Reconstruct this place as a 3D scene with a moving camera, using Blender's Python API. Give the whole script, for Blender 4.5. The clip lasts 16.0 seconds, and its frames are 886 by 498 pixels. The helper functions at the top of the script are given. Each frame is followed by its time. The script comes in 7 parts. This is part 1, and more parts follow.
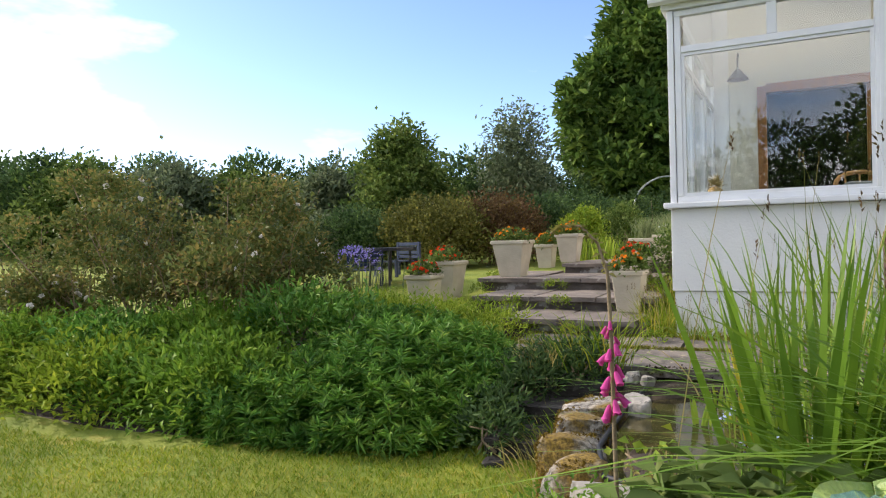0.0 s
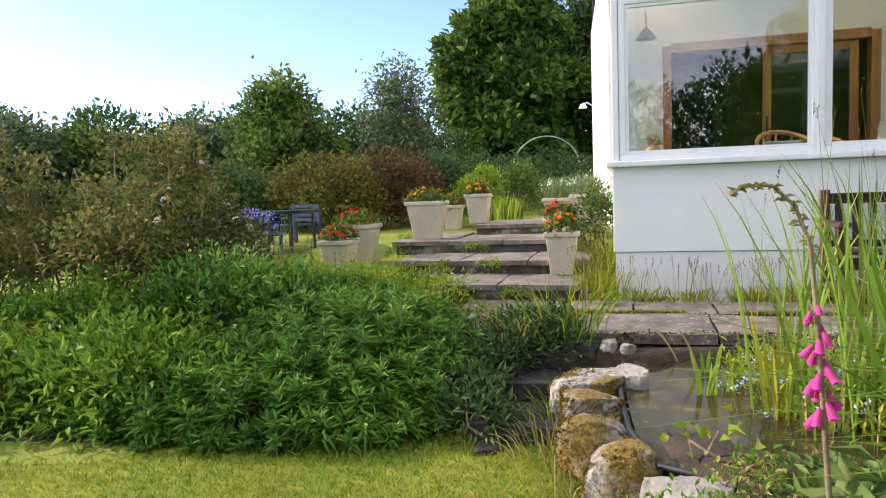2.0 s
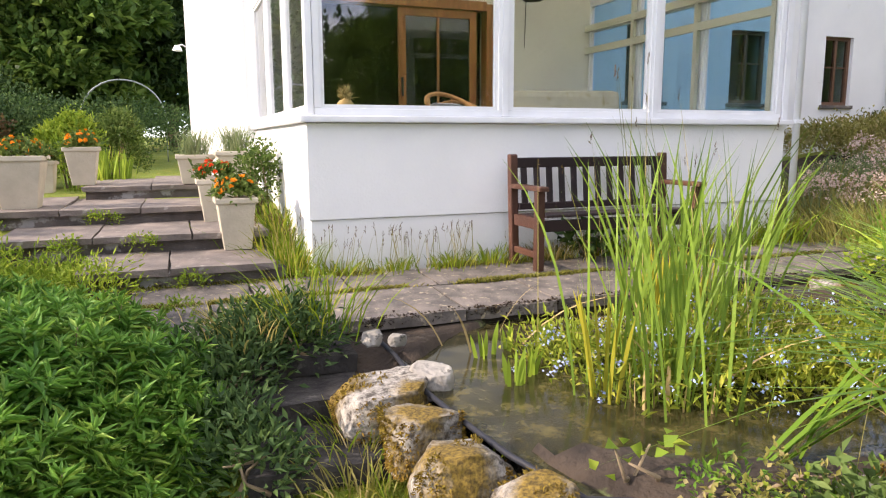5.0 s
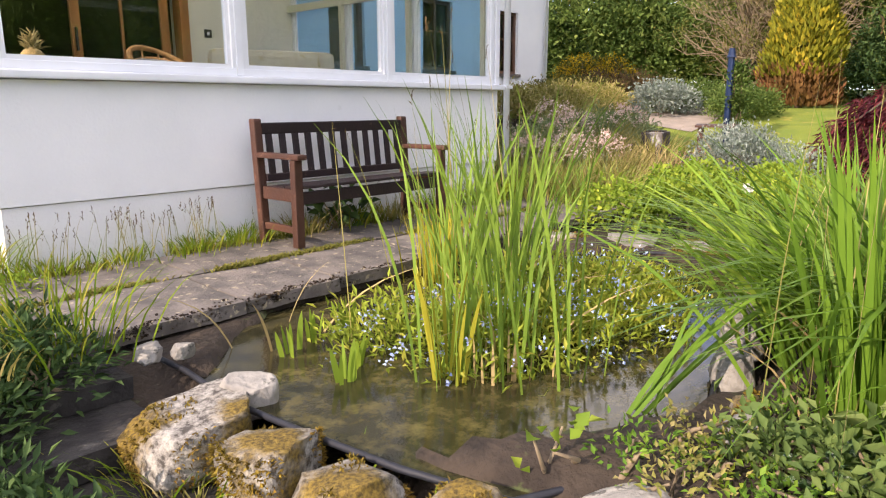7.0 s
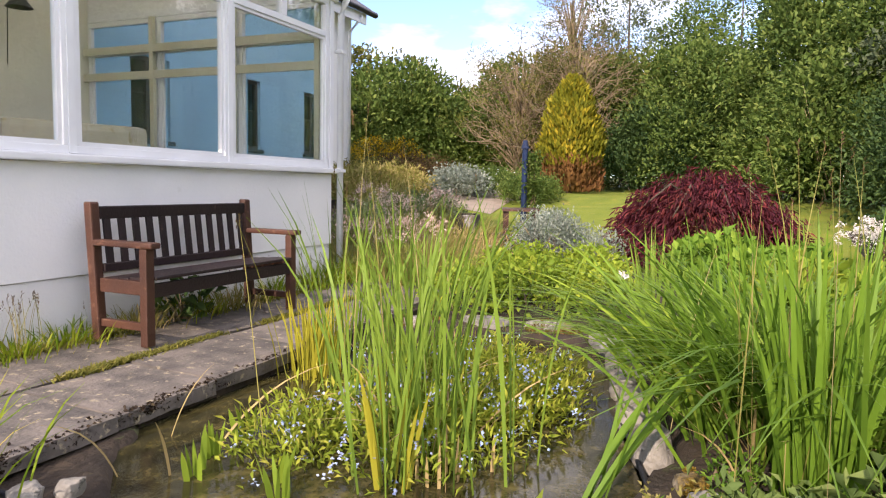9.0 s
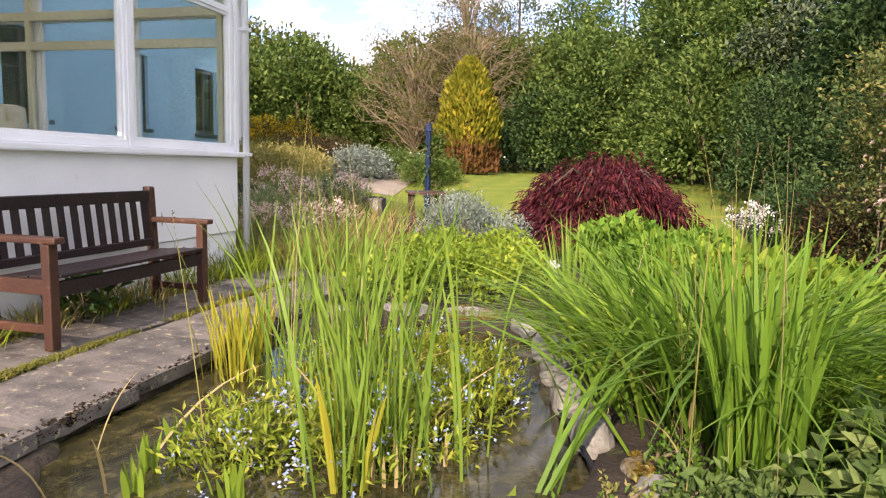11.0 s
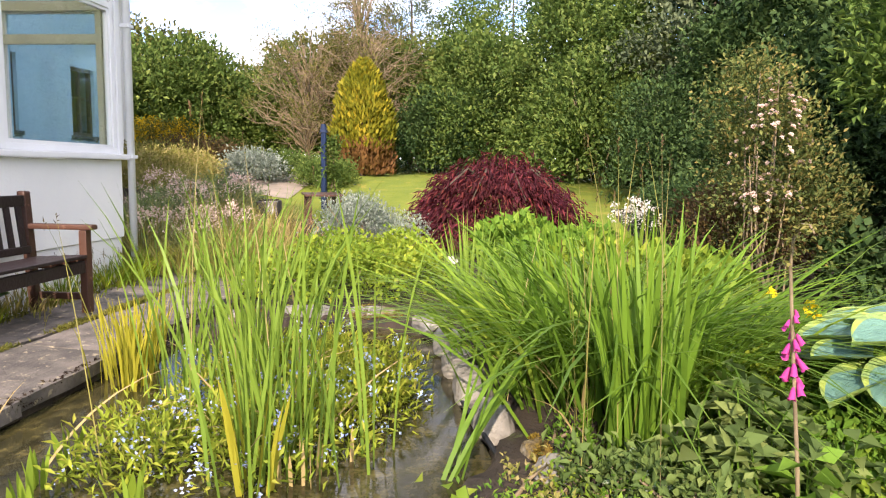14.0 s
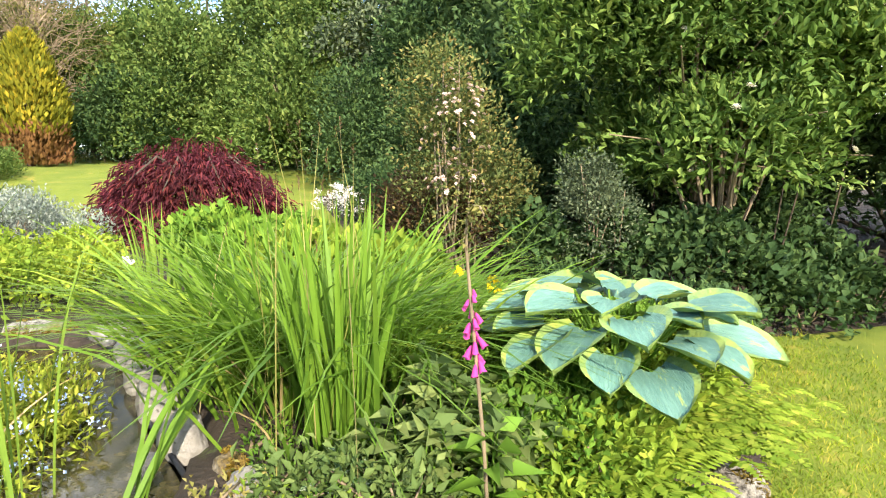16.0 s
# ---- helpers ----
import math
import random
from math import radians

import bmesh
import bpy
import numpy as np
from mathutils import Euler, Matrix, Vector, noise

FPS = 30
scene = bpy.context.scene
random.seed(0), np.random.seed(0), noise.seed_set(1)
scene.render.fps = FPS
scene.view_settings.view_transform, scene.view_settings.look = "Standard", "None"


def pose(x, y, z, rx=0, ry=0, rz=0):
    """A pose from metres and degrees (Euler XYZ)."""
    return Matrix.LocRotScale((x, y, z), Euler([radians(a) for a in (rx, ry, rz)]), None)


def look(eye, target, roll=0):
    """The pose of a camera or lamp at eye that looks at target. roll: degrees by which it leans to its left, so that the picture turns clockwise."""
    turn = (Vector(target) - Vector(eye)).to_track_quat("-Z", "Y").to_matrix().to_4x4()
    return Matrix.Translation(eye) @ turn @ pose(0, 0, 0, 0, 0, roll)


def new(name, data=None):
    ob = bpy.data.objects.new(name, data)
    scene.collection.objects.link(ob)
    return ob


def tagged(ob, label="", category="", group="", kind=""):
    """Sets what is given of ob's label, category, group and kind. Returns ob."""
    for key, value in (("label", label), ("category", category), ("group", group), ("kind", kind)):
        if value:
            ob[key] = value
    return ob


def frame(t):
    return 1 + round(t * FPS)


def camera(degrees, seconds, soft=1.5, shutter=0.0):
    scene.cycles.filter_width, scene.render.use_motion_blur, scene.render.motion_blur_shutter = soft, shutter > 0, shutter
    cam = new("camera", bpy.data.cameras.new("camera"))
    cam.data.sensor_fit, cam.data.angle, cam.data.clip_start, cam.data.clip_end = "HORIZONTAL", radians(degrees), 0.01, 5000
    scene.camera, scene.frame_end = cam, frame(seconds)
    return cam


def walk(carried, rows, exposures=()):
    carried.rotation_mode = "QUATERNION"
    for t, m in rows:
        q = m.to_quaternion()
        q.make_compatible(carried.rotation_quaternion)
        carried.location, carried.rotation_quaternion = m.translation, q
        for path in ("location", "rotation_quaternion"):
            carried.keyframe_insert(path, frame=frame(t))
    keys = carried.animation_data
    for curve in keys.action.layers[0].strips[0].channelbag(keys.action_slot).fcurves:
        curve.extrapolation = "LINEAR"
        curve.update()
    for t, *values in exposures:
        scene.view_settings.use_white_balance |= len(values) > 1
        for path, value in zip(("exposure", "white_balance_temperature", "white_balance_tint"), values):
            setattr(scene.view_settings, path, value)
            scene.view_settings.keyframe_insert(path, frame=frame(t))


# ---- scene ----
from mathutils.bvhtree import BVHTree

cam = camera(65.5, 16.0, soft=1.15)
PATH = [
    (0, (-0.133, 0.182, 1.383), (-1.031, 1.969, 1.354), -1.6),
    (0.5, (-0.347, 0.121, 1.387), (-1.227, 1.914, 1.299), 0.3),
    (1, (-0.531, 0.171, 1.391), (-1.342, 1.996, 1.288), -1.5),
    (1.5, (-0.733, 0.322, 1.409), (-1.404, 2.202, 1.292), -1.3),
    (2, (-1.012, 0.424, 1.415), (-1.522, 2.351, 1.258), -2.0),
    (2.5, (-1.297, 0.542, 1.409), (-1.489, 2.521, 1.191), 1.3),
    (3, (-1.452, 0.754, 1.4), (-1.475, 2.741, 1.17), 1.3),
    (3.2, (-1.515, 0.856, 1.409), (-1.418, 2.839, 1.169), 0.9),
    (5.3, (-2.119, 1.568, 1.455), (-1.271, 3.345, 1.105), -0.4),
    (5.5, (-2.139, 1.658, 1.453), (-1.183, 3.372, 1.069), -0.5),
    (6, (-2.257, 1.879, 1.395), (-1.054, 3.425, 0.992), -0.7),
    (6.5, (-2.335, 2.050, 1.390), (-1.106, 3.321, 1.007), -0.1),
    (7, (-2.377, 2.168, 1.431), (-0.917, 3.473, 1.026), -0.2),
    (7.5, (-2.347, 2.373, 1.437), (-0.747, 3.544, 1.175), 0.4),
    (8, (-2.424, 2.524, 1.43), (-0.739, 3.591, 1.272), 0.6),
    (8.5, (-2.595, 2.689, 1.469), (-0.796, 3.547, 1.301), -0.4),
    (9, (-2.68, 2.775, 1.502), (-0.848, 3.555, 1.318), 1.2),
    (9.5, (-2.64, 2.851, 1.546), (-0.79, 3.578, 1.322), -1.3),
    (9.7, (-2.628, 2.882, 1.554), (-0.77, 3.587, 1.325), -0.1),
    (11.8, (-2.805, 3.077, 1.57), (-0.856, 3.451, 1.325), 0.8),
    (12, (-2.813, 3.08, 1.569), (-0.86, 3.435, 1.326), 1.0),
    (12.5, (-2.804, 3.069, 1.568), (-0.843, 3.381, 1.329), 1.2),
    (13, (-2.811, 3.062, 1.567), (-0.846, 3.351, 1.333), 1.6),
    (13.5, (-2.824, 3.062, 1.572), (-0.854, 3.316, 1.34), 1.8),
    (14, (-2.793, 3.033, 1.551), (-0.814, 3.216, 1.324), 0.9),
    (14.5, (-2.771, 3.018, 1.555), (-0.785, 3.059, 1.33), 0.2),
    (15, (-2.731, 2.975, 1.563), (-0.75, 2.823, 1.331), -0.2),
    (15.5, (-2.653, 2.927, 1.554), (-0.72, 2.474, 1.312), 0.5),
    (16, (-2.613, 2.899, 1.543), (-0.728, 2.279, 1.289), 0.3),
]
walk(cam, [(t, look(eye, target, roll)) for t, eye, target, roll in PATH], [(0.0, 0.92, 6500, 15), (3.0, 1.33, 6600, 18), (6.0, 1.4, 6700, 22), (9.0, 1.2, 6700, 23), (13.0, 1.45, 6800, 23), (15.0, 1.66, 6550, 14), (16.0, 1.88, 6450, 11)])

# ---- world and light ----
SUN_DIR = Vector((-0.86, 0.04, 0.44)).normalized()
world = bpy.data.worlds.new("world")
scene.world = world
world.use_nodes = True
wn, wl = world.node_tree.nodes, world.node_tree.links
wn.clear()
w_out = wn.new("ShaderNodeOutputWorld")
w_bg = wn.new("ShaderNodeBackground")
w_bg.inputs["Strength"].default_value = 0.15
sky = wn.new("ShaderNodeTexSky")
sky.sky_type = "NISHITA"
sky.sun_disc = False
sky.sun_elevation = math.asin(SUN_DIR.z)
sky.sun_rotation = math.atan2(SUN_DIR.x, SUN_DIR.y)
sky.air_density, sky.dust_density, sky.ozone_density = 0.7, 0.3, 2.5
w_tc = wn.new("ShaderNodeTexCoord")
w_map = wn.new("ShaderNodeMapping")
w_map.inputs["Scale"].default_value = (1.6, 1.6, 4.5)
w_map.inputs["Location"].default_value = (0.35, 0.2, 0.1)
w_no = wn.new("ShaderNodeTexNoise")
w_no.inputs["Scale"].default_value = 1.3
w_no.inputs["Detail"].default_value = 7
w_no.inputs["Roughness"].default_value = 0.55
w_ramp = wn.new("ShaderNodeValToRGB")
w_ramp.color_ramp.elements[0].position = 0.51
w_ramp.color_ramp.elements[1].position = 0.68
w_mix = wn.new("ShaderNodeMixRGB")
w_mix.inputs["Color2"].default_value = (6.8, 6.8, 6.8, 1)
wl.new(w_tc.outputs["Generated"], w_map.inputs["Vector"])
wl.new(w_map.outputs["Vector"], w_no.inputs["Vector"])
# cloud thins out towards the north
w_sep = wn.new("ShaderNodeSeparateXYZ")
w_thin = wn.new("ShaderNodeMath")
w_thin.operation = "MULTIPLY_ADD"
w_thin.inputs[1].default_value, w_thin.inputs[2].default_value = -0.46, 0.29
w_add = wn.new("ShaderNodeMath")
w_add.operation = "ADD"
wl.new(w_tc.outputs["Generated"], w_sep.inputs["Vector"])
wl.new(w_sep.outputs["Y"], w_thin.inputs[0])
wl.new(w_no.outputs["Fac"], w_add.inputs[0])
w_cap = wn.new("ShaderNodeMath")
w_cap.operation = "MINIMUM"
w_cap.inputs[1].default_value = 0.10
wl.new(w_thin.outputs["Value"], w_cap.inputs[0])
wl.new(w_cap.outputs["Value"], w_add.inputs[1])
wl.new(w_add.outputs["Value"], w_ramp.inputs["Fac"])
wl.new(w_ramp.outputs["Color"], w_mix.inputs["Fac"])
wl.new(sky.outputs["Color"], w_mix.inputs["Color1"])
wl.new(w_mix.outputs["Color"], w_bg.inputs["Color"])
wl.new(w_bg.outputs["Background"], w_out.inputs["Surface"])

sun_data = bpy.data.lights.new("sun", "SUN")
sun_data.energy = 2.8
sun_data.angle = radians(0.6)
sun_data.color = (1.0, 0.88, 0.70)
sun = new("sun", sun_data)
sun.matrix_world = look(SUN_DIR * 60, (0, 0, 0))

# ---- materials ----
def base_mat(name):
    m = bpy.data.materials.new(name)
    m.use_nodes = True
    nt = m.node_tree
    return m, nt, nt.nodes["Principled BSDF"]


def mat(name, c1, c2=None, scale=8.0, rough=0.7, metal=0.0, bump=0.15, fine=90.0, spots=None, spot_scale=5.0, spot_cut=0.62, stretch=(1, 1, 1), vary=0.12, spec=0.4):
    """A solid surface: two tones in large patches, fine grain, relief, and stains of a third tone."""
    m, nt, p = base_mat(name)
    n, l = nt.nodes, nt.links
    c2 = c2 or tuple(c * 0.8 for c in c1)
    tc = n.new("ShaderNodeTexCoord")
    mp = n.new("ShaderNodeMapping")
    mp.inputs["Scale"].default_value = stretch
    l.new(tc.outputs["Object"], mp.inputs["Vector"])
    a = n.new("ShaderNodeTexNoise")
    a.inputs["Scale"].default_value, a.inputs["Detail"].default_value = scale, 5
    b = n.new("ShaderNodeTexNoise")
    b.inputs["Scale"].default_value, b.inputs["Detail"].default_value = fine, 4
    for q in (a, b):
        l.new(mp.outputs["Vector"], q.inputs["Vector"])
    r = n.new("ShaderNodeValToRGB")
    r.color_ramp.elements[0].position, r.color_ramp.elements[1].position = 0.35, 0.65
    r.color_ramp.elements[0].color, r.color_ramp.elements[1].color = (*c2, 1), (*c1, 1)
    l.new(a.outputs["Fac"], r.inputs["Fac"])
    col = r.outputs["Color"]
    if spots:
        s = n.new("ShaderNodeTexNoise")
        s.inputs["Scale"].default_value, s.inputs["Detail"].default_value = spot_scale, 6
        s.inputs["Roughness"].default_value = 0.65
        l.new(mp.outputs["Vector"], s.inputs["Vector"])
        sr = n.new("ShaderNodeValToRGB")
        sr.color_ramp.elements[0].position, sr.color_ramp.elements[1].position = spot_cut, spot_cut + 0.06
        l.new(s.outputs["Fac"], sr.inputs["Fac"])
        mx = n.new("ShaderNodeMixRGB")
        mx.inputs["Color2"].default_value = (*spots, 1)
        l.new(sr.outputs["Color"], mx.inputs["Fac"])
        l.new(col, mx.inputs["Color1"])
        col = mx.outputs["Color"]
    oi = n.new("ShaderNodeObjectInfo")
    ad = n.new("ShaderNodeMath")
    ad.operation = "MULTIPLY_ADD"
    ad.inputs[1].default_value = 0.5
    l.new(b.outputs["Fac"], ad.inputs[0])
    l.new(oi.outputs["Random"], ad.inputs[2])
    mr = n.new("ShaderNodeMapRange")
    mr.inputs["From Min"].default_value, mr.inputs["From Max"].default_value = 0.1, 1.4
    mr.inputs["To Min"].default_value, mr.inputs["To Max"].default_value = 1 - vary, 1 + vary
    l.new(ad.outputs["Value"], mr.inputs["Value"])
    hs = n.new("ShaderNodeHueSaturation")
    l.new(mr.outputs["Result"], hs.inputs["Value"])
    l.new(col, hs.inputs["Color"])
    l.new(hs.outputs["Color"], p.inputs["Base Color"])
    p.inputs["Roughness"].default_value, p.inputs["Metallic"].default_value = rough, metal
    p.inputs["Specular IOR Level"].default_value = spec
    if bump:
        bp = n.new("ShaderNodeBump")
        bp.inputs["Strength"].default_value, bp.inputs["Distance"].default_value = bump, 0.02
        l.new(b.outputs["Fac"], bp.inputs["Height"])
        l.new(bp.outputs["Normal"], p.inputs["Normal"])
    return m


def leaf_mat(name, c1, c2, c3=None, rough=0.6, trans=0.32, spec=0.14):
    """Foliage: each leaf takes its own tone, and lets light through."""
    m, nt, p = base_mat(name)
    n, l = nt.nodes, nt.links
    g = n.new("ShaderNodeNewGeometry")
    r = n.new("ShaderNodeValToRGB")
    e = r.color_ramp.elements
    e[0].position, e[1].position = 0.0, 1.0
    e[0].color, e[1].color = (*c1, 1), (*(c3 or c2), 1)
    if c3:
        k = e.new(0.7)
        k.color = (*c2, 1)
    l.new(g.outputs["Random Per Island"], r.inputs["Fac"])
    tc = n.new("ShaderNodeTexCoord")
    no = n.new("ShaderNodeTexNoise")
    no.inputs["Scale"].default_value, no.inputs["Detail"].default_value = 1.1, 4
    l.new(tc.outputs["Object"], no.inputs["Vector"])
    mr = n.new("ShaderNodeMapRange")
    mr.inputs["From Min"].default_value, mr.inputs["From Max"].default_value = 0.3, 0.7
    mr.inputs["To Min"].default_value, mr.inputs["To Max"].default_value = 0.66, 1.32
    l.new(no.outputs["Fac"], mr.inputs["Value"])
    hs = n.new("ShaderNodeHueSaturation")
    hr = n.new("ShaderNodeMapRange")
    hr.inputs["From Min"].default_value, hr.inputs["From Max"].default_value = 0.3, 0.7
    hr.inputs["To Min"].default_value, hr.inputs["To Max"].default_value = 0.515, 0.485
    l.new(no.outputs["Fac"], hr.inputs["Value"])
    l.new(hr.outputs["Result"], hs.inputs["Hue"])
    l.new(mr.outputs["Result"], hs.inputs["Value"])
    l.new(r.outputs["Color"], hs.inputs["Color"])
    l.new(hs.outputs["Color"], p.inputs["Base Color"])
    p.inputs["Roughness"].default_value = rough
    p.inputs["Specular IOR Level"].default_value = spec
    t = n.new("ShaderNodeBsdfTranslucent")
    l.new(hs.outputs["Color"], t.inputs["Color"])
    mx = n.new("ShaderNodeMixShader")
    mx.inputs["Fac"].default_value = trans
    l.new(p.outputs["BSDF"], mx.inputs[1])
    l.new(t.outputs["BSDF"], mx.inputs[2])
    l.new(mx.outputs["Shader"], n["Material Output"].inputs["Surface"])
    return m


def glass_mat(name, tint, alpha, rough=0.0):
    """Window glass: clear with a mirror sheen at a slant."""
    m, nt, p = base_mat(name)
    n, l = nt.nodes, nt.links
    tr = n.new("ShaderNodeBsdfTransparent")
    tr.inputs["Color"].default_value = (*tint, 1)
    gl = n.new("ShaderNodeBsdfGlossy")
    gl.inputs["Roughness"].default_value = rough
    lw_ = n.new("ShaderNodeLayerWeight")
    lw_.inputs["Blend"].default_value = 0.5
    fr = n.new("ShaderNodeMath")
    fr.operation = "POWER"
    fr.inputs[1].default_value = 3.2
    l.new(lw_.outputs["Facing"], fr.inputs[0])
    ma = n.new("ShaderNodeMath")
    ma.operation = "MULTIPLY_ADD"
    ma.use_clamp = True
    ma.inputs[1].default_value, ma.inputs[2].default_value = 0.8, alpha
    l.new(fr.outputs["Value"], ma.inputs[0])
    mx = n.new("ShaderNodeMixShader")
    l.new(ma.outputs["Value"], mx.inputs["Fac"])
    l.new(tr.outputs["BSDF"], mx.inputs[1])
    l.new(gl.outputs["BSDF"], mx.inputs[2])
    l.new(mx.outputs["Shader"], n["Material Output"].inputs["Surface"])
    return m


M_WHITE_WALL = mat("white_render", (0.80, 0.80, 0.79), (0.74, 0.745, 0.74), 1.3, 0.9, bump=0.25, fine=55, spots=(0.66, 0.66, 0.63), spot_scale=2.2, spot_cut=0.66, vary=0.03)
M_CREAM = mat("cream_plaster", (0.72, 0.69, 0.58), (0.68, 0.65, 0.55), 1.2, 0.9, bump=0.05, vary=0.03)
M_UPVC = mat("white_upvc", (0.83, 0.84, 0.86), (0.76, 0.77, 0.79), 3.0, 0.35, bump=0.03, vary=0.03, spots=(0.55, 0.56, 0.55), spot_scale=7, spot_cut=0.72)
M_UPVC_IN = mat("cream_upvc", (0.62, 0.60, 0.47), (0.56, 0.54, 0.42), 3.0, 0.45, bump=0.02, vary=0.03)
M_GLASS = glass_mat("clear_glass", (0.94, 0.97, 0.97), 0.10)
M_GLASS_BLUE = glass_mat("blue_tinted_glass", (0.66, 0.87, 1.0), 0.06)
M_GLASS_DARK = glass_mat("dark_room_glass", (0.75, 0.8, 0.8), 0.06)
M_OAK = mat("oiled_oak", (0.36, 0.15, 0.045), (0.25, 0.10, 0.03), 3, 0.4, stretch=(6, 6, 0.6), fine=40, bump=0.1)
M_BROWN_FRAME = mat("brown_window_paint", (0.16, 0.08, 0.045), (0.12, 0.06, 0.035), 4, 0.5)
# near-black colour stands in for the shade of the unlit rooms
M_ROOM_SHADE = mat("painted_room_shade", (0.05, 0.045, 0.04), (0.035, 0.03, 0.03), 2, 0.9)
M_SLATE = mat("roof_slate", (0.06, 0.06, 0.075), (0.04, 0.04, 0.05), 3, 0.55)
M_GUTTER = mat("black_gutter", (0.012, 0.012, 0.02), (0.02, 0.02, 0.025), 5, 0.35)
M_BENCH = mat("brown_stained_timber", (0.085, 0.036, 0.022), (0.055, 0.024, 0.016), 3, 0.5, stretch=(1, 1, 1), fine=60, bump=0.25, spots=(0.17, 0.085, 0.055), spot_scale=9, spot_cut=0.6)
M_BENCH_DARK = mat("dark_stained_slat", (0.024, 0.013, 0.014), (0.016, 0.009, 0.010), 3, 0.5, fine=60, bump=0.25, spots=(0.06, 0.035, 0.03), spot_scale=11, spot_cut=0.62)
M_SLAB = mat("sandstone_slab", (0.185, 0.16, 0.14), (0.085, 0.077, 0.07), 5.5, 0.85, bump=0.6, fine=38, spots=(0.34, 0.29, 0.20), spot_scale=15, spot_cut=0.58, vary=0.22)
M_STEP = mat("weathered_step_slab", (0.22, 0.185, 0.16), (0.12, 0.105, 0.095), 4, 0.85, bump=0.5, fine=30, spots=(0.30, 0.28, 0.25), spot_scale=8, spot_cut=0.62, vary=0.14)
M_RISER = mat("old_concrete_riser", (0.15, 0.13, 0.115), (0.06, 0.05, 0.045), 3, 0.9, bump=0.5, fine=25, spots=(0.32, 0.31, 0.30), spot_scale=4, spot_cut=0.55)
# wet stone tone, taken near black to paint the shaded gap under the slabs
M_DAMP_GAP_SHADE = mat("damp_stone_gap_shade", (0.045, 0.03, 0.024), (0.02, 0.015, 0.014), 9, 0.7, bump=0.6, fine=30, spots=(0.10, 0.08, 0.06), spot_scale=14, spot_cut=0.6)
M_STONE = mat("grey_boulder", (0.33, 0.31, 0.275), (0.19, 0.18, 0.165), 7, 0.9, bump=0.8, fine=28, spots=(0.10, 0.095, 0.085), spot_scale=14, spot_cut=0.58, vary=0.15)
M_LINER = mat("black_liner", (0.012, 0.013, 0.018), (0.02, 0.022, 0.03), 6, 0.6, bump=0.3, fine=20)
M_POT = mat("pale_stone_planter", (0.52, 0.47, 0.37), (0.43, 0.385, 0.30), 5, 0.85, bump=0.3, fine=50, spots=(0.36, 0.33, 0.27), spot_scale=4, spot_cut=0.64, vary=0.08)
M_SOIL = mat("soil", (0.055, 0.04, 0.028), (0.03, 0.022, 0.016), 6, 0.95, bump=1.0, fine=30, spots=(0.07, 0.085, 0.03), spot_scale=5, spot_cut=0.6)
M_BARK = mat("bark", (0.11, 0.085, 0.06), (0.06, 0.046, 0.033), 6, 0.9, bump=0.8, fine=30, stretch=(3, 3, 0.7))
M_TWIG = mat("pale_twig", (0.30, 0.23, 0.14), (0.18, 0.135, 0.085), 8, 0.85, bump=0.3)
M_BLACK = mat("black_metal", (0.02, 0.02, 0.022), (0.03, 0.03, 0.03), 8, 0.4)
M_BLUE_PLASTIC = mat("blue_plastic", (0.012, 0.026, 0.075), (0.008, 0.018, 0.05), 4, 0.35)
M_WICKER = mat("wicker", (0.42, 0.22, 0.08), (0.30, 0.15, 0.05), 20, 0.6)
M_CLOTH = mat("cream_cushion", (0.60, 0.56, 0.45), (0.50, 0.46, 0.37), 10, 0.95, spots=(0.42, 0.37, 0.22), spot_scale=14, spot_cut=0.58)
M_GREY_CLOTH = mat("grey_cloth", (0.35, 0.35, 0.37), (0.28, 0.28, 0.30), 10, 0.95)
M_STRAW = mat("straw", (0.50, 0.34, 0.15), (0.38, 0.25, 0.10), 25, 0.9)
M_GRAVEL = mat("gravel_drive", (0.38, 0.31, 0.25), (0.30, 0.25, 0.20), 4, 0.95, bump=0.5, fine=60)
M_ARCH = mat("galvanised_arch", (0.42, 0.45, 0.45), (0.32, 0.35, 0.35), 8, 0.5, metal=0.4)

# lawn: mown grass, yellow and green patches
M_LAWN = mat("mown_lawn", (0.19, 0.225, 0.022), (0.13, 0.18, 0.016), 2.2, 0.9, bump=0.8, fine=70, spots=(0.27, 0.245, 0.04), spot_scale=3, spot_cut=0.58, vary=0.2)


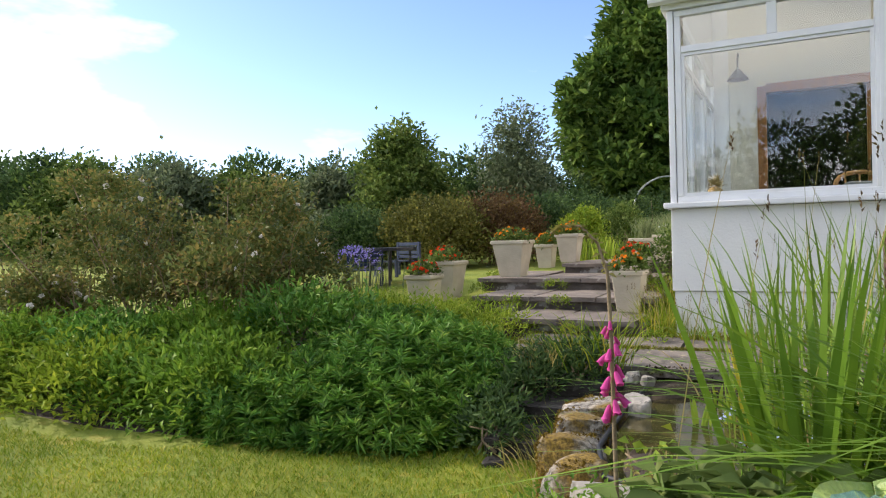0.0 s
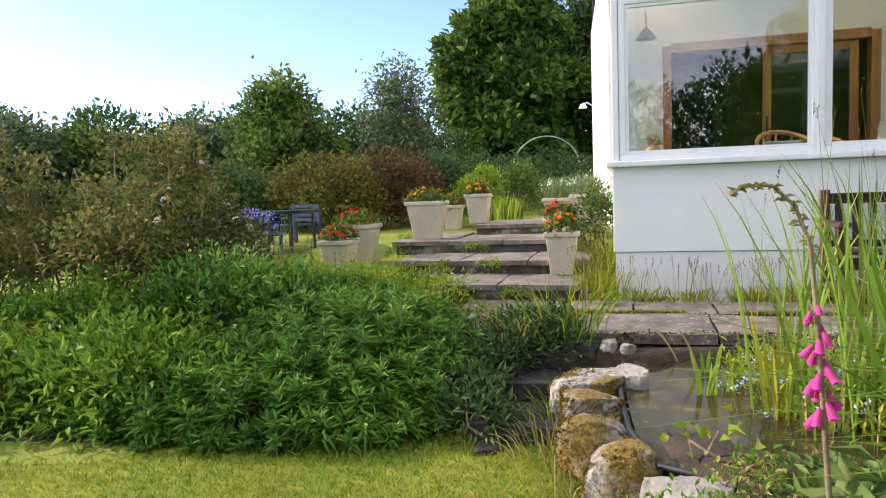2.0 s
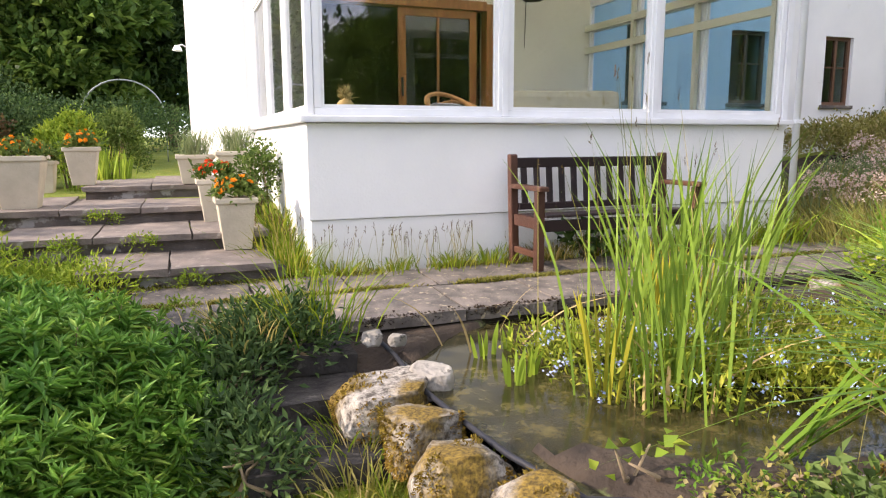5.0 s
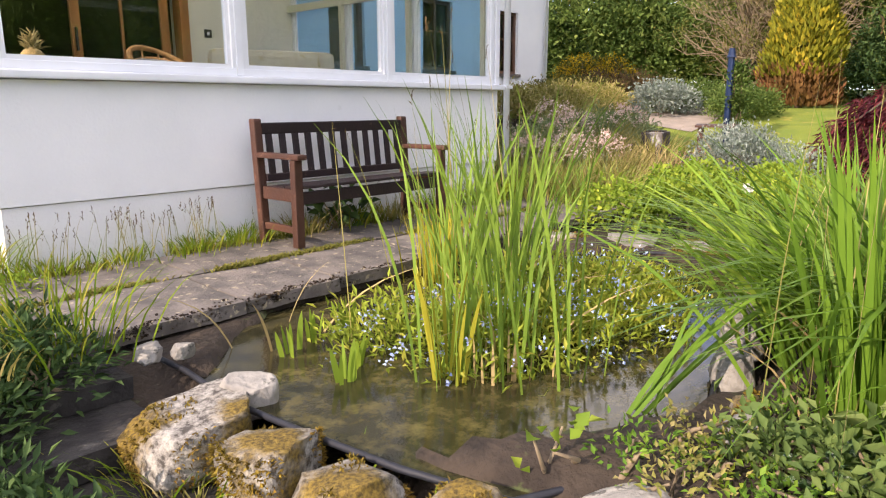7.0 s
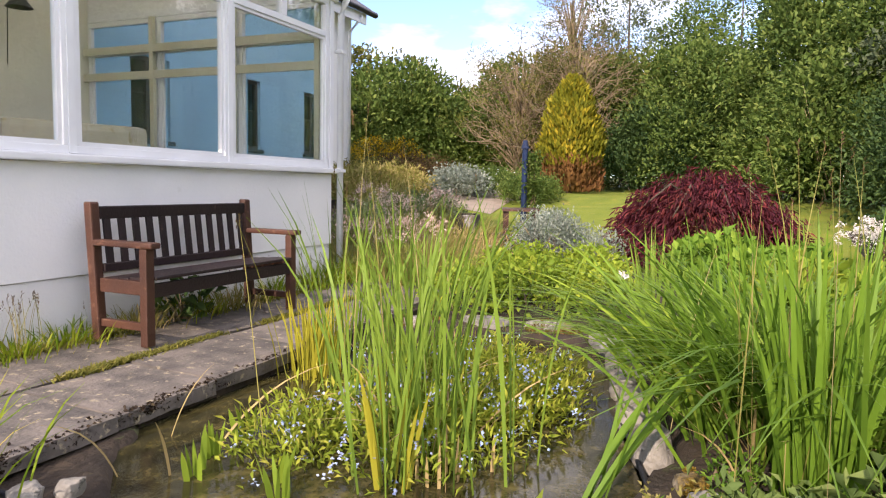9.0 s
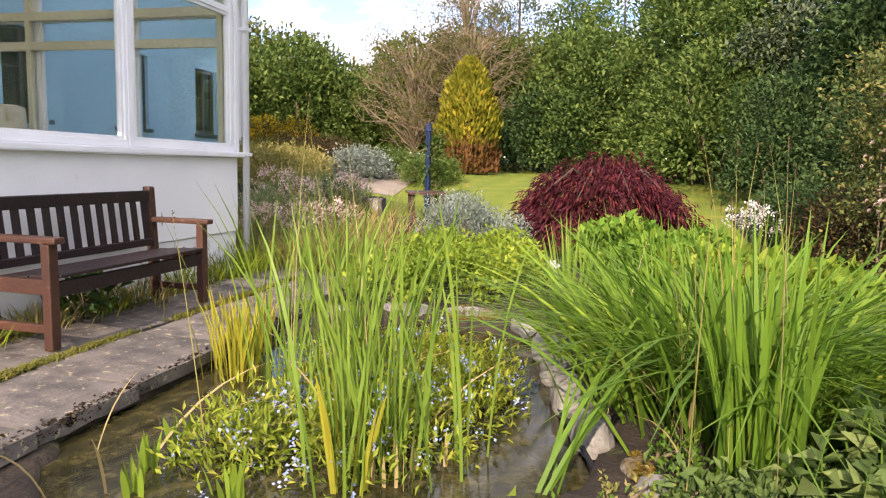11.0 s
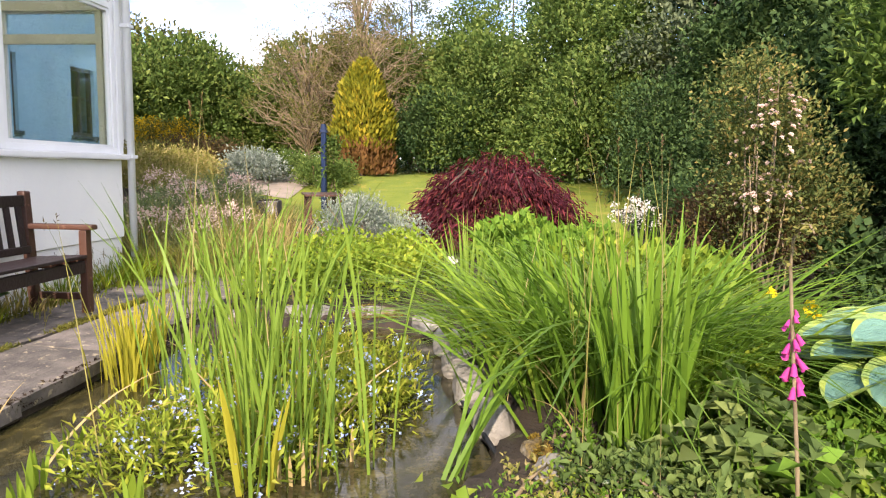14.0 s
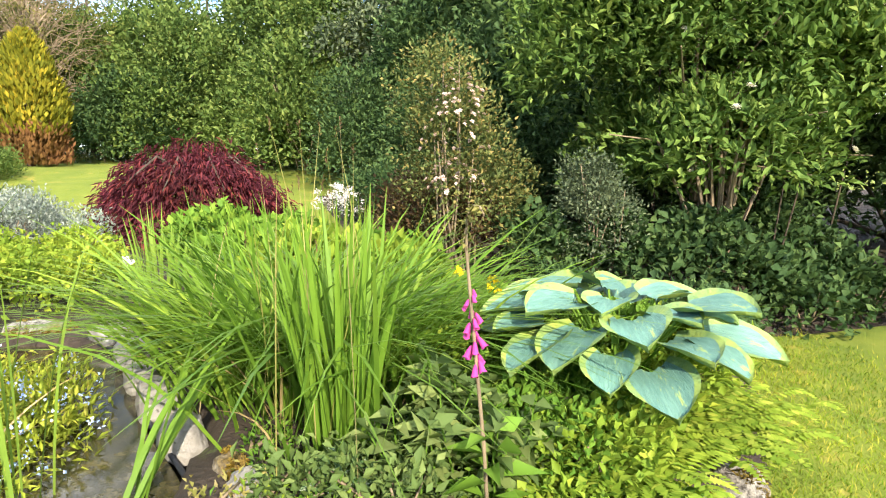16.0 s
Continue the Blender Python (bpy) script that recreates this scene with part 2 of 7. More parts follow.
def moss_mat():
    m, nt, p = base_mat("mossy_boulder")
    n, l = nt.nodes, nt.links
    tc = n.new("ShaderNodeTexCoord")
    a = n.new("ShaderNodeTexNoise")
    a.inputs["Scale"].default_value, a.inputs["Detail"].default_value, a.inputs["Roughness"].default_value = 26, 6, 0.7
    b = n.new("ShaderNodeTexNoise")
    b.inputs["Scale"].default_value, b.inputs["Detail"].default_value = 4.0, 5
    f = n.new("ShaderNodeTexNoise")
    f.inputs["Scale"].default_value, f.inputs["Detail"].default_value = 70, 4
    oi = n.new("ShaderNodeObjectInfo")
    va = n.new("ShaderNodeVectorMath")
    va.operation = "ADD"
    cb = n.new("ShaderNodeCombineXYZ")
    mu = n.new("ShaderNodeMath")
    mu.operation = "MULTIPLY"
    mu.inputs[1].default_value = 37.0
    l.new(oi.outputs["Random"], mu.inputs[0])
    l.new(mu.outputs["Value"], cb.inputs["X"])
    l.new(tc.outputs["Object"], va.inputs[0])
    l.new(cb.outputs["Vector"], va.inputs[1])
    for q in (a, b, f):
        l.new(va.outputs["Vector"], q.inputs["Vector"])
    rs = n.new("ShaderNodeValToRGB")
    e = rs.color_ramp.elements
    e[0].position, e[1].position = 0.40, 0.62
    e[0].color, e[1].color = (0.075, 0.065, 0.055, 1), (0.44, 0.41, 0.36, 1)
    k = e.new(0.5)
    k.color = (0.27, 0.25, 0.22, 1)
    l.new(a.outputs["Fac"], rs.inputs["Fac"])
    rm = n.new("ShaderNodeValToRGB")
    rm.color_ramp.elements[0].color, rm.color_ramp.elements[1].color = (0.075, 0.048, 0.010, 1), (0.25, 0.165, 0.026, 1)
    rm.color_ramp.elements[0].position, rm.color_ramp.elements[1].position = 0.35, 0.65
    l.new(f.outputs["Fac"], rm.inputs["Fac"])
    cut = n.new("ShaderNodeValToRGB")
    cut.color_ramp.elements[0].position, cut.color_ramp.elements[1].position = 0.44, 0.60
    l.new(b.outputs["Fac"], cut.inputs["Fac"])
    mx = n.new("ShaderNodeMixRGB")
    l.new(cut.outputs["Color"], mx.inputs["Fac"])
    l.new(rs.outputs["Color"], mx.inputs["Color1"])
    l.new(rm.outputs["Color"], mx.inputs["Color2"])
    l.new(mx.outputs["Color"], p.inputs["Base Color"])
    p.inputs["Roughness"].default_value = 0.95
    bp = n.new("ShaderNodeBump")
    bp.inputs["Strength"].default_value, bp.inputs["Distance"].default_value = 0.9, 0.02
    ad = n.new("ShaderNodeMath")
    ad.operation = "ADD"
    l.new(a.outputs["Fac"], ad.inputs[0])
    l.new(cut.outputs["Color"], ad.inputs[1])
    l.new(ad.outputs["Value"], bp.inputs["Height"])
    l.new(bp.outputs["Normal"], p.inputs["Normal"])
    return m


def water_mat():
    m, nt, p = base_mat("pond_water")
    n, l = nt.nodes, nt.links
    tc = n.new("ShaderNodeTexCoord")
    a = n.new("ShaderNodeTexNoise")
    a.inputs["Scale"].default_value, a.inputs["Detail"].default_value, a.inputs["Roughness"].default_value = 8.0, 9, 0.78
    b = n.new("ShaderNodeTexNoise")
    b.inputs["Scale"].default_value, b.inputs["Detail"].default_value = 60, 3
    for q in (a, b):
        l.new(tc.outputs["Object"], q.inputs["Vector"])
    r = n.new("ShaderNodeValToRGB")
    e = r.color_ramp.elements
    e[0].position, e[1].position = 0.36, 0.70
    e[0].color, e[1].color = (0.010, 0.010, 0.006, 1), (0.14, 0.115, 0.042, 1)
    k = e.new(0.52)
    k.color = (0.045, 0.040, 0.016, 1)
    l.new(a.outputs["Fac"], r.inputs["Fac"])
    l.new(r.outputs["Color"], p.inputs["Base Color"])
    p.inputs["Roughness"].default_value = 0.06
    p.inputs["IOR"].default_value = 1.33
    p.inputs["Specular IOR Level"].default_value = 0.6
    bp = n.new("ShaderNodeBump")
    bp.inputs["Strength"].default_value, bp.inputs["Distance"].default_value = 0.05, 0.01
    l.new(b.outputs["Fac"], bp.inputs["Height"])
    l.new(bp.outputs["Normal"], p.inputs["Normal"])
    return m


# dark rubble, its colour lowered to hold the shadow around the lawn steps
M_SHADED_RUBBLE = mat("dark_rubble_with_shade", (0.048, 0.044, 0.04), (0.018, 0.016, 0.015), 7, 0.9, bump=0.9, fine=24, spots=(0.09, 0.085, 0.075), spot_scale=10, spot_cut=0.6, vary=0.2)
# translucent white for the roof sheet, added to let daylight into the room
M_ROOF_LIGHT, _nt, _p = base_mat("light_passing_roof_sheet")
_tr = _nt.nodes.new("ShaderNodeBsdfTranslucent")
_tr.inputs["Color"].default_value = (0.92, 0.91, 0.85, 1)
_df = _nt.nodes.new("ShaderNodeBsdfDiffuse")
_df.inputs["Color"].default_value = (0.8, 0.79, 0.72, 1)
_mx = _nt.nodes.new("ShaderNodeMixShader")
_mx.inputs["Fac"].default_value = 0.25
_nt.links.new(_tr.outputs["BSDF"], _mx.inputs[1])
_nt.links.new(_df.outputs["BSDF"], _mx.inputs[2])
_nt.links.new(_mx.outputs["Shader"], _nt.nodes["Material Output"].inputs["Surface"])
M_MOSS = moss_mat()
M_WATER = water_mat()

L_MOUND = leaf_mat("lance_leaf", (0.075, 0.20, 0.03), (0.15, 0.32, 0.05), (0.30, 0.45, 0.08), rough=0.45, spec=0.25)
L_ROSE = leaf_mat("rose_leaf", (0.1, 0.145, 0.045), (0.19, 0.21, 0.06), (0.33, 0.25, 0.08))
L_DARK = leaf_mat("dark_tree_leaf", (0.042, 0.082, 0.03), (0.075, 0.135, 0.042), (0.13, 0.2, 0.06))
L_MID = leaf_mat("tree_leaf", (0.07, 0.12, 0.026), (0.125, 0.19, 0.042), (0.22, 0.28, 0.07))
L_CHESTNUT = leaf_mat("chestnut_leaf", (0.06, 0.12, 0.025), (0.12, 0.20, 0.04), (0.20, 0.29, 0.06), rough=0.5)
L_GREY = leaf_mat("grey_green_leaf", (0.09, 0.125, 0.07), (0.145, 0.185, 0.095), (0.22, 0.26, 0.14))
L_LIME = leaf_mat("lime_leaf", (0.16, 0.25, 0.025), (0.24, 0.34, 0.035), (0.36, 0.42, 0.05))
L_HEDGE = leaf_mat("beech_leaf", (0.09, 0.10, 0.026), (0.15, 0.155, 0.036), (0.25, 0.23, 0.055))
L_BRONZE = leaf_mat("bronze_leaf", (0.085, 0.055, 0.03), (0.14, 0.085, 0.04), (0.19, 0.14, 0.045))
L_IRIS = leaf_mat("iris_blade", (0.095, 0.185, 0.02), (0.15, 0.265, 0.028), (0.25, 0.35, 0.045), rough=0.4)
L_RUSH = leaf_mat("cattail_blade", (0.12, 0.215, 0.03), (0.21, 0.315, 0.045), (0.37, 0.41, 0.075), rough=0.4)
L_YELLOW_BLADE = leaf_mat("yellowed_blade", (0.28, 0.30, 0.03), (0.42, 0.38, 0.04), (0.50, 0.36, 0.06))
L_STRAW = leaf_mat("dry_blade", (0.38, 0.27, 0.12), (0.50, 0.38, 0.18), trans=0.15)
L_MAPLE = leaf_mat("red_maple_leaf", (0.07, 0.017, 0.025), (0.13, 0.028, 0.04), (0.25, 0.05, 0.05))
L_GOLD = leaf_mat("golden_conifer_spray", (0.12, 0.135, 0.015), (0.25, 0.235, 0.02), (0.42, 0.33, 0.03), trans=0.15)
L_RUSTY = leaf_mat("rusty_conifer_spray", (0.16, 0.075, 0.03), (0.24, 0.12, 0.045), trans=0.1)
L_GORSE = leaf_mat("gorse_flower", (0.55, 0.34, 0.01), (0.72, 0.47, 0.02))
L_SILVER = leaf_mat("silver_leaf", (0.2, 0.25, 0.2), (0.3, 0.35, 0.29), (0.46, 0.49, 0.43))
L_GRASS = leaf_mat("lawn_blade", (0.11, 0.2, 0.012), (0.22, 0.29, 0.02), (0.44, 0.38, 0.06))
L_HAY = leaf_mat("hay_blade", (0.22, 0.23, 0.05), (0.36, 0.31, 0.1), (0.46, 0.37, 0.18))
L_FORGET = leaf_mat("forget_me_not_leaf", (0.2, 0.27, 0.03), (0.3, 0.37, 0.04), (0.44, 0.42, 0.07))
L_WHITE_FL = leaf_mat("white_petal", (0.72, 0.68, 0.62), (0.85, 0.82, 0.78), trans=0.2)
L_CREAM_FL = leaf_mat("cream_petal", (0.55, 0.52, 0.38), (0.72, 0.68, 0.52), trans=0.2)
L_BLUE_FL = leaf_mat("pale_blue_petal", (0.36, 0.46, 0.78), (0.52, 0.60, 0.86), trans=0.2)
L_ORANGE_FL = leaf_mat("orange_petal", (0.75, 0.12, 0.01), (0.80, 0.30, 0.01), (0.75, 0.45, 0.02), trans=0.2)
L_RED_FL = leaf_mat("red_petal", (0.65, 0.02, 0.01), (0.75, 0.09, 0.01), trans=0.2)
L_YELLOW_FL = leaf_mat("yellow_petal", (0.75, 0.55, 0.01), (0.85, 0.68, 0.02), trans=0.2)
L_PINK_FL = leaf_mat("foxglove_pink", (0.42, 0.035, 0.2), (0.58, 0.075, 0.31), trans=0.3)
L_BLUSH_FL = leaf_mat("blush_petal", (0.62, 0.42, 0.36), (0.74, 0.60, 0.52), trans=0.2)
L_VIOLET_FL = leaf_mat("violet_petal", (0.22, 0.18, 0.55), (0.34, 0.30, 0.70), trans=0.2)
L_JOINT = leaf_mat("joint_moss", (0.11, 0.12, 0.025), (0.20, 0.20, 0.04), (0.30, 0.26, 0.07))
L_FERN = leaf_mat("fern_frond", (0.17, 0.27, 0.025), (0.28, 0.38, 0.04), (0.42, 0.47, 0.07))
L_GROUND = leaf_mat("ground_cover_leaf", (0.1, 0.21, 0.025), (0.17, 0.3, 0.035), (0.26, 0.38, 0.05))
L_COMFREY = leaf_mat("comfrey_leaf", (0.10, 0.155, 0.045), (0.155, 0.225, 0.06), (0.26, 0.32, 0.10), rough=0.7)
L_LAV = leaf_mat("lavender_leaf", (0.15, 0.20, 0.09), (0.22, 0.27, 0.12), (0.30, 0.33, 0.17))
L_DARK_FLECK = leaf_mat("near_black_fleck", (0.018, 0.012, 0.010), (0.04, 0.026, 0.016), (0.075, 0.055, 0.03), trans=0.05)
L_ELDER = leaf_mat("elder_leaf", (0.09, 0.16, 0.032), (0.15, 0.24, 0.05), (0.25, 0.33, 0.075))
L_MOSS = leaf_mat("golden_moss", (0.10, 0.065, 0.012), (0.22, 0.145, 0.022), (0.34, 0.25, 0.045), trans=0.1)

# ---- building helpers ----
RNG = np.random.default_rng(7)


def link(ob, parent):
    if parent is not None:
        ob.parent = parent
    return ob


def part(name, bm, material, parent=None, label="", smooth=False):
    """Links a bmesh as one mesh object."""
    me = bpy.data.meshes.new(name)
    bm.to_mesh(me)
    bm.free()
    me.materials.append(material)
    if smooth:
        me.polygons.foreach_set("use_smooth", [True] * len(me.polygons))
    ob = link(new(name, me), parent)
    if label:
        ob["label"] = label
    return ob


def np_mesh(name, verts, faces, material, parent=None, label="", smooth=False):
    """Links arrays of corners and equal-sided faces as one mesh object."""
    verts, faces = np.asarray(verts, np.float32), np.asarray(faces, np.int32)
    k = faces.shape[1]
    me = bpy.data.meshes.new(name)
    me.vertices.add(len(verts))
    me.vertices.foreach_set("co", verts.ravel())
    me.loops.add(faces.size)
    me.loops.foreach_set("vertex_index", faces.ravel())
    me.polygons.add(len(faces))
    me.polygons.foreach_set("loop_start", np.arange(0, faces.size, k, dtype=np.int32))
    if smooth:
        me.polygons.foreach_set("use_smooth", np.ones(len(faces), bool))
    me.update(calc_edges=True)
    me.materials.append(material)
    ob = link(new(name, me), parent)
    if label:
        ob["label"] = label
    return ob


def thing(name, x=0, y=0, z=0, label="", category="", group="", kind="", rz=0):
    ob = new(name)
    ob.empty_display_size = 0.1
    ob.matrix_basis = pose(x, y, z, 0, 0, rz)
    return tagged(ob, label, category, group, kind)


def add_box(bm, x0, x1, y0, y1, z0, z1, bevel=0.0):
    g = bmesh.ops.create_cube(bm, size=1.0, matrix=Matrix.Translation(((x0 + x1) / 2, (y0 + y1) / 2, (z0 + z1) / 2)) @ Matrix.Diagonal((x1 - x0, y1 - y0, z1 - z0, 1)))
    if bevel:
        es = list({e for v in g["verts"] for e in v.link_edges})
        bmesh.ops.bevel(bm, geom=es, offset=bevel, segments=2, affect="EDGES", profile=0.6)
    return bm


def box(x0, x1, y0, y1, z0, z1, bevel=0.0):
    return add_box(bmesh.new(), x0, x1, y0, y1, z0, z1, bevel)


def tube(points, radius, sides=6, end=None):
    """A tapered tube along points."""
    bm = bmesh.new()
    pts = [Vector(p) for p in points]
    rings = []
    for i, p in enumerate(pts):
        d = (pts[min(i + 1, len(pts) - 1)] - pts[max(i - 1, 0)]).normalized()
        s = d.orthogonal().normalized() if abs(d.z) > 0.9 else d.cross(Vector((0, 0, 1))).normalized()
        u = d.cross(s)
        r = radius if end is None else radius + (end - radius) * i / (len(pts) - 1)
        rings.append([bm.verts.new(p + (s * math.cos(a) + u * math.sin(a)) * r) for a in (2 * math.pi * k / sides for k in range(sides))])
    for a, b in zip(rings, rings[1:]):
        for k in range(sides):
            bm.faces.new((a[k], a[(k + 1) % sides], b[(k + 1) % sides], b[k]))
    bm.faces.new(rings[0][::-1])
    bm.faces.new(rings[-1])
    return bm


def merge(bms):
    out = bmesh.new()
    for b in bms:
        me = bpy.data.meshes.new("tmp")
        b.to_mesh(me)
        b.free()
        out.from_mesh(me)
        bpy.data.meshes.remove(me)
    return out


def unit(v):
    return v / np.maximum(np.linalg.norm(v, axis=-1, keepdims=True), 1e-9)


def leaves(pos, way, length, width, fold=0.25, droop=0.15):
    """Pointed leaves: base at pos, growing along way; two folded halves each."""
    n = len(pos)
    way = unit(way)
    side = unit(np.cross(way, RNG.normal(size=(n, 3)) * 0.5 + np.array([0, 0, 1.0])))
    up = np.cross(side, way)
    ln = (length * RNG.uniform(0.65, 1.25, (n, 1)))
    wd = (width * RNG.uniform(0.7, 1.2, (n, 1)))
    mid = pos + way * ln * 0.45
    tip = pos + way * ln - up * ln * droop
    a = mid + side * wd * 0.5 + up * wd * fold
    b = mid - side * wd * 0.5 + up * wd * fold
    v = np.stack([pos, a, tip, b], 1).reshape(-1, 3)
    i = np.arange(n)[:, None] * 4
    f = np.concatenate([i + np.array([[0, 1, 2]]), i + np.array([[0, 2, 3]])], 1).reshape(-1, 3)
    return v, f


def sphere_dirs(n):
    return unit(RNG.normal(size=(n, 3)))


def cloud(blobs, clusters, per, spread, length, width, shell=(0.6, 1.05), lift=0.3, out=0.7, low=-0.6, fold=0.25):
    """Clumped foliage over lumps (x, y, z, rx, ry, rz): twigs round each lump's skin, each with its own leaves."""
    blobs = np.array(blobs, float)
    wgt = (blobs[:, 3] * blobs[:, 4] * blobs[:, 5]) ** (2 / 3)
    k = RNG.choice(len(blobs), size=clusters, p=wgt / wgt.sum())
    d = sphere_dirs(clusters)
    d[:, 2] = np.where(d[:, 2] < low, -d[:, 2], d[:, 2])
    r = RNG.uniform(shell[0] ** 2, shell[1] ** 2, clusters) ** 0.5
    c = blobs[k, :3] + d * blobs[k, 3:] * r[:, None]
    way = unit(d * out + np.array([0, 0, lift]) + RNG.normal(size=(clusters, 3)) * 0.25)
    pos = np.repeat(c, per, 0) + RNG.normal(size=(clusters * per, 3)) * spread
    w = np.repeat(way, per, 0) + RNG.normal(size=(clusters * per, 3)) * 0.55
    return leaves(pos, w, length, width, fold)


def join_np(parts_):
    vs, fs, o = [], [], 0
    for v, f in parts_:
        vs.append(v)
        fs.append(f + o)
        o += len(v)
    return np.concatenate(vs), np.concatenate(fs)


def blades(base, height, width, lean, droop=0.4, segs=5, heading=None, flat=True):
    """Long strap leaves from base points: they rise, lean out by lean (tangent) and bend over by droop."""
    n = len(base)
    a = RNG.uniform(0, 2 * math.pi, n) if heading is None else heading
    out = np.stack([np.cos(a), np.sin(a), np.zeros(n)], 1)
    side = np.stack([-np.sin(a), np.cos(a), np.zeros(n)], 1)
    tw = RNG.uniform(-1.2, 1.2, n)[:, None]
    side = unit(side * np.cos(tw) + out * np.sin(tw))
    h = np.broadcast_to(np.asarray(height, float), (n,))[:, None] * RNG.uniform(0.68, 1.12, (n, 1))
    ln = np.broadcast_to(np.asarray(lean, float), (n,))[:, None] * RNG.uniform(0.25, 1.05, (n, 1))
    dr = np.broadcast_to(np.asarray(droop, float), (n,))[:, None] * RNG.uniform(0.2, 1.05, (n, 1))
    w = width * RNG.uniform(0.7, 1.2, (n, 1))
    rows = []
    for s in range(segs + 1):
        u = s / segs
        p = base + out * h * (ln * u + dr * u ** 2.6) + np.array([0, 0, 1.0]) * h * (u - 0.55 * dr * u ** 3)
        k = w * (1 - u ** 3) * (0.75 + 0.5 * u) * 0.5 + 0.0004
        rows += [p - side * k, p + side * k]
    v = np.stack(rows, 1).reshape(-1, 3)
    i = np.arange(n)[:, None, None] * (2 * (segs + 1))
    s = np.arange(segs)[None, :, None] * 2
    f = (i + s + np.array([[[0, 1, 3, 2]]])).reshape(-1, 4)
    return v, f


def smooth_step(a, b, x):
    t = np.clip((x - a) / (b - a), 0, 1)
    return t * t * (3 - 2 * t)


def bed_edge(y):
    return np.interp(y, [-6, -2, -1, 0, 0.6, 1.15, 2.6, 3.6, 4.6, 5.4], [3.0, 2.3, 1.7, 0.35, -0.25, -0.48, -0.95, -1.15, -1.25, -1.3])


def rises(x, y):
    """Height of the ground."""
    x, y = np.asarray(x, float), np.asarray(y, float)
    h = 0.36 * smooth_step(0.0, 0.4, x - bed_edge(y)) * (y < 5.6)
    h = np.maximum(h, 0.36 * smooth_step(4.2, 5.5, y))
    h = h + 0.48 * smooth_step(6.3, 9.6, y) * smooth_step(14, 8, x)
    h = h + 1.0 * smooth_step(3.0, 15.0, x)
    pond = ((x - 0.75) / 1.75) ** 2 + ((y - 4.3) / 1.25) ** 2
    h = h - 0.45 * smooth_step(1.15, 0.8, pond)
    h = np.where((x > -2.7) & (x < 5.4) & (y > 5.15) & (y < 7.0), np.minimum(h, 0.30), h)
    h = h + 0.02 * np.sin(x * 2.3 + y) * np.cos(y * 1.7)
    far = np.hypot(x, y)
    return h + 0.9 * smooth_step(14, 40, far)


def on_ground(x, y):
    return float(rises(x, y))


# ---- ground ----
gx = np.concatenate([[-1500, -600, -250, -120, -70, -45, -30, -22], np.arange(-16, -6, 0.5), np.arange(-6, 6, 0.12), np.arange(6, 20, 0.5), [22, 30, 45, 70, 120, 250, 600, 1500]])
gy = np.concatenate([[-1500, -600, -250, -120, -70, -45, -30, -20, -14], np.arange(-10, -2, 0.5), np.arange(-2, 8, 0.12), np.arange(8, 20, 0.5), [22, 30, 45, 70, 120, 250, 600, 1500]])
GX, GY = np.meshgrid(gx, gy)
GZ = rises(GX, GY)
nx, ny = len(gx), len(gy)
idx = np.arange(nx * ny).reshape(ny, nx)
quads = np.stack([idx[:-1, :-1], idx[:-1, 1:], idx[1:, 1:], idx[1:, :-1]], -1).reshape(-1, 4)
ground = np_mesh("ground", np.stack([GX, GY, GZ], -1).reshape(-1, 3), quads, M_LAWN, smooth=True)
tagged(ground, "mown green and yellowish lawn with soil beds", "lawn", kind="structure")
ground.data.materials.append(M_SOIL)
cx, cy = GX.ravel()[quads].mean(1), GY.ravel()[quads].mean(1)
soil = ((cx > bed_edge(cy)) & (cx < 6) & (cy < 7)) | ((cy > 3.75 + 0.45 * np.clip(cx + 4.0, 0, 3)) & (cx > -6.5) & (cx < -1.0) & (cy < 6.5)) | ((cx > 2.2) & (cx < 9.5) & (cy < 1.2)) | ((cx > 3.9) & (cx < 8) & (cy > 4.8) & (cy < 10))
ground.data.polygons.foreach_set("material_index", soil.astype(np.int32))

# ---- house ----
YW, YH, XL, XR = 6.88, 10.4, -1.09, 3.76
FLOOR_IN = 1.10


def wall_box(name, *b, material=M_WHITE_WALL, label="", parent=None):
    ob = part(name, box(*b), material, parent)
    if parent is None:
        tagged(ob, label or "white rendered house wall", "wall", kind="structure")
    return ob


# dwarf wall of the sun room: plinth below, upper coat a little proud
wall_box("wall_south", XL, XR, YW, YW + 0.25, 0.2, 0.835, label="white rendered low wall of the sun room")
part("upper_coat", box(XL - 0.018, XR + 0.018, YW - 0.018, YW + 0.25, 0.84, 1.60, 0.006), M_WHITE_WALL, bpy.data.objects["wall_south"])
wall_box("wall_west", XL, XL + 0.25, YW + 0.252, YH, 0.2, 0.835, label="white rendered low side wall of the sun room")
part("upper_coat", box(XL - 0.018, XL + 0.25, YW + 0.252, YH, 0.84, 1.60), M_WHITE_WALL, bpy.data.objects["wall_west"])
wall_box("wall_east", XR - 0.25, XR, YW + 0.252, YH, 0.2, 1.60, label="white rendered low side wall of the sun room")


def wall_with_openings(name, x0, x1, z0, z1, y0, y1, holes, material, label):
    """A wall along x, cut through by openings (x0, x1, z0, z1)."""
    bm = bmesh.new()
    xs = sorted({x0, x1, *[h[0] for h in holes], *[h[1] for h in holes]})
    for a, b in zip(xs, xs[1:]):
        cut = [h for h in holes if h[0] <= a and h[1] >= b]
        if cut:
            add_box(bm, a, b, y0, y1, z0, cut[0][2])
            add_box(bm, a, b, y0, y1, cut[0][3], z1)
        else:
            add_box(bm, a, b, y0, y1, z0, z1)
    bmesh.ops.remove_doubles(bm, verts=bm.verts, dist=1e-4)
    return tagged(part(name, bm, material), label, "wall", kind="structure")


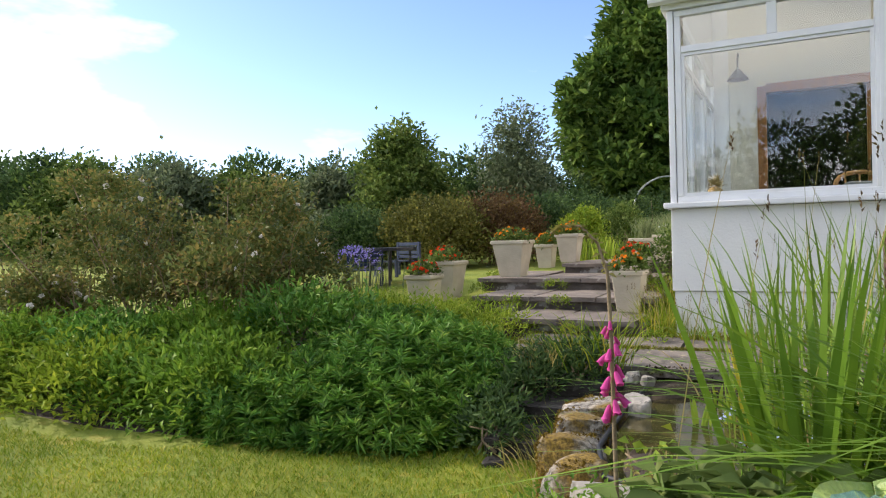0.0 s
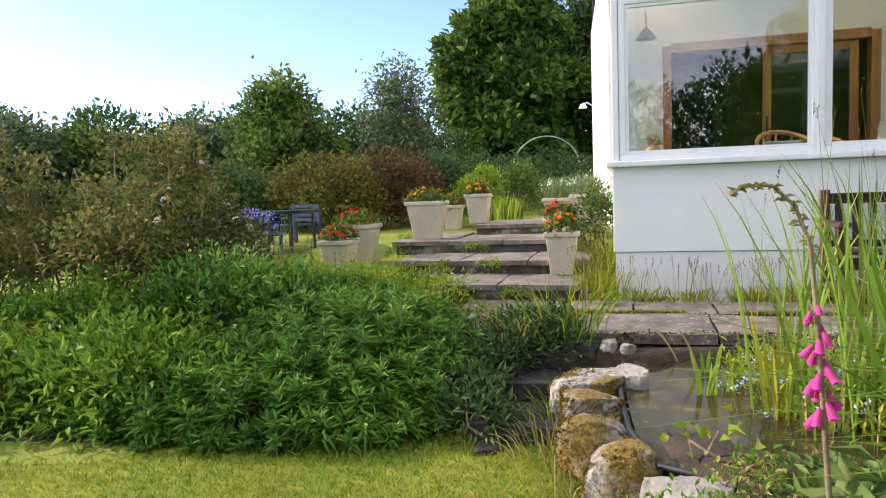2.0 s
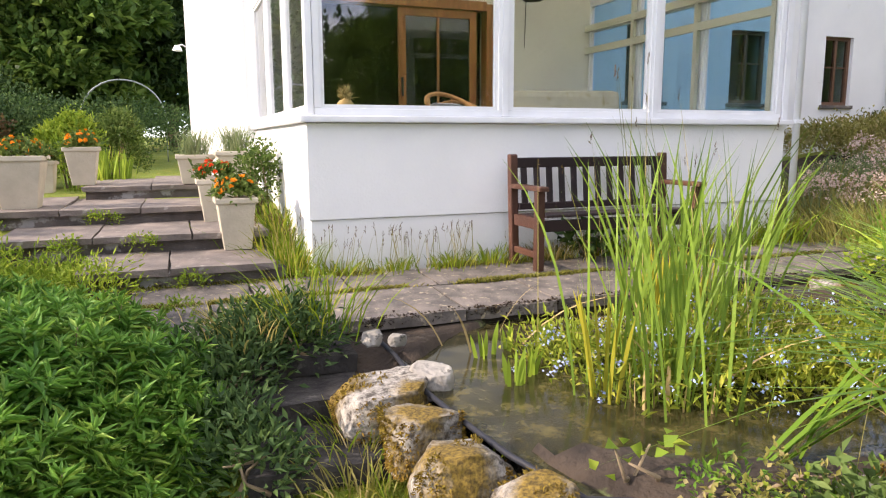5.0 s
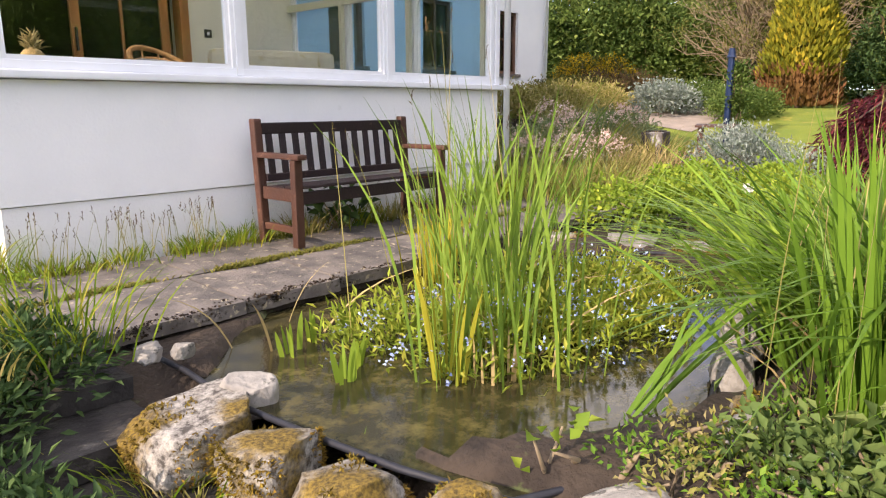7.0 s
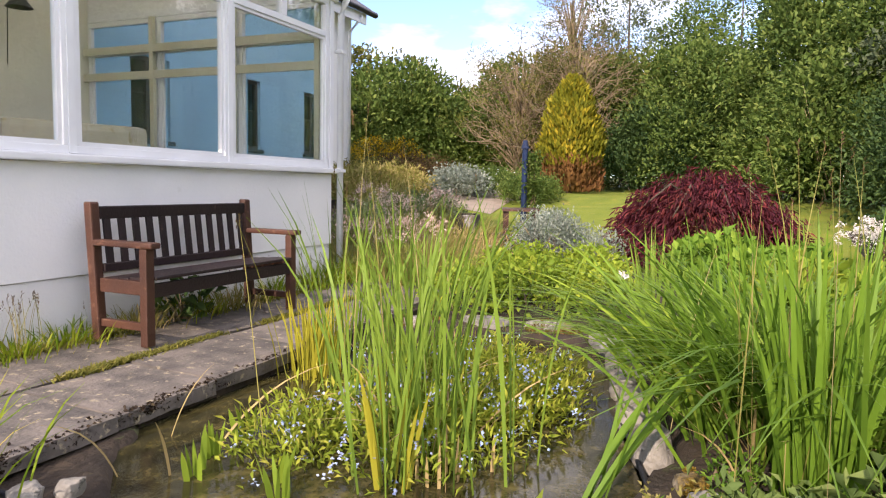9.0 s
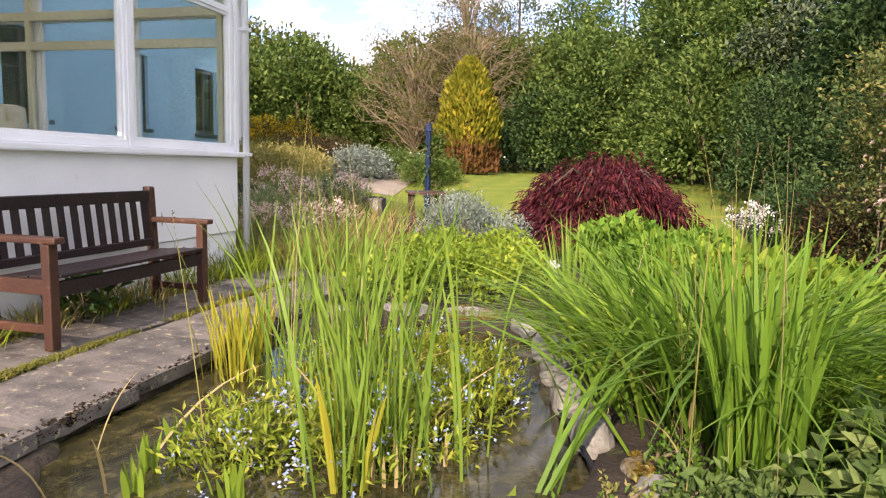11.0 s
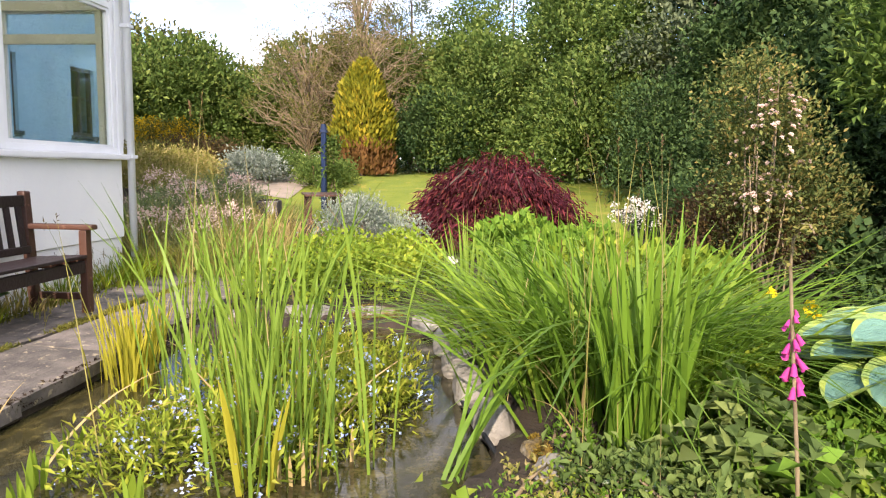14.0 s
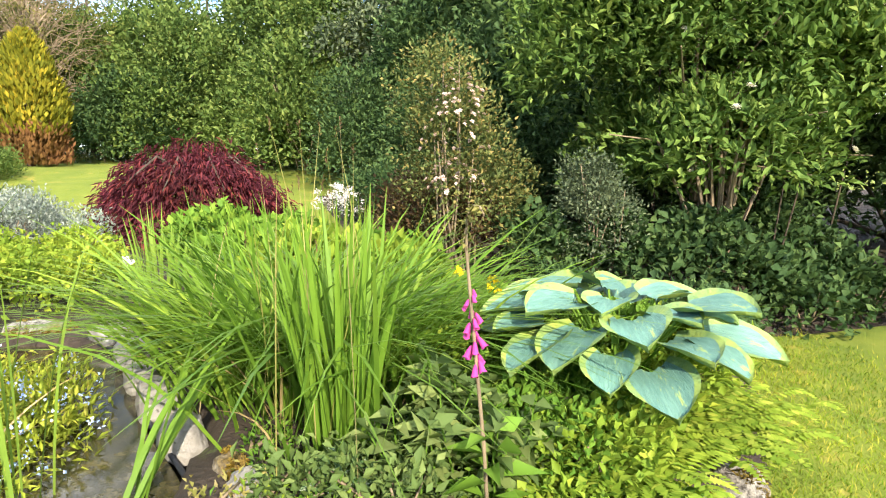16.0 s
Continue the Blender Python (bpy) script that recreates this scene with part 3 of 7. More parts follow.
H_WIN = [(4.35, 5.05, 2.05, 3.2), (6.35, 7.1, 2.05, 3.2), (8.4, 9.05, 2.05, 3.2)]
DOOR = (-0.42, 2.08, FLOOR_IN, 3.30)
wall_with_openings("wall_north", XL + 0.26, XR - 0.02, 0.3, 5.0, YH, YH + 0.3, [DOOR], M_CREAM, "cream plastered back wall of the sun room")
wall_with_openings("wall_house_west", -1.20, XL + 0.258, 0.3, 5.0, YH, YH + 0.3, [], M_WHITE_WALL, "white rendered house wall beside the sun room")
wall_with_openings("wall_house_east", XR - 0.018, 10.1, 0.3, 5.0, YH, YH + 0.3, H_WIN, M_WHITE_WALL, "white rendered house front with brown windows")
side = wall_box("wall_house_side_west", 0, 0.3, 0, 6.4, 0, 4.7, label="white rendered end wall of the house")
side.matrix_basis = pose(-1.22, YH + 0.302, 0.3, 0, 0, 4.3)
wall_box("wall_house_side_east", 9.8, 10.1, YH + 0.302, 16, 0.3, 5.0, label="white rendered end wall of the house")
wall_box("wall_house_back", -1.30, 9.798, 15.7, 16, 0.3, 5.0, label="white rendered back wall of the house")
# floor, inner wall and ceiling carry the indoor darkness in their colour
tagged(part("floor_house", box(-0.98, 9.79, YH + 0.305, 15.69, 0.9, 1.0), M_ROOM_SHADE), "floor inside the house, painted near black as room shade", "floor", kind="structure")
tagged(part("wall_inside_house", box(-0.98, 9.79, YH + 3.4, YH + 3.5, 1.0, 4.9), M_ROOM_SHADE), "inner wall of the house, painted near black as room shade", "wall", kind="structure")
tagged(part("ceiling_house", box(-0.98, 9.79, YH + 0.305, 15.69, 4.6, 4.7), M_ROOM_SHADE), "ceiling inside the house, painted near black as room shade", "ceiling", kind="structure")
tagged(part("floor_sun_room", box(XL + 0.252, XR - 0.252, YW + 0.252, YH, 0.98, FLOOR_IN), M_SLAB), "stone floor of the sun room", "floor", kind="structure")

# main roof
roof = thing("house_roof", 4.1, YH, 5.0, "dark slate pitched roof with black gutter", "roof", kind="structure")
bm = bmesh.new()
for a, b in (((-2.1, 5.05), (-2.1, 5.05)),):
    pts = [(-5.30, -0.35, 0.0), (6.25, -0.35, 0.0), (6.25, 3.0, 2.2), (-5.50, 3.0, 2.2), (6.25, 6.7, 0.0), (-5.78, 6.7, 0.0)]
    vs = [bm.verts.new(p) for p in pts]
    top = [bm.verts.new((p[0], p[1], p[2] + 0.12)) for p in pts]
    for q in ((0, 1, 2, 3), (3, 2, 4, 5)):
        bm.faces.new([vs[i] for i in reversed(q)])
        bm.faces.new([top[i] for i in q])
    for i, j in ((0, 1), (1, 2), (2, 4), (4, 5), (5, 3), (3, 0)):
        bm.faces.new((vs[i], vs[j], top[j], top[i]))
part("slates", bm, M_SLATE, roof)
part("gutter", tube([(-5.3, -0.41, 0.02), (6.3, -0.41, 0.02)], 0.06, 10), M_GUTTER, roof, "black plastic gutter")
part("fascia", box(-5.28, 6.05, -0.33, -0.29, -0.22, -0.01), M_UPVC, roof)
part("soffit", box(-5.28, 6.05, -0.288, -0.004, -0.1, -0.07), M_UPVC, roof)


def house_window(n, x0, x1, z0, z1, y):
    w = thing(f"window_{n}", (x0 + x1) / 2, y, z0, "small brown framed window with glazing bars", "window", "house windows", "structure")
    hw, h = (x1 - x0) / 2, z1 - z0
    f = 0.055
    bm = bmesh.new()
    add_box(bm, -hw, -hw + f, 0.06, 0.13, 0, h)
    add_box(bm, hw - f, hw, 0.06, 0.13, 0, h)
    add_box(bm, -hw + f, hw - f, 0.06, 0.13, 0, f)
    add_box(bm, -hw + f, hw - f, 0.06, 0.13, h - f, h)
    part("window_frame", bm, M_BROWN_FRAME, w)
    part("mullion", box(-0.025, 0.025, 0.065, 0.125, f, h - f), M_BROWN_FRAME, w)
    for s in (-1, 1):
        part("glazing_bar", box(min(s * 0.025, s * (hw - f)), max(s * 0.025, s * (hw - f)), 0.08, 0.11, h * 0.55, h * 0.55 + 0.022), M_BROWN_FRAME, w)
        p = part("pane", box(min(s * 0.025, s * (hw - f)), max(s * 0.025, s * (hw - f)), 0.092, 0.098, f, h - f), M_GLASS_DARK, w)
        p.visible_shadow = False
    part("sill", box(-hw - 0.05, hw + 0.05, -0.05, 0.058, -0.06, -0.003, 0.008), M_SLAB, w)


for i, (a, b, c, d) in enumerate(H_WIN):
    house_window(i + 4, a, b, c, d, YH)

# ---- sun room glazing ----
SILL, TRANSOM, HEAD = 1.60, 3.06, 3.42


def bar(name, parent, x0, x1, y0, y1, z0, z1, m=M_UPVC, bevel=0.006):
    return part(name, box(x0, x1, y0, y1, z0, z1, bevel), m, parent)


def glazed_bay(n, width, label, glass, split=2, tops=2, mull_in=True):
    """One bay: outer frame, transom, a large pane and small top lights; local x along the wall, y outward is negative."""
    w = thing(f"window_{n}", label=label, category="window", group="sun room windows", kind="structure")
    d0, d1 = 0.0, 0.07
    bar("frame_bottom", w, 0, width, d0, d1, 0.06, 0.115)
    bar("frame_top", w, 0, width, d0, d1, HEAD - SILL - 0.055, HEAD - SILL)
    for a, b in ((0, 0.055), (width - 0.055, width)):
        bar("stile", w, a, b, d0, d1, 0.116, HEAD - SILL - 0.056)
    bar("transom", w, 0.056, width - 0.056, d0, d1, TRANSOM - SILL - 0.03, TRANSOM - SILL + 0.03)
    # slim sash beads
    bm = bmesh.new()
    z0, z1 = 0.116, TRANSOM - SILL - 0.031
    for a, b, c, d in ((0.056, 0.084, z0, z1), (width - 0.084, width - 0.056, z0, z1), (0.0845, width - 0.0845, z0, z0 + 0.028), (0.0845, width - 0.0845, z1 - 0.028, z1)):
        add_box(bm, a, b, 0.014, 0.055, c, d)
    part("bead", bm, M_UPVC, w)
    p = part("pane", box(0.08, width - 0.08, 0.032, 0.038, z0 + 0.02, z1 - 0.02), glass, w)
    p.visible_shadow = False
    t0, t1 = TRANSOM - SILL + 0.031, HEAD - SILL - 0.056
    step = (width - 0.112) / tops
    for k in range(tops):
        a = 0.056 + k * step
        if k:
            bar("top_mullion", w, a - 0.04, a + 0.04, d0, d1, t0, t1)
        p = part("top_pane", box(a + 0.02, a + step - 0.02, 0.032, 0.038, t0 - 0.01, t1 + 0.01), glass, w)
        p.visible_shadow = False
    return w


bays = [(-1.05, 0.585), (0.585, 2.135), (2.135, 3.70)]
for i, (a, b) in enumerate(bays):
    w = glazed_bay(i + 1, b - a - 0.01, "white plastic framed picture window with small top lights", M_GLASS)
    w.matrix_basis = pose(a + 0.005, YW - 0.03, SILL)
side_n = [(YW + 0.05, 8.05), (8.05, 9.25), (9.25, YH)]
for i, (a, b) in enumerate(side_n):
    w = glazed_bay(i + 7, b - a - 0.01, "white plastic framed side window of the sun room", M_GLASS, tops=1)
    w.matrix_basis = pose(XL + 0.0, b - 0.005, SILL, 0, 0, -90)
    w = glazed_bay(i + 10, b - a - 0.01, "side window with blue tinted glass and cream inner frame", M_GLASS_BLUE, tops=1)
    w.matrix_basis = pose(XR, a + 0.005, SILL, 0, 0, 90)
    # cream lining seen from inside
    lin = thing("window_lining", XR - 0.14, a, SILL, "cream painted inner lining of a side window", "window lining", "inner linings", "structure")
    for z in (TRANSOM - SILL - 0.05, 1.15 - 0.05):
        part("rail", box(0, 0.05, 0.06, b - a - 0.0, z, z + 0.09), M_UPVC_IN, lin)
    part("post", box(0, 0.05, 0.0, 0.058, 0.06, HEAD - SILL), M_UPVC_IN, lin)
corner = thing("trim", 0, 0, 0, "white plastic corner posts, sills and eaves boards", "window trim", kind="structure")
bar("corner_post", corner, XL - 0.015, XL + 0.04, YW - 0.045, YW + 0.05, SILL + 0.06, HEAD)
bar("corner_post", corner, XR - 0.055, XR + 0.015, YW - 0.045, YW + 0.05, SILL + 0.06, HEAD)
for a in (0.585, 2.135):
    bar("cover_strip", corner, a - 0.028, a + 0.028, YW - 0.043, YW - 0.031, SILL + 0.062, HEAD, bevel=0.004)
bar("sill", corner, XL - 0.075, XR + 0.07, YW - 0.085, YW + 0.12, SILL + 0.005, SILL + 0.058, bevel=0.012)
bar("sill", corner, XL - 0.075, XL + 0.1, YW + 0.122, YH - 0.002, SILL + 0.005, SILL + 0.058, bevel=0.012)
bar("sill", corner, XR - 0.1, XR + 0.07, YW + 0.122, YH - 0.002, SILL + 0.005, SILL + 0.058, bevel=0.012)
bar("inner_sill", corner, XL + 0.12, XR - 0.1, YW + 0.122, YW + 0.36, SILL + 0.02, SILL + 0.06, bevel=0.006)
bar("eaves_board", corner, XL - 0.06, XR + 0.06, YW - 0.07, YW + 0.06, HEAD + 0.004, HEAD + 0.09)
bar("eaves_board", corner, XL - 0.06, XL + 0.07, YW + 0.062, YH - 0.002, HEAD + 0.004, HEAD + 0.09)
bar("eaves_board", corner, XR - 0.07, XR + 0.06, YW + 0.062, YH - 0.002, HEAD + 0.004, HEAD + 0.09)
part("eaves_gutter", tube([(XL - 0.16, YW - 0.13, HEAD + 0.09), (XR + 0.14, YW - 0.13, HEAD + 0.09)], 0.05, 10), M_UPVC, corner, "white half round gutter")

# lean-to roof, its sheet made translucent to brighten the sun room
lean = thing("sun_room_roof", 0, YW, HEAD + 0.09, "lean-to roof of the sun room, made translucent to light it", "roof", kind="structure")
rise = 1.0
L = YH - YW
ang = math.degrees(math.atan2(rise, L))
part("roof_sheet", box(XL - 0.05, XR + 0.05, -0.12, math.hypot(L, rise) - 0.05, 0.03, 0.05), M_ROOF_LIGHT, lean, "roof sheet made translucent to light the room").matrix_basis = pose(0, 0, 0, ang)
for k in range(6):
    x = XL + 0.3 + k * (XR - XL - 0.6) / 5
    part("rafter", box(x - 0.025, x + 0.025, 0.05, math.hypot(L, rise) - 0.08, -0.06, 0.028), M_UPVC_IN, lean).matrix_basis = pose(0, 0, 0, ang)
for nm, x0, x1 in (("gable", XL + 0.005, XL + 0.06), ("gable", XR - 0.06, XR - 0.005)):
    bm = bmesh.new()
    vs_ = [bm.verts.new(p) for x in (x0, x1) for p in ((x, 0.06, 0.0), (x, L - 0.003, 0.0), (x, L - 0.003, rise - 0.02))]
    for q in ((0, 2, 1), (3, 4, 5), (0, 1, 4, 3), (1, 2, 5, 4), (2, 0, 3, 5)):
        bm.faces.new([vs_[i] for i in q])
    part(nm, bm, M_WHITE_WALL, lean)

# sliding oak patio door on the back wall
door = thing("door_1", DOOR[0], YH, DOOR[2], "oak framed sliding patio door, dark room behind", "patio door", kind="structure")
dw, dh = DOOR[1] - DOOR[0], DOOR[3] - DOOR[2]
bm = bmesh.new()
add_box(bm, -0.06, 0.05, -0.04, 0.14, 0, dh)
add_box(bm, dw - 0.05, dw + 0.06, -0.04, 0.14, 0, dh)
add_box(bm, 0.051, dw - 0.051, -0.04, 0.14, dh - 0.09, dh + 0.03)
add_box(bm, 0.051, dw - 0.051, -0.04, 0.14, 0, 0.05)
part("door_frame", bm, M_OAK, door)


def leafdoor(x0, x1, y):
    lf = thing("door_leaf", 0, 0, 0)
    lf.parent = door
    bm = bmesh.new()
    add_box(bm, x0, x0 + 0.10, y, y + 0.045, 0.06, dh - 0.095)
    add_box(bm, x1 - 0.10, x1, y, y + 0.045, 0.06, dh - 0.095)
    add_box(bm, x0 + 0.101, x1 - 0.101, y, y + 0.045, 0.06, 0.18)
    add_box(bm, x0 + 0.101, x1 - 0.101, y, y + 0.045, dh - 0.2, dh - 0.095)
    part("stile_and_rail", bm, M_OAK, lf)
    part("glazing_bar", box((x0 + x1) / 2 - 0.015, (x0 + x1) / 2 + 0.015, y + 0.005, y + 0.04, 0.181, dh - 0.201), M_OAK, lf)
    part("cross_bar", box(x0 + 0.101, x1 - 0.101, y + 0.008, y + 0.038, 0.62, 0.645), M_OAK, lf)
    p = part("pane", box(x0 + 0.09, x1 - 0.09, y + 0.018, y + 0.024, 0.17, dh - 0.19), M_GLASS_DARK, lf)
    p.visible_shadow = False
    part("handle", box(x0 + 0.03, x0 + 0.055, y - 0.035, y - 0.001, 0.95, 1.2, 0.006), M_BLACK, lf)


leafdoor(dw * 0.48, dw * 0.93, 0.02)

# downpipe at the sun room's corner
pipe = thing("downpipe", XR + 0.14, YW - 0.05, 0.40, "white plastic downpipe on the house corner", "downpipe")
shaft = part("pipe", tube([(0, 0, 0), (0, 0, 2.9), (-0.02, -0.06, 3.02), (-0.02, -0.1, 3.1)], 0.036, 10), M_UPVC, pipe, smooth=True)
for z in (1.22, 2.5):
    part("bracket", box(-0.05, 0.05, -0.045, 0.05, z, z + 0.035, 0.004), M_UPVC, shaft)
pipe2 = thing("downpipe", 9.9, YH - 0.08, 0.9, "white plastic downpipe under the house eaves", "downpipe")
part("pipe", tube([(0, 0, 0), (0, 0, 3.7), (0.0, -0.2, 3.9), (0.0, -0.3, 4.0)], 0.036, 10), M_UPVC, pipe2, smooth=True)

# ---- paving, steps ----
def slab_mesh(w, d, h, seed):
    r = random.Random(seed)
    bm = box(0, w, 0, d, 0, h)
    bmesh.ops.subdivide_edges(bm, edges=[e for e in bm.edges if e.calc_length() > 0.3], cuts=3, use_grid_fill=True)
    for v in bm.verts:
        v.co += Vector((r.uniform(-0.008, 0.008), r.uniform(-0.008, 0.008), r.uniform(-0.004, 0.004)))
    return bm


terrace = thing("pavement", 0, 0, 0.4, "weathered sandstone slab terrace with weedy joints", "paving", kind="structure")
part("bedding", box(-2.55, 5.2, 5.42, YW - 0.002, -0.14, -0.035), M_SOIL, terrace)
R2 = random.Random(4)
for row, (y0, y1, z) in enumerate(((5.36, 6.05, 0.0), (6.09, 6.64, 0.018))):
    x = -2.6 if row == 0 else -2.4
    while x < 5.1:
        w = R2.uniform(0.62, 0.95)
        slant = 0.055 * (x + 1.0) if row == 0 else 0.0
        s = part("slab", slab_mesh(w - 0.02, (y1 - y0) - max(0, slant * 0.6) - 0.0, 0.075, R2.random()), M_SLAB, terrace)
        s.matrix_basis = pose(x, y0 + max(0, slant * 0.6), -0.075 + z, 1.6 + R2.uniform(-0.3, 0.3), R2.uniform(-0.4, 0.4))
        x += w
# strip under the slabs: damp stone with the gap's shade in its colour
edge = part("front_edge", slab_mesh(6.3, 0.14, 0.22, 3), M_DAMP_GAP_SHADE, terrace, "damp stone under the slab edge, darkened as gap shade")
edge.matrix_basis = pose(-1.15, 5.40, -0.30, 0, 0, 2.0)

steps = thing("garden_steps", 0, 0, 0, "worn stone garden steps with weeds between the slabs", "steps", kind="structure")
STEPS = [(6.60, 7.55, 0.575, -2.75, -1.30), (7.40, 8.5, 0.715, -3.4, -1.35), (8.35, 9.9, 0.86, -3.75, -1.40), (9.6, 11.6, 0.99, -3.0, -1.5)]
for k, (y0, y1, z, x0, x1) in enumerate(STEPS):
    x = x0
    while x < x1 - 0.25:
        w = min(R2.uniform(0.6, 0.95), x1 - x)
        s = part("tread", slab_mesh(w - 0.012, y1 - y0, 0.05, R2.random()), M_STEP, steps)
        s.matrix_basis = pose(x, y0, z - 0.05, R2.uniform(-0.5, 0.5), R2.uniform(-0.6, 0.6))
        x += w
    r = part("riser", slab_mesh(x1 - x0 - 0.06, y1 - y0 - 0.12, 0.14, k), M_RISER, steps)
    r.matrix_basis = pose(x0 + 0.03, y0 + 0.06, z - 0.192)

# rough dark steps down to the lawn, colour lowered further for the shadow there
for k, (y, z) in enumerate(((4.15, 0.06), (4.6, 0.17), (5.0, 0.27))):
    s = tagged(part("stone_step", slab_mesh(0.62, 0.55, 0.1, 20 + k), M_SHADED_RUBBLE), "dark rough stone step down to the lawn, shadow in its colour", "step", "lawn steps")
    s.matrix_basis = pose(-1.88 + 0.02 * k, y, z - 0.04, 0, 0, R2.uniform(-5, 5))

# ---- pond ----
pond_line = [(-1.0, 5.42), (-1.0, 4.9), (-1.02, 4.45), (-1.0, 4.0), (-0.97, 3.6), (-0.86, 3.25), (-0.58, 3.08), (-0.15, 3.0), (0.25, 3.1), (0.85, 3.28), (1.5, 3.35), (2.1, 3.5), (2.5, 3.8), (2.65, 4.25), (2.5, 4.8), (2.3, 5.3), (2.2, 5.5)]
bm = bmesh.new()
vs = [bm.verts.new((x, y, 0.285)) for x, y in pond_line]
bm.faces.new(vs)
pond = tagged(part("water", bm, M_WATER), "murky green pond water with floating algae", "pond water", kind="structure")
lin = thing("pond_liner", 0, 0, 0.3, "black rubber pond liner along the stones", "pond liner", kind="structure")
part("liner_edge", tube([(x - 0.03 * (i < 6), y - 0.02, 0.012 + 0.012 * math.sin(i * 2.1)) for i, (x, y) in enumerate(pond_line)], 0.013, 8), M_LINER, lin, smooth=True)


def boulder(x, y, z, sx, sy, sz, seed, material=M_MOSS, label="mossy granite boulder on the pond edge", rz=0, group="pond edge stones"):
    bm = bmesh.new()
    bmesh.ops.create_icosphere(bm, subdivisions=4, radius=1.0)
    off = Vector((seed * 3.7, seed * 1.9, seed * 5.3))
    rr_ = random.Random(seed)
    cuts = [(Vector((rr_.uniform(-0.25, 0.25), rr_.uniform(-0.25, 0.25), 1)).normalized(), rr_.uniform(0.6, 0.75))]
    cuts += [(Vector((rr_.uniform(-1, 1), rr_.uniform(-1, 1), rr_.uniform(-0.2, 0.8))).normalized(), rr_.uniform(0.72, 0.95)) for _ in range(7)]
    for v in bm.verts:
        p = v.co.copy()
        # squarish body with flats, then lumps
        q = Vector([math.copysign(abs(c) ** 0.6, c) for c in p])
        q *= 1 + 0.20 * noise.noise(p * 1.3 + off)
        for nrm, lim in cuts:
            over = q.dot(nrm) - lim
            if over > 0:
                q -= nrm * over * 0.88
        q *= 1 + 0.06 * noise.noise(p * 3.5 + off) + 0.035 * noise.noise(p * 9 + off) + 0.015 * noise.noise(p * 22 + off)
        v.co = Vector((q.x * sx * 0.82, q.y * sy * 0.88, q.z * sz * 0.74))
    hull = BVHTree.FromBMesh(bm)
    ob = part("boulder", bm, material, smooth=True)
    ob.matrix_basis = pose(x, y, z - 0.015, 0, 0, rz)
    if material is M_MOSS:
        n_ = 2600
        d_ = sphere_dirs(n_)
        d_[:, 2] = d_[:, 2] * 0.8 + 0.05
        keep_ = np.sin(d_[:, 0] * 4 + seed) + np.cos(d_[:, 1] * 5 + seed * 2) - 0.5 * d_[:, 2] - 0.8 * d_[:, 0] > 0.35
        d_ = d_[keep_]
        q_ = np.array([hull.find_nearest(Vector(w))[0] for w in d_ * [sx * 1.1, sy * 1.1, sz * 1.1]])
        v_, f_ = leaves(q_, d_ + RNG.normal(size=d_.shape) * 0.6, 0.020, 0.009)
        np_mesh("moss", v_, f_, L_MOSS, ob, "golden brown moss cushion")["kind"] = "stuff"
    return tagged(ob, label, "stone", group)


# west run, from the terrace down to the front, then along the south
boulder(-1.12, 5.0, 0.41, 0.065, 0.055, 0.065, 1, M_STONE, "small grey stone at the terrace edge")
boulder(-1.00, 4.93, 0.41, 0.06, 0.05, 0.055, 2, M_STONE, "small grey stone at the terrace edge")
boulder(-1.22, 4.47, 0.25, 0.27, 0.26, 0.21, 3)
boulder(-0.98, 4.45, 0.33, 0.10, 0.12, 0.13, 4, M_STONE, "split grey stone on the pond edge", 20)
boulder(-1.19, 4.02, 0.26, 0.23, 0.20, 0.20, 5, rz=10)
boulder(-1.15, 3.64, 0.25, 0.21, 0.20, 0.21, 6, rz=30)
boulder(-1.05, 3.27, 0.24, 0.20, 0.18, 0.20, 7)
boulder(-0.79, 2.92, 0.30, 0.21, 0.15, 0.18, 8, M_STONE, "pale flat topped stone on the pond edge", -28)
boulder(-0.98, 3.02, 0.12, 0.16, 0.22, 0.22, 9)
boulder(-0.70, 2.65, 0.26, 0.18, 0.14, 0.15, 10, M_STONE, "pale stone behind the pond edge", 10)
boulder(-0.17, 2.82, 0.36, 0.11, 0.09, 0.14, 11, M_STONE, "grey angular stone on the pond edge", 15)
boulder(0.05, 2.88, 0.36, 0.12, 0.08, 0.12, 12, M_MOSS)
boulder(0.45, 3.08, 0.38, 0.16, 0.10, 0.14, 13, M_STONE, "grey stone on the pond edge", 25)
boulder(0.95, 3.20, 0.38, 0.20, 0.12, 0.16, 14, M_STONE, "rounded pale stone on the pond edge", 10)
boulder(1.40, 3.32, 0.38, 0.18, 0.12, 0.13, 15, M_STONE, "grey stone on the pond edge")
boulder(1.9, 3.42, 0.38, 0.20, 0.12, 0.13, 16, M_STONE, "grey stone on the pond edge")
boulder(2.45, 3.62, 0.38, 0.22, 0.15, 0.10, 17, M_STONE, "flat grey stone on the pond edge", 40)
boulder(2.75, 4.1, 0.38, 0.15, 0.25, 0.08, 18, M_MOSS)
boulder(2.7, 4.65, 0.38, 0.15, 0.25, 0.09, 19, M_STONE, "flat grey stone on the pond edge")
boulder(2.55, 5.15, 0.36, 0.15, 0.22, 0.08, 20, M_MOSS)

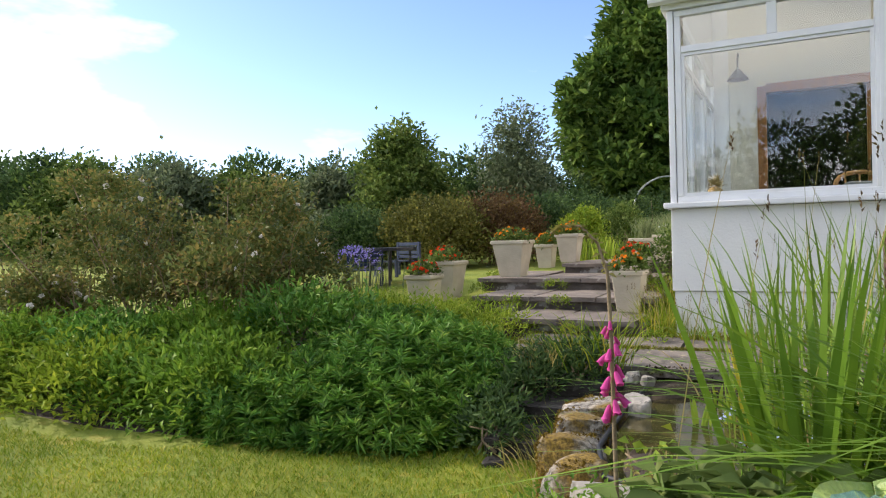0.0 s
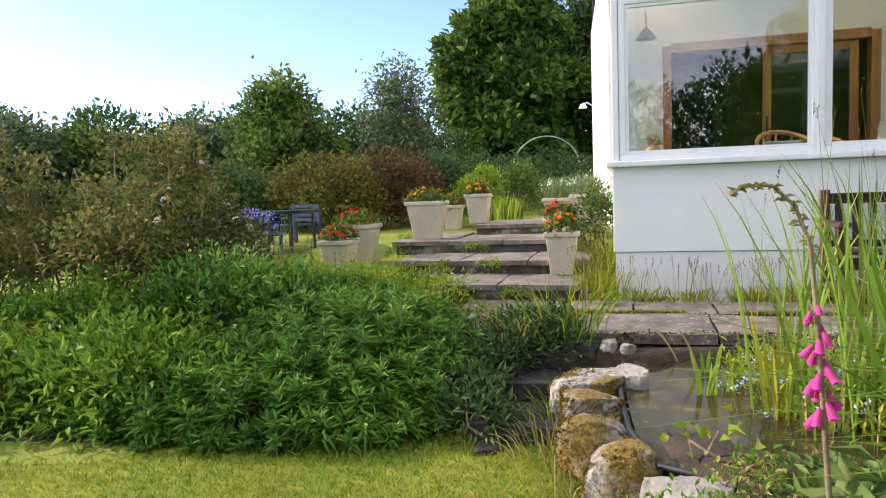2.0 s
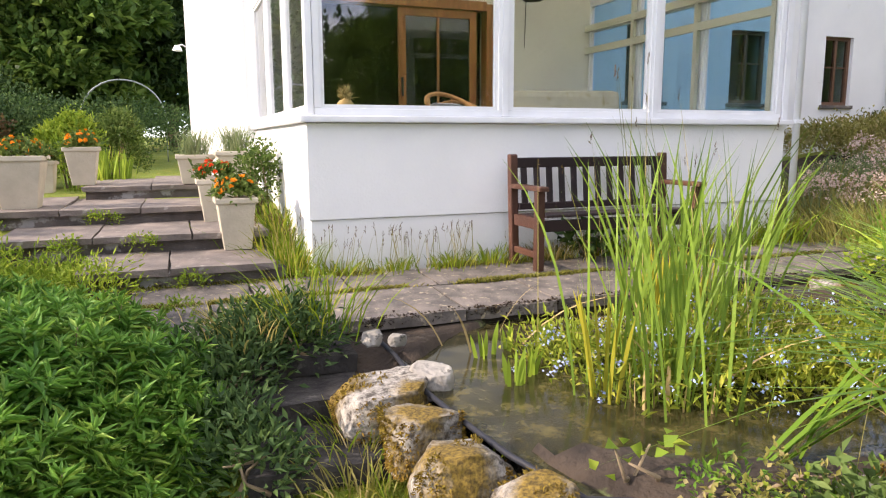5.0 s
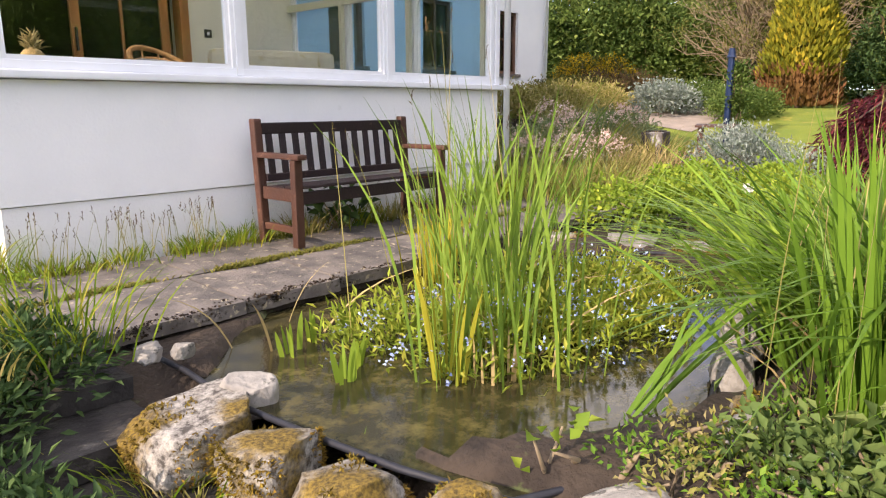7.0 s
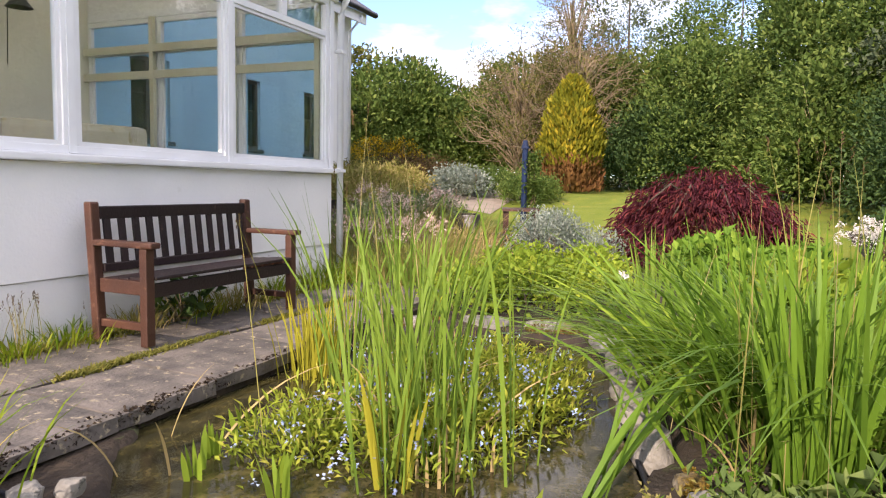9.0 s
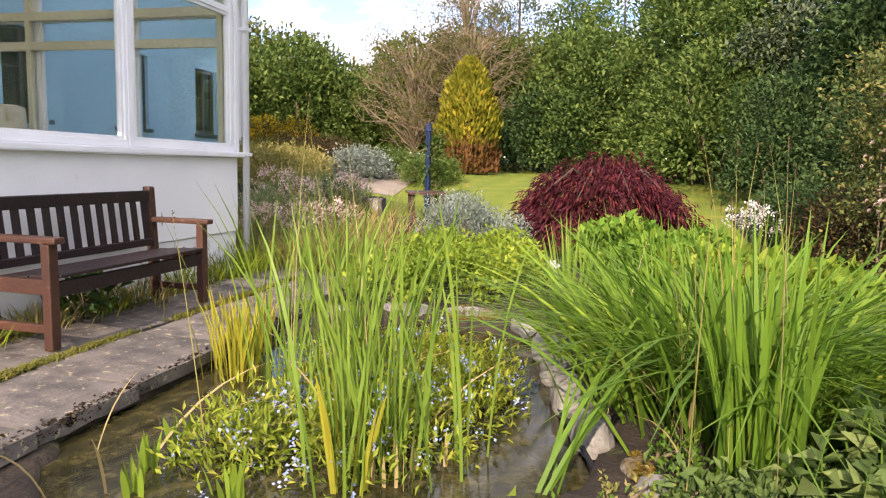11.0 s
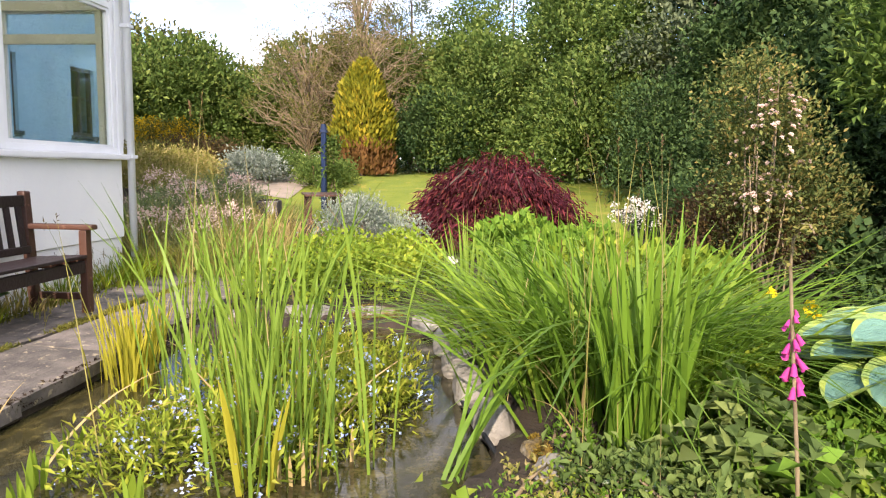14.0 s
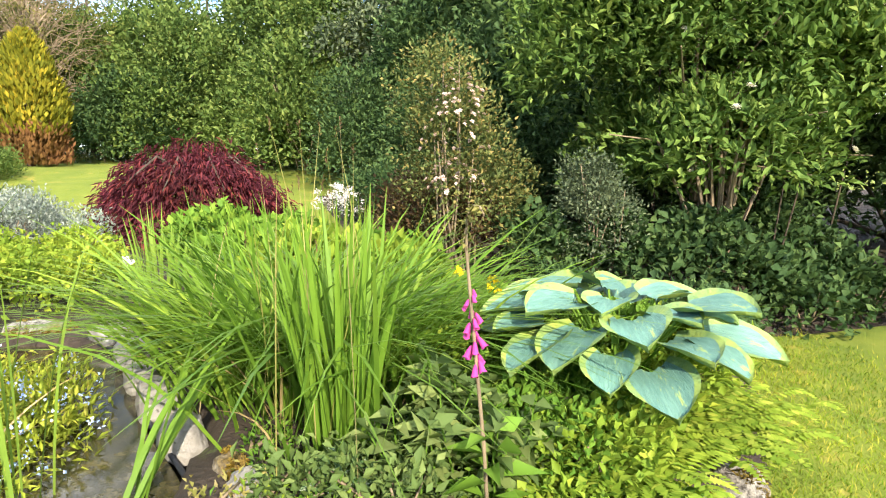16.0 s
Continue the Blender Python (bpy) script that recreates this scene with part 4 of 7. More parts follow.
# ---- bench ----
def bench():
    b = thing("garden_bench", 0.54, 6.17, 0.432, "brown stained slatted wooden garden bench against the white wall", "bench")
    W = 1.60
    for x in (0.0, W - 0.07):
        s = 1 if x == 0 else 0
        bm = box(x, x + 0.07, 0.0, 0.06, 0, 0.63, 0.008)
        part("front_leg", bm, M_BENCH, b)
        bm = box(x, x + 0.07, 0.42, 0.485, 0, 0.915, 0.012)
        for v in bm.verts:
            if v.co.z > 0.45:
                v.co.y += (v.co.z - 0.45) * 0.12
        part("back_post", bm, M_BENCH, b)
        bm = box(x - 0.008, x + 0.078, -0.05, 0.46, 0.632, 0.672, 0.012)
        part("armrest", bm, M_BENCH, b)
        part("side_rail", box(x + 0.012, x + 0.058, 0.061, 0.419, 0.33, 0.42, 0.005), M_BENCH, b)
        part("stretcher", box(x + 0.015, x + 0.055, 0.061, 0.419, 0.10, 0.15, 0.005), M_BENCH, b)
    part("front_rail", box(0.071, W - 0.071, 0.012, 0.05, 0.31, 0.40, 0.005), M_BENCH_DARK, b)
    for k in range(4):
        y = -0.01 + k * 0.108
        part("seat_slat", box(0.045 if k else 0.072, W - (0.045 if k else 0.072), y, y + 0.095, 0.425 - 0.008 * k, 0.447 - 0.008 * k, 0.006), M_BENCH_DARK, b)
    bm = box(0.071, W - 0.071, 0.475, 0.515, 0.80, 0.885, 0.008)
    part("top_rail", bm, M_BENCH_DARK, b)
    part("lower_rail", box(0.071, W - 0.071, 0.435, 0.475, 0.45, 0.505, 0.006), M_BENCH_DARK, b)
    n = 12
    for k in range(n):
        x = 0.071 + (W - 0.142) * (k + 0.5) / n
        bm = box(x - 0.026, x + 0.026, 0.445, 0.463, 0.50, 0.81)
        for v in bm.verts:
            v.co.y += (v.co.z - 0.50) * 0.115
        part("back_slat", bm, M_BENCH_DARK, b)
    return b


bench()

# ---- plants ----
def split_strip(v, f, n, segs, leaf, parent):
    """Strap leaves, each an object of its own."""
    k = 2 * (segs + 1)
    for i in range(n):
        np_mesh("blade", v[i * k:(i + 1) * k], f[:segs], leaf, parent)


def tree(x, y, top, crown, leaf, leaf_size, n, label, trunk=0.12, lean=0.0, group="", per=9, spread=0.16, low=0.25, name="tree", limbs=7, gaps=0.55, lumps=20, seed=0):
    """Tapered trunk, limbs and a crown of many clumps of leaves. crown: radius across; top: height above the ground."""
    r = random.Random(seed + int(x * 10) + int(y * 7))
    z = on_ground(x, y)
    t = thing(name, x, y, z - 0.05, label, name.replace("_", " "), group)
    z0 = top * low
    trunk_pts = [(0, 0, 0), (lean * 0.2, 0.02, top * 0.2), (lean * 0.5, -0.03, top * 0.5), (lean, 0.02, top * 0.88)]
    stem = part("trunk", tube(trunk_pts, trunk, 7, trunk * 0.15), M_BARK, t, smooth=True)
    blobs = []
    twig = []
    lumps = int(lumps * 1.7)
    for k in range(lumps):
        a = k * 2.4 + r.uniform(-0.4, 0.4)
        u = (k + 0.5) / lumps
        h = z0 + (top - z0) * (0.06 + 0.80 * u)
        env = math.sin(math.pi * min(1, 0.22 + 0.70 * u)) ** 0.7
        d = crown * env * r.uniform(0.3, 0.82)
        s = crown * r.uniform(0.17, 0.36) * (0.6 + 0.4 * env)
        blobs.append((math.cos(a) * d + lean * u, math.sin(a) * d, h, s, s, s * 0.8))
        if k < limbs:
            b = blobs[-1]
            twig.append(tube([(lean * u * 0.4, 0, max(0.1, h - d * 0.9)), (b[0] * 0.6, b[1] * 0.6, h - d * 0.2), (b[0], b[1], b[2])], trunk * 0.38, 5, trunk * 0.08))
    blobs.append((lean, 0, top - crown * 0.3, crown * 0.35, crown * 0.35, crown * 0.35))
    part("branching", merge(twig), M_BARK, stem, smooth=True)
    v, f = cloud(blobs, int(1.5 * n) // per, per, spread, leaf_size * 1.35, leaf_size * 0.74, shell=(max(gaps, 0.62), 1.12), lift=0.15)
    np_mesh("crown", v, f, leaf, t)
    return t


def shrub(name, x, y, blobs, leaf, n, leaf_len, leaf_wid, label, category="shrub", spread=0.06, per=8, stems=8, lift=0.35, out=0.7, group="", low=-0.5, shell=(0.6, 1.08), z=None, stem_mat=None):
    """Stems from the ground and a skin of leafy twigs over uneven lumps (relative to the base)."""
    z = on_ground(x, y) - 0.02 if z is None else z
    s = thing(name, x, y, z, label, category, group)
    r = random.Random(int(x * 31 + y * 17))
    if stems:
        tw = []
        for k in range(stems):
            b = blobs[k % len(blobs)]
            e = (b[0] + r.uniform(-0.6, 0.6) * b[3], b[1] + r.uniform(-0.6, 0.6) * b[4], b[2] + b[5] * r.uniform(0.2, 0.85))
            s0 = (b[0] * 0.5 + r.uniform(-0.1, 0.1), b[1] * 0.5 + r.uniform(-0.1, 0.1), 0)
            m = tuple((p + q) / 2 + r.uniform(-0.06, 0.06) for p, q in zip(s0, e))
            tw.append(tube([s0, m, e], 0.012, 5, 0.004))
        part("branching", merge(tw), stem_mat or M_TWIG, s, smooth=True)["kind"] = "stuff"
    v, f = cloud(blobs, n // per, per, spread, leaf_len, leaf_wid, shell=shell, lift=lift, out=out, low=low)
    np_mesh("foliage", v, f, leaf, s)
    return s


def blossoms(parent, name, blobs, count, per, size, material, shell=(0.95, 1.12), spread=0.02, low=-0.2, label=""):
    v, f = cloud(blobs, count, per, spread, size, size * 0.8, shell=shell, out=0.9, low=low)
    ob = np_mesh(name, v, f, material, parent, label)
    ob["kind"] = "stuff"
    return ob


def flower_mesh(petals, size, flat, wide):
    """One flower: petals round one heart, opening along z."""
    co, fa = [(0, 0, 0)], []
    for i in range(petals):
        a, u = i * 2.399, (i + 0.5) / petals
        t = (0.25 + 0.75 * u) * flat
        o = np.array([math.cos(a) * math.sin(t), math.sin(a) * math.sin(t), math.cos(t)])
        sd = np.array([-math.sin(a), math.cos(a), 0]) * size * wide
        ln = size * (0.75 + 0.25 * u)
        k = len(co)
        co += [tuple(o * ln * 0.6 + sd), tuple(o * ln), tuple(o * ln * 0.6 - sd)]
        fa += [(0, k, k + 1), (0, k + 1, k + 2)]
    return np.array(co), np.array(fa)


def bloom_heads(parent, name, blobs, count, petals, size, material, shell=(0.95, 1.12), low=-0.2, flat=1.5, wide=0.3, label=""):
    """Single flowers over the skin of lumps, each an object of its own on a shared mesh."""
    blobs = np.array(blobs, float)
    wgt = (blobs[:, 3] * blobs[:, 4] * blobs[:, 5]) ** (2 / 3)
    co, fa = flower_mesh(petals, size, flat, wide)
    me = None
    for k in RNG.choice(len(blobs), size=count, p=wgt / wgt.sum()):
        d = sphere_dirs(1)[0]
        d[2] = -d[2] if d[2] < low else d[2]
        c = blobs[k, :3] + d * blobs[k, 3:] * RNG.uniform(*shell)
        if me is None:
            ob = np_mesh(name, co, fa, material, parent, label)
            me = ob.data
        else:
            ob = link(new(name, me), parent)
            if label:
                ob["label"] = label
        q = Vector(d * 0.8 + np.array([0, 0, 0.5])).to_track_quat("Z", "Y").to_matrix().to_4x4()
        ob.matrix_basis = Matrix.Translation(c) @ q @ Matrix.Scale(RNG.uniform(0.75, 1.2), 4)


# ---- planters ----
def planter(x, y, z, top, bottom, height, flowers, label, seed, rz=0, foliage=L_MID):
    p = thing("planter", x, y, z, label, "planter", "stone planters", rz=rz)
    bm = bmesh.new()
    t, b = top / 2, bottom / 2
    prof = [(b, 0), (t - 0.02, height - 0.05), (t, height - 0.045), (t, height), (t - 0.035, height), (t - 0.05, height - 0.05)]
    rings = [[bm.verts.new((sx * r, sy * r, h)) for sx, sy in ((-1, -1), (1, -1), (1, 1), (-1, 1))] for r, h in prof]
    for u, v in zip(rings, rings[1:]):
        for k in range(4):
            bm.faces.new((u[k], u[(k + 1) % 4], v[(k + 1) % 4], v[k]))
    bm.faces.new(rings[0][::-1])
    bmesh.ops.bevel(bm, geom=[e for e in bm.edges], offset=0.006, segments=1, affect="EDGES")
    pot = part("pot", bm, M_POT, p)
    part("compost", box(-t + 0.052, t - 0.052, -t + 0.052, t - 0.052, height - 0.06, height - 0.04), M_SOIL, pot)
    plant = thing("bedding_plant", x, y, z + height - 0.04, "leafy bedding plant in a stone planter", "plant", "planter plants", rz=rz)
    if flowers == "lavender":
        v, f = blades(np.column_stack([RNG.normal(0, t * 0.35, (260, 2)), np.zeros(260)]), 0.34, 0.007, 0.5, 0.2, 3)
        np_mesh("foliage", v, f, L_LAV, plant)
        plant["label"] = "grey green lavender bush growing in a planter"
    else:
        v, f = cloud([(0, 0, 0.05, t * 1.0, t * 1.0, 0.12)], 70, 6, 0.025, 0.06, 0.03, low=0)
        np_mesh("foliage", v, f, foliage, plant)
        bloom_heads(plant, "flower", [(0, 0, 0.09, t * 0.9, t * 0.9, 0.12)], 24, 9, 0.032, flowers, shell=(0.85, 1.15), low=0.1, wide=0.4)
    return p


planter(-1.62, 7.42, 0.575, 0.34, 0.22, 0.43, L_ORANGE_FL, "tapered pale stone planter with orange flowers on the step", 1)
planter(-1.72, 8.35, 0.715, 0.36, 0.24, 0.40, L_RED_FL, "tapered pale stone planter with red flowers on the step", 2)
planter(-3.40, 8.75, 0.86, 0.46, 0.28, 0.48, L_ORANGE_FL, "large tapered pale stone planter with orange flowers", 3)
planter(-3.02, 10.1, 0.99, 0.36, 0.22, 0.42, L_ORANGE_FL, "tapered pale stone planter with orange flowers", 4)
planter(-3.45, 10.3, 0.90, 0.30, 0.2, 0.36, L_ORANGE_FL, "small tapered pale stone planter behind the larger one", 5)
planter(-4.05, 7.45, 0.50, 0.36, 0.24, 0.46, L_RED_FL, "tapered pale stone planter among the bushes", 6)
planter(-4.05, 8.05, 0.60, 0.44, 0.28, 0.50, L_RED_FL, "tall tapered pale stone planter with red flowers", 7)
planter(-1.45, 9.3, 1.0, 0.44, 0.30, 0.36, "lavender", "pale stone planter with lavender against the side wall", 8)
planter(-1.85, 9.75, 1.0, 0.42, 0.30, 0.32, "lavender", "pale stone planter with lavender against the side wall", 9)

# mound of lance-leaved perennial: many leafy stems
def mound():
    s = thing("perennial_clump", -2.75, 4.75, 0.0, "dense mound of green lance leaved perennials at the lawn edge", "perennial")
    lumps = np.array([(-0.15, 0.15, 0.22, 0.92, 0.85, 0.56), (0.38, -0.05, 0.08, 0.48, 0.55, 0.46), (-0.85, -0.42, 0.06, 0.78, 0.68, 0.46), (-0.4, 0.8, 0.28, 0.95, 0.65, 0.50), (-0.1, -0.42, 0.04, 0.72, 0.52, 0.42), (-1.45, -0.45, 0.03, 0.62, 0.55, 0.36)])
    n = 2000
    k = RNG.choice(len(lumps), n, p=np.array([0.30, 0.15, 0.17, 0.16, 0.12, 0.10]))
    d = sphere_dirs(n)
    d[:, 2] = np.abs(d[:, 2]) * 0.95 - 0.05
    c = lumps[k, :3] + d * lumps[k, 3:] * RNG.uniform(0.76, 1.10, (n, 1))
    c[:, 2] = np.maximum(c[:, 2], 0.05)
    axis = unit(d * 0.6 + np.array([0, 0, 0.75]) + RNG.normal(size=(n, 3)) * 0.18)
    out = []
    for ring in range(5):
        m = 6
        pos = np.repeat(c - axis * 0.03 * ring, m, 0)
        ax = np.repeat(axis, m, 0)
        rad = unit(np.cross(ax, RNG.normal(size=(n * m, 3))))
        way = ax * (0.9 - 0.19 * ring) + rad * (0.65 + 0.13 * ring)
        out.append(leaves(pos, way, 0.075 + 0.016 * ring, 0.019, 0.2, 0.24))
    v, f = join_np(out)
    np_mesh("foliage", v, f, L_MOUND, s)
    tw = [tube([(x * 0.6, y * 0.6, 0), (x, y, z)], 0.006, 4, 0.003) for x, y, z in c[:60]]
    part("branching", merge(tw), M_TWIG, s)


mound()
# lower leafy fringe towards the rose
shrub("leafy_border_plant", -4.25, 4.25, [(0, 0, 0.2, 0.7, 0.6, 0.4), (-0.8, 0.0, 0.15, 0.6, 0.5, 0.35), (0.5, 0.1, 0.15, 0.5, 0.4, 0.3)], L_GROUND, 8000, 0.085, 0.03, "mixed green leafy border plants at the lawn edge", "border plant", per=7)
shrub("leafy_border_plant", -5.6, 4.2, [(0, 0, 0.15, 0.9, 0.6, 0.45), (-1.1, 0.1, 0.15, 0.8, 0.6, 0.4)], L_LIME, 7000, 0.08, 0.03, "mixed lime green border plants at the lawn edge", "border plant", per=7)
RB = random.Random(21)
bl = []
for k in range(46):
    u_ = RB.uniform(-3.1, 1.25)
    top_ = 1.45 * math.exp(-((u_ + 0.6) / 2.3) ** 4) + 0.25 * math.sin(u_ * 3.1)
    r_ = RB.uniform(0.20, 0.46)
    bl.append((u_, RB.uniform(-0.55, 0.75), RB.uniform(0.25, 1.0) * max(0.5, top_), r_, r_, r_ * RB.uniform(0.6, 0.95)))
rb = shrub("rose_bush", -5.45, 5.25, bl, L_ROSE, 26000, 0.062, 0.036, "large sprawling rose bush with white flowers", "rose bush", spread=0.055, stems=40, shell=(0.7, 1.1), per=9)
for k in range(34):
    a_, x0_ = RB.uniform(-0.6, 3.7), RB.uniform(-2.8, 1.0)
    y0_, h_, o_ = RB.uniform(-0.4, 0.5), RB.uniform(0.9, 1.75), RB.uniform(0.15, 0.5)
    pts_ = [(x0_, y0_, 0.3), (x0_ + 0.3 * o_ * math.cos(a_), y0_ + 0.3 * o_ * math.sin(a_), h_ * 0.7), (x0_ + o_ * math.cos(a_), y0_ + o_ * math.sin(a_), h_)]
    cane = part("cane", tube(pts_, 0.007, 5, 0.003), M_TWIG, rb)
    t_ = RNG.uniform(0.45, 1.0, 44)[:, None]
    p_ = np.where(t_ < 0.5, np.array(pts_[0]) * (1 - 2 * t_) + np.array(pts_[1]) * 2 * t_, np.array(pts_[1]) * (2 - 2 * t_) + np.array(pts_[2]) * (2 * t_ - 1))
    v, f = leaves(p_ + RNG.normal(size=p_.shape) * 0.03, RNG.normal(size=p_.shape) + [0, 0, 0.4], 0.06, 0.034)
    np_mesh("foliage", v, f, L_ROSE, cane)
bloom_heads(rb, "rose_bloom", bl, 54, 16, 0.05, L_WHITE_FL, shell=(1.05, 1.2), wide=0.42, label="white double rose bloom")
v, f = cloud(bl, 420, 6, 0.05, 0.04, 0.02, shell=(1.0, 1.15), lift=0.9)
np_mesh("young_growth", v, f, L_BRONZE, rb)
# tall green-lime growth behind the mound
shrub("feathery_perennial", -3.55, 6.45, [(0, 0, 0.16, 0.7, 0.5, 0.24), (-0.8, 0.2, 0.16, 0.6, 0.5, 0.24), (0.7, 0.1, 0.1, 0.5, 0.45, 0.2)], L_LIME, 9000, 0.06, 0.014, "feathery bright green perennials beside the steps", "perennial", lift=0.9)


def from_start(px, d):
    """A spot seen from the start of the walk, at d metres, px across."""
    k = (px - 784) / 1200
    return (-0.09 + d * (-0.4525 + k * 0.891), 0.06 + d * (0.891 + k * 0.4525))


for px, d, top, cr, leaf, lab in ((-140, 24, 3.4, 2.6, L_DARK, "dark green broadleaf tree in the far hedge"), (30, 23, 2.9, 2.2, L_DARK, "dark green broadleaf tree in the far hedge"), (170, 20, 2.7, 1.9, L_MID, "green broadleaf tree in the far hedge"),
                                  (330, 19, 2.5, 1.9, L_GREY, "grey green willow in the far hedge"), (440, 20, 2.3, 1.8, L_MID, "green broadleaf tree in the far hedge"), (520, 22, 2.0, 1.6, L_DARK, "dark green bush in the far hedge"), (600, 17, 2.1, 1.2, L_GREY, "grey green bush in the far hedge")):
    x, y = from_start(px, d)
    tree(x, y, top, cr, leaf, 0.13, 8000, lab, group="far hedge", low=0.0, gaps=0.3, spread=0.2)
x, y = from_start(725, 16)
tree(x, y, 3.0, 1.35, L_MID, 0.10, 14000, "full green broadleaf tree behind the terrace", low=0.08, gaps=0.35)
x, y = from_start(925, 19)
tree(x, y, 3.9, 1.15, L_GREY, 0.10, 4200, "slender airy young tree with open crown", trunk=0.07, low=0.2, gaps=0.5, spread=0.24)
x, y = from_start(1135, 24)
tree(x, y, 8.3, 2.7, L_CHESTNUT, 0.25, 26000, "tall dense horse chestnut tree beside the house", trunk=0.25, low=0.06, gaps=0.7, spread=0.13, lumps=34, per=7)
x, y = from_start(1290, 25)
tree(x, y, 7.0, 2.6, L_DARK, 0.22, 9000, "dense dark tree behind the house", trunk=0.2, low=0.1, gaps=0.4, spread=0.3)
for px, d, w, h, leaf, lab in ((640, 14, 0.9, 1.0, L_DARK, "dark green clipped shrub behind the terrace"), (775, 13, 0.95, 1.15, L_HEDGE, "yellow green beech shrub with small leaves"), (880, 13.5, 0.95, 1.2, L_BRONZE, "bronze leaved shrub behind the planters"), (950, 15, 0.9, 1.2, L_DARK, "dark green shrub behind the planters"), (700, 15.5, 1.2, 1.3, L_DARK, "dark green shrub behind the terrace"), (540, 14.5, 1.2, 1.0, L_GREY, "grey green shrub behind the terrace"), (1010, 17, 1.4, 1.3, L_DARK, "dark green shrub behind the terrace"), (1150, 19, 2.2, 1.3, L_DARK, "dark green shrub behind the arch")):
    x, y = from_start(px, d)
    shrub("garden_shrub", x, y, [(0, 0, h * 0.55, w, w, h * 0.6), (-w * 0.5, 0.2, h * 0.4, w * 0.7, w * 0.7, h * 0.5), (w * 0.5, -0.2, h * 0.45, w * 0.7, w * 0.7, h * 0.5)], leaf, 9000, 0.075, 0.045, lab, group="terrace shrubs", spread=0.08)
for px, d, w, h in ((1030, 12.3, 0.42, 0.75), (1095, 12.8, 0.5, 0.8)):
    x, y = from_start(px, d)
    shrub("garden_shrub", x, y, [(0, 0, h * 0.6, w, w, h * 0.6), (0.1, 0, h * 0.95, w * 0.5, w * 0.5, h * 0.4)], L_LIME if px < 1060 else L_MID, 4500, 0.07, 0.03, "light green leafy shrub beside the top step", spread=0.05, lift=0.7)
x, y = from_start(1060, 11.6)
c = thing("iris_clump", x, y, on_ground(x, y), "clump of yellow green sword leaves beside the steps", "iris")
v, f = blades(np.column_stack([RNG.normal(0, 0.16, (150, 2)), np.zeros(150)]), 0.55, 0.025, 0.2, 0.1)
np_mesh("foliage", v, f, L_LIME, c)

# ---- planting east of the pond ----
def clump(name, x, y, n, height, width, lean, droop, leaf, label, category, radius=0.12, z=None, segs=6, sub="blades", group=""):
    c = thing(name, x, y, on_ground(x, y) if z is None else z, label, category, group)
    base = np.column_stack([RNG.normal(0, radius, (n, 2)), np.zeros(n)])
    head = np.arctan2(base[:, 1], base[:, 0]) + RNG.normal(0, 0.5, n)
    v, f = blades(base, height, width, lean, droop, segs, heading=head)
    k = 2 * (segs + 1)
    if width > 0.012 and radius < 0.3:
        m = min(n, 300)
        for i in range(m):
            np_mesh("blade", v[i * k:(i + 1) * k], f[:segs], leaf, c)
        if n > m:
            np_mesh("foliage", v[m * k:], f[:(n - m) * segs], leaf, c)["kind"] = "stuff"
    else:
        np_mesh("foliage", v, f, leaf, c)
    return c


clump("daylily_clump", 0.80, 2.45, 640, 1.0, 0.021, 0.62, 0.95, L_IRIS, "large arching clump of grassy green strap leaves", "daylily", 0.24, 0.36)
clump("daylily_clump", 1.3, 2.75, 300, 0.85, 0.020, 0.7, 1.0, L_IRIS, "arching clump of grassy green strap leaves", "daylily", 0.2, 0.36)
clump("daylily_clump", 0.62, 2.0, 190, 0.85, 0.020, 0.7, 1.0, L_IRIS, "arching clump of grassy green strap leaves", "daylily", 0.18, 0.36)
clump("iris_clump", -0.08, 2.46, 70, 1.04, 0.027, 0.26, 0.10, L_IRIS, "upright fan of bright green iris leaves", "iris", 0.055, 0.34)
clump("iris_clump", 1.7, 2.6, 60, 0.95, 0.018, 0.2, 0.1, L_IRIS, "upright fan of bright green iris leaves", "iris", 0.2, 0.36)
clump("iris_clump", 2.9, 3.3, 50, 0.8, 0.022, 0.2, 0.1, L_RUSH, "upright fan of green iris leaves", "iris", 0.15, 0.38)

# cattails and yellowed blades standing in the water
W = 0.26
for x, y, n, h in ((-0.28, 4.02, 16, 1.15), (-0.10, 3.86, 14, 1.2), (0.05, 4.0, 20, 1.3), (0.25, 4.15, 18, 1.35), (0.0, 3.6, 9, 1.2), (0.55, 4.35, 20, 1.3), (0.9, 4.5, 20, 1.25), (0.35, 4.55, 16, 1.25), (1.2, 4.75, 16, 1.2), (0.7, 4.85, 14, 1.15)):
    clump("cattail_clump", x, y, n, h, 0.016, 0.19, 0.22, L_RUSH, "tall narrow cattail leaves rising out of the pond", "cattail", 0.085, W, group="pond cattails")
for x, y in ((1.05, 5.25), (0.85, 5.15), (1.3, 5.3)):
    clump("reed_tuft", x, y, 42, 0.5, 0.013, 0.18, 0.15, L_YELLOW_BLADE, "tuft of yellowing reed blades by the terrace", "reed", 0.07, W, group="yellow reeds")
clump("reed_tuft", -0.3, 4.0, 10, 0.62, 0.024, 0.22, 0.1, L_YELLOW_BLADE, "pale yellow green broad reed blades", "reed", 0.04, W, group="yellow reeds")
clump("reed_tuft", -0.12, 3.8, 12, 0.22, 0.02, 0.1, 0.0, L_STRAW, "cut dry reed stubs standing in the water", "reed", 0.07, W, group="yellow reeds")
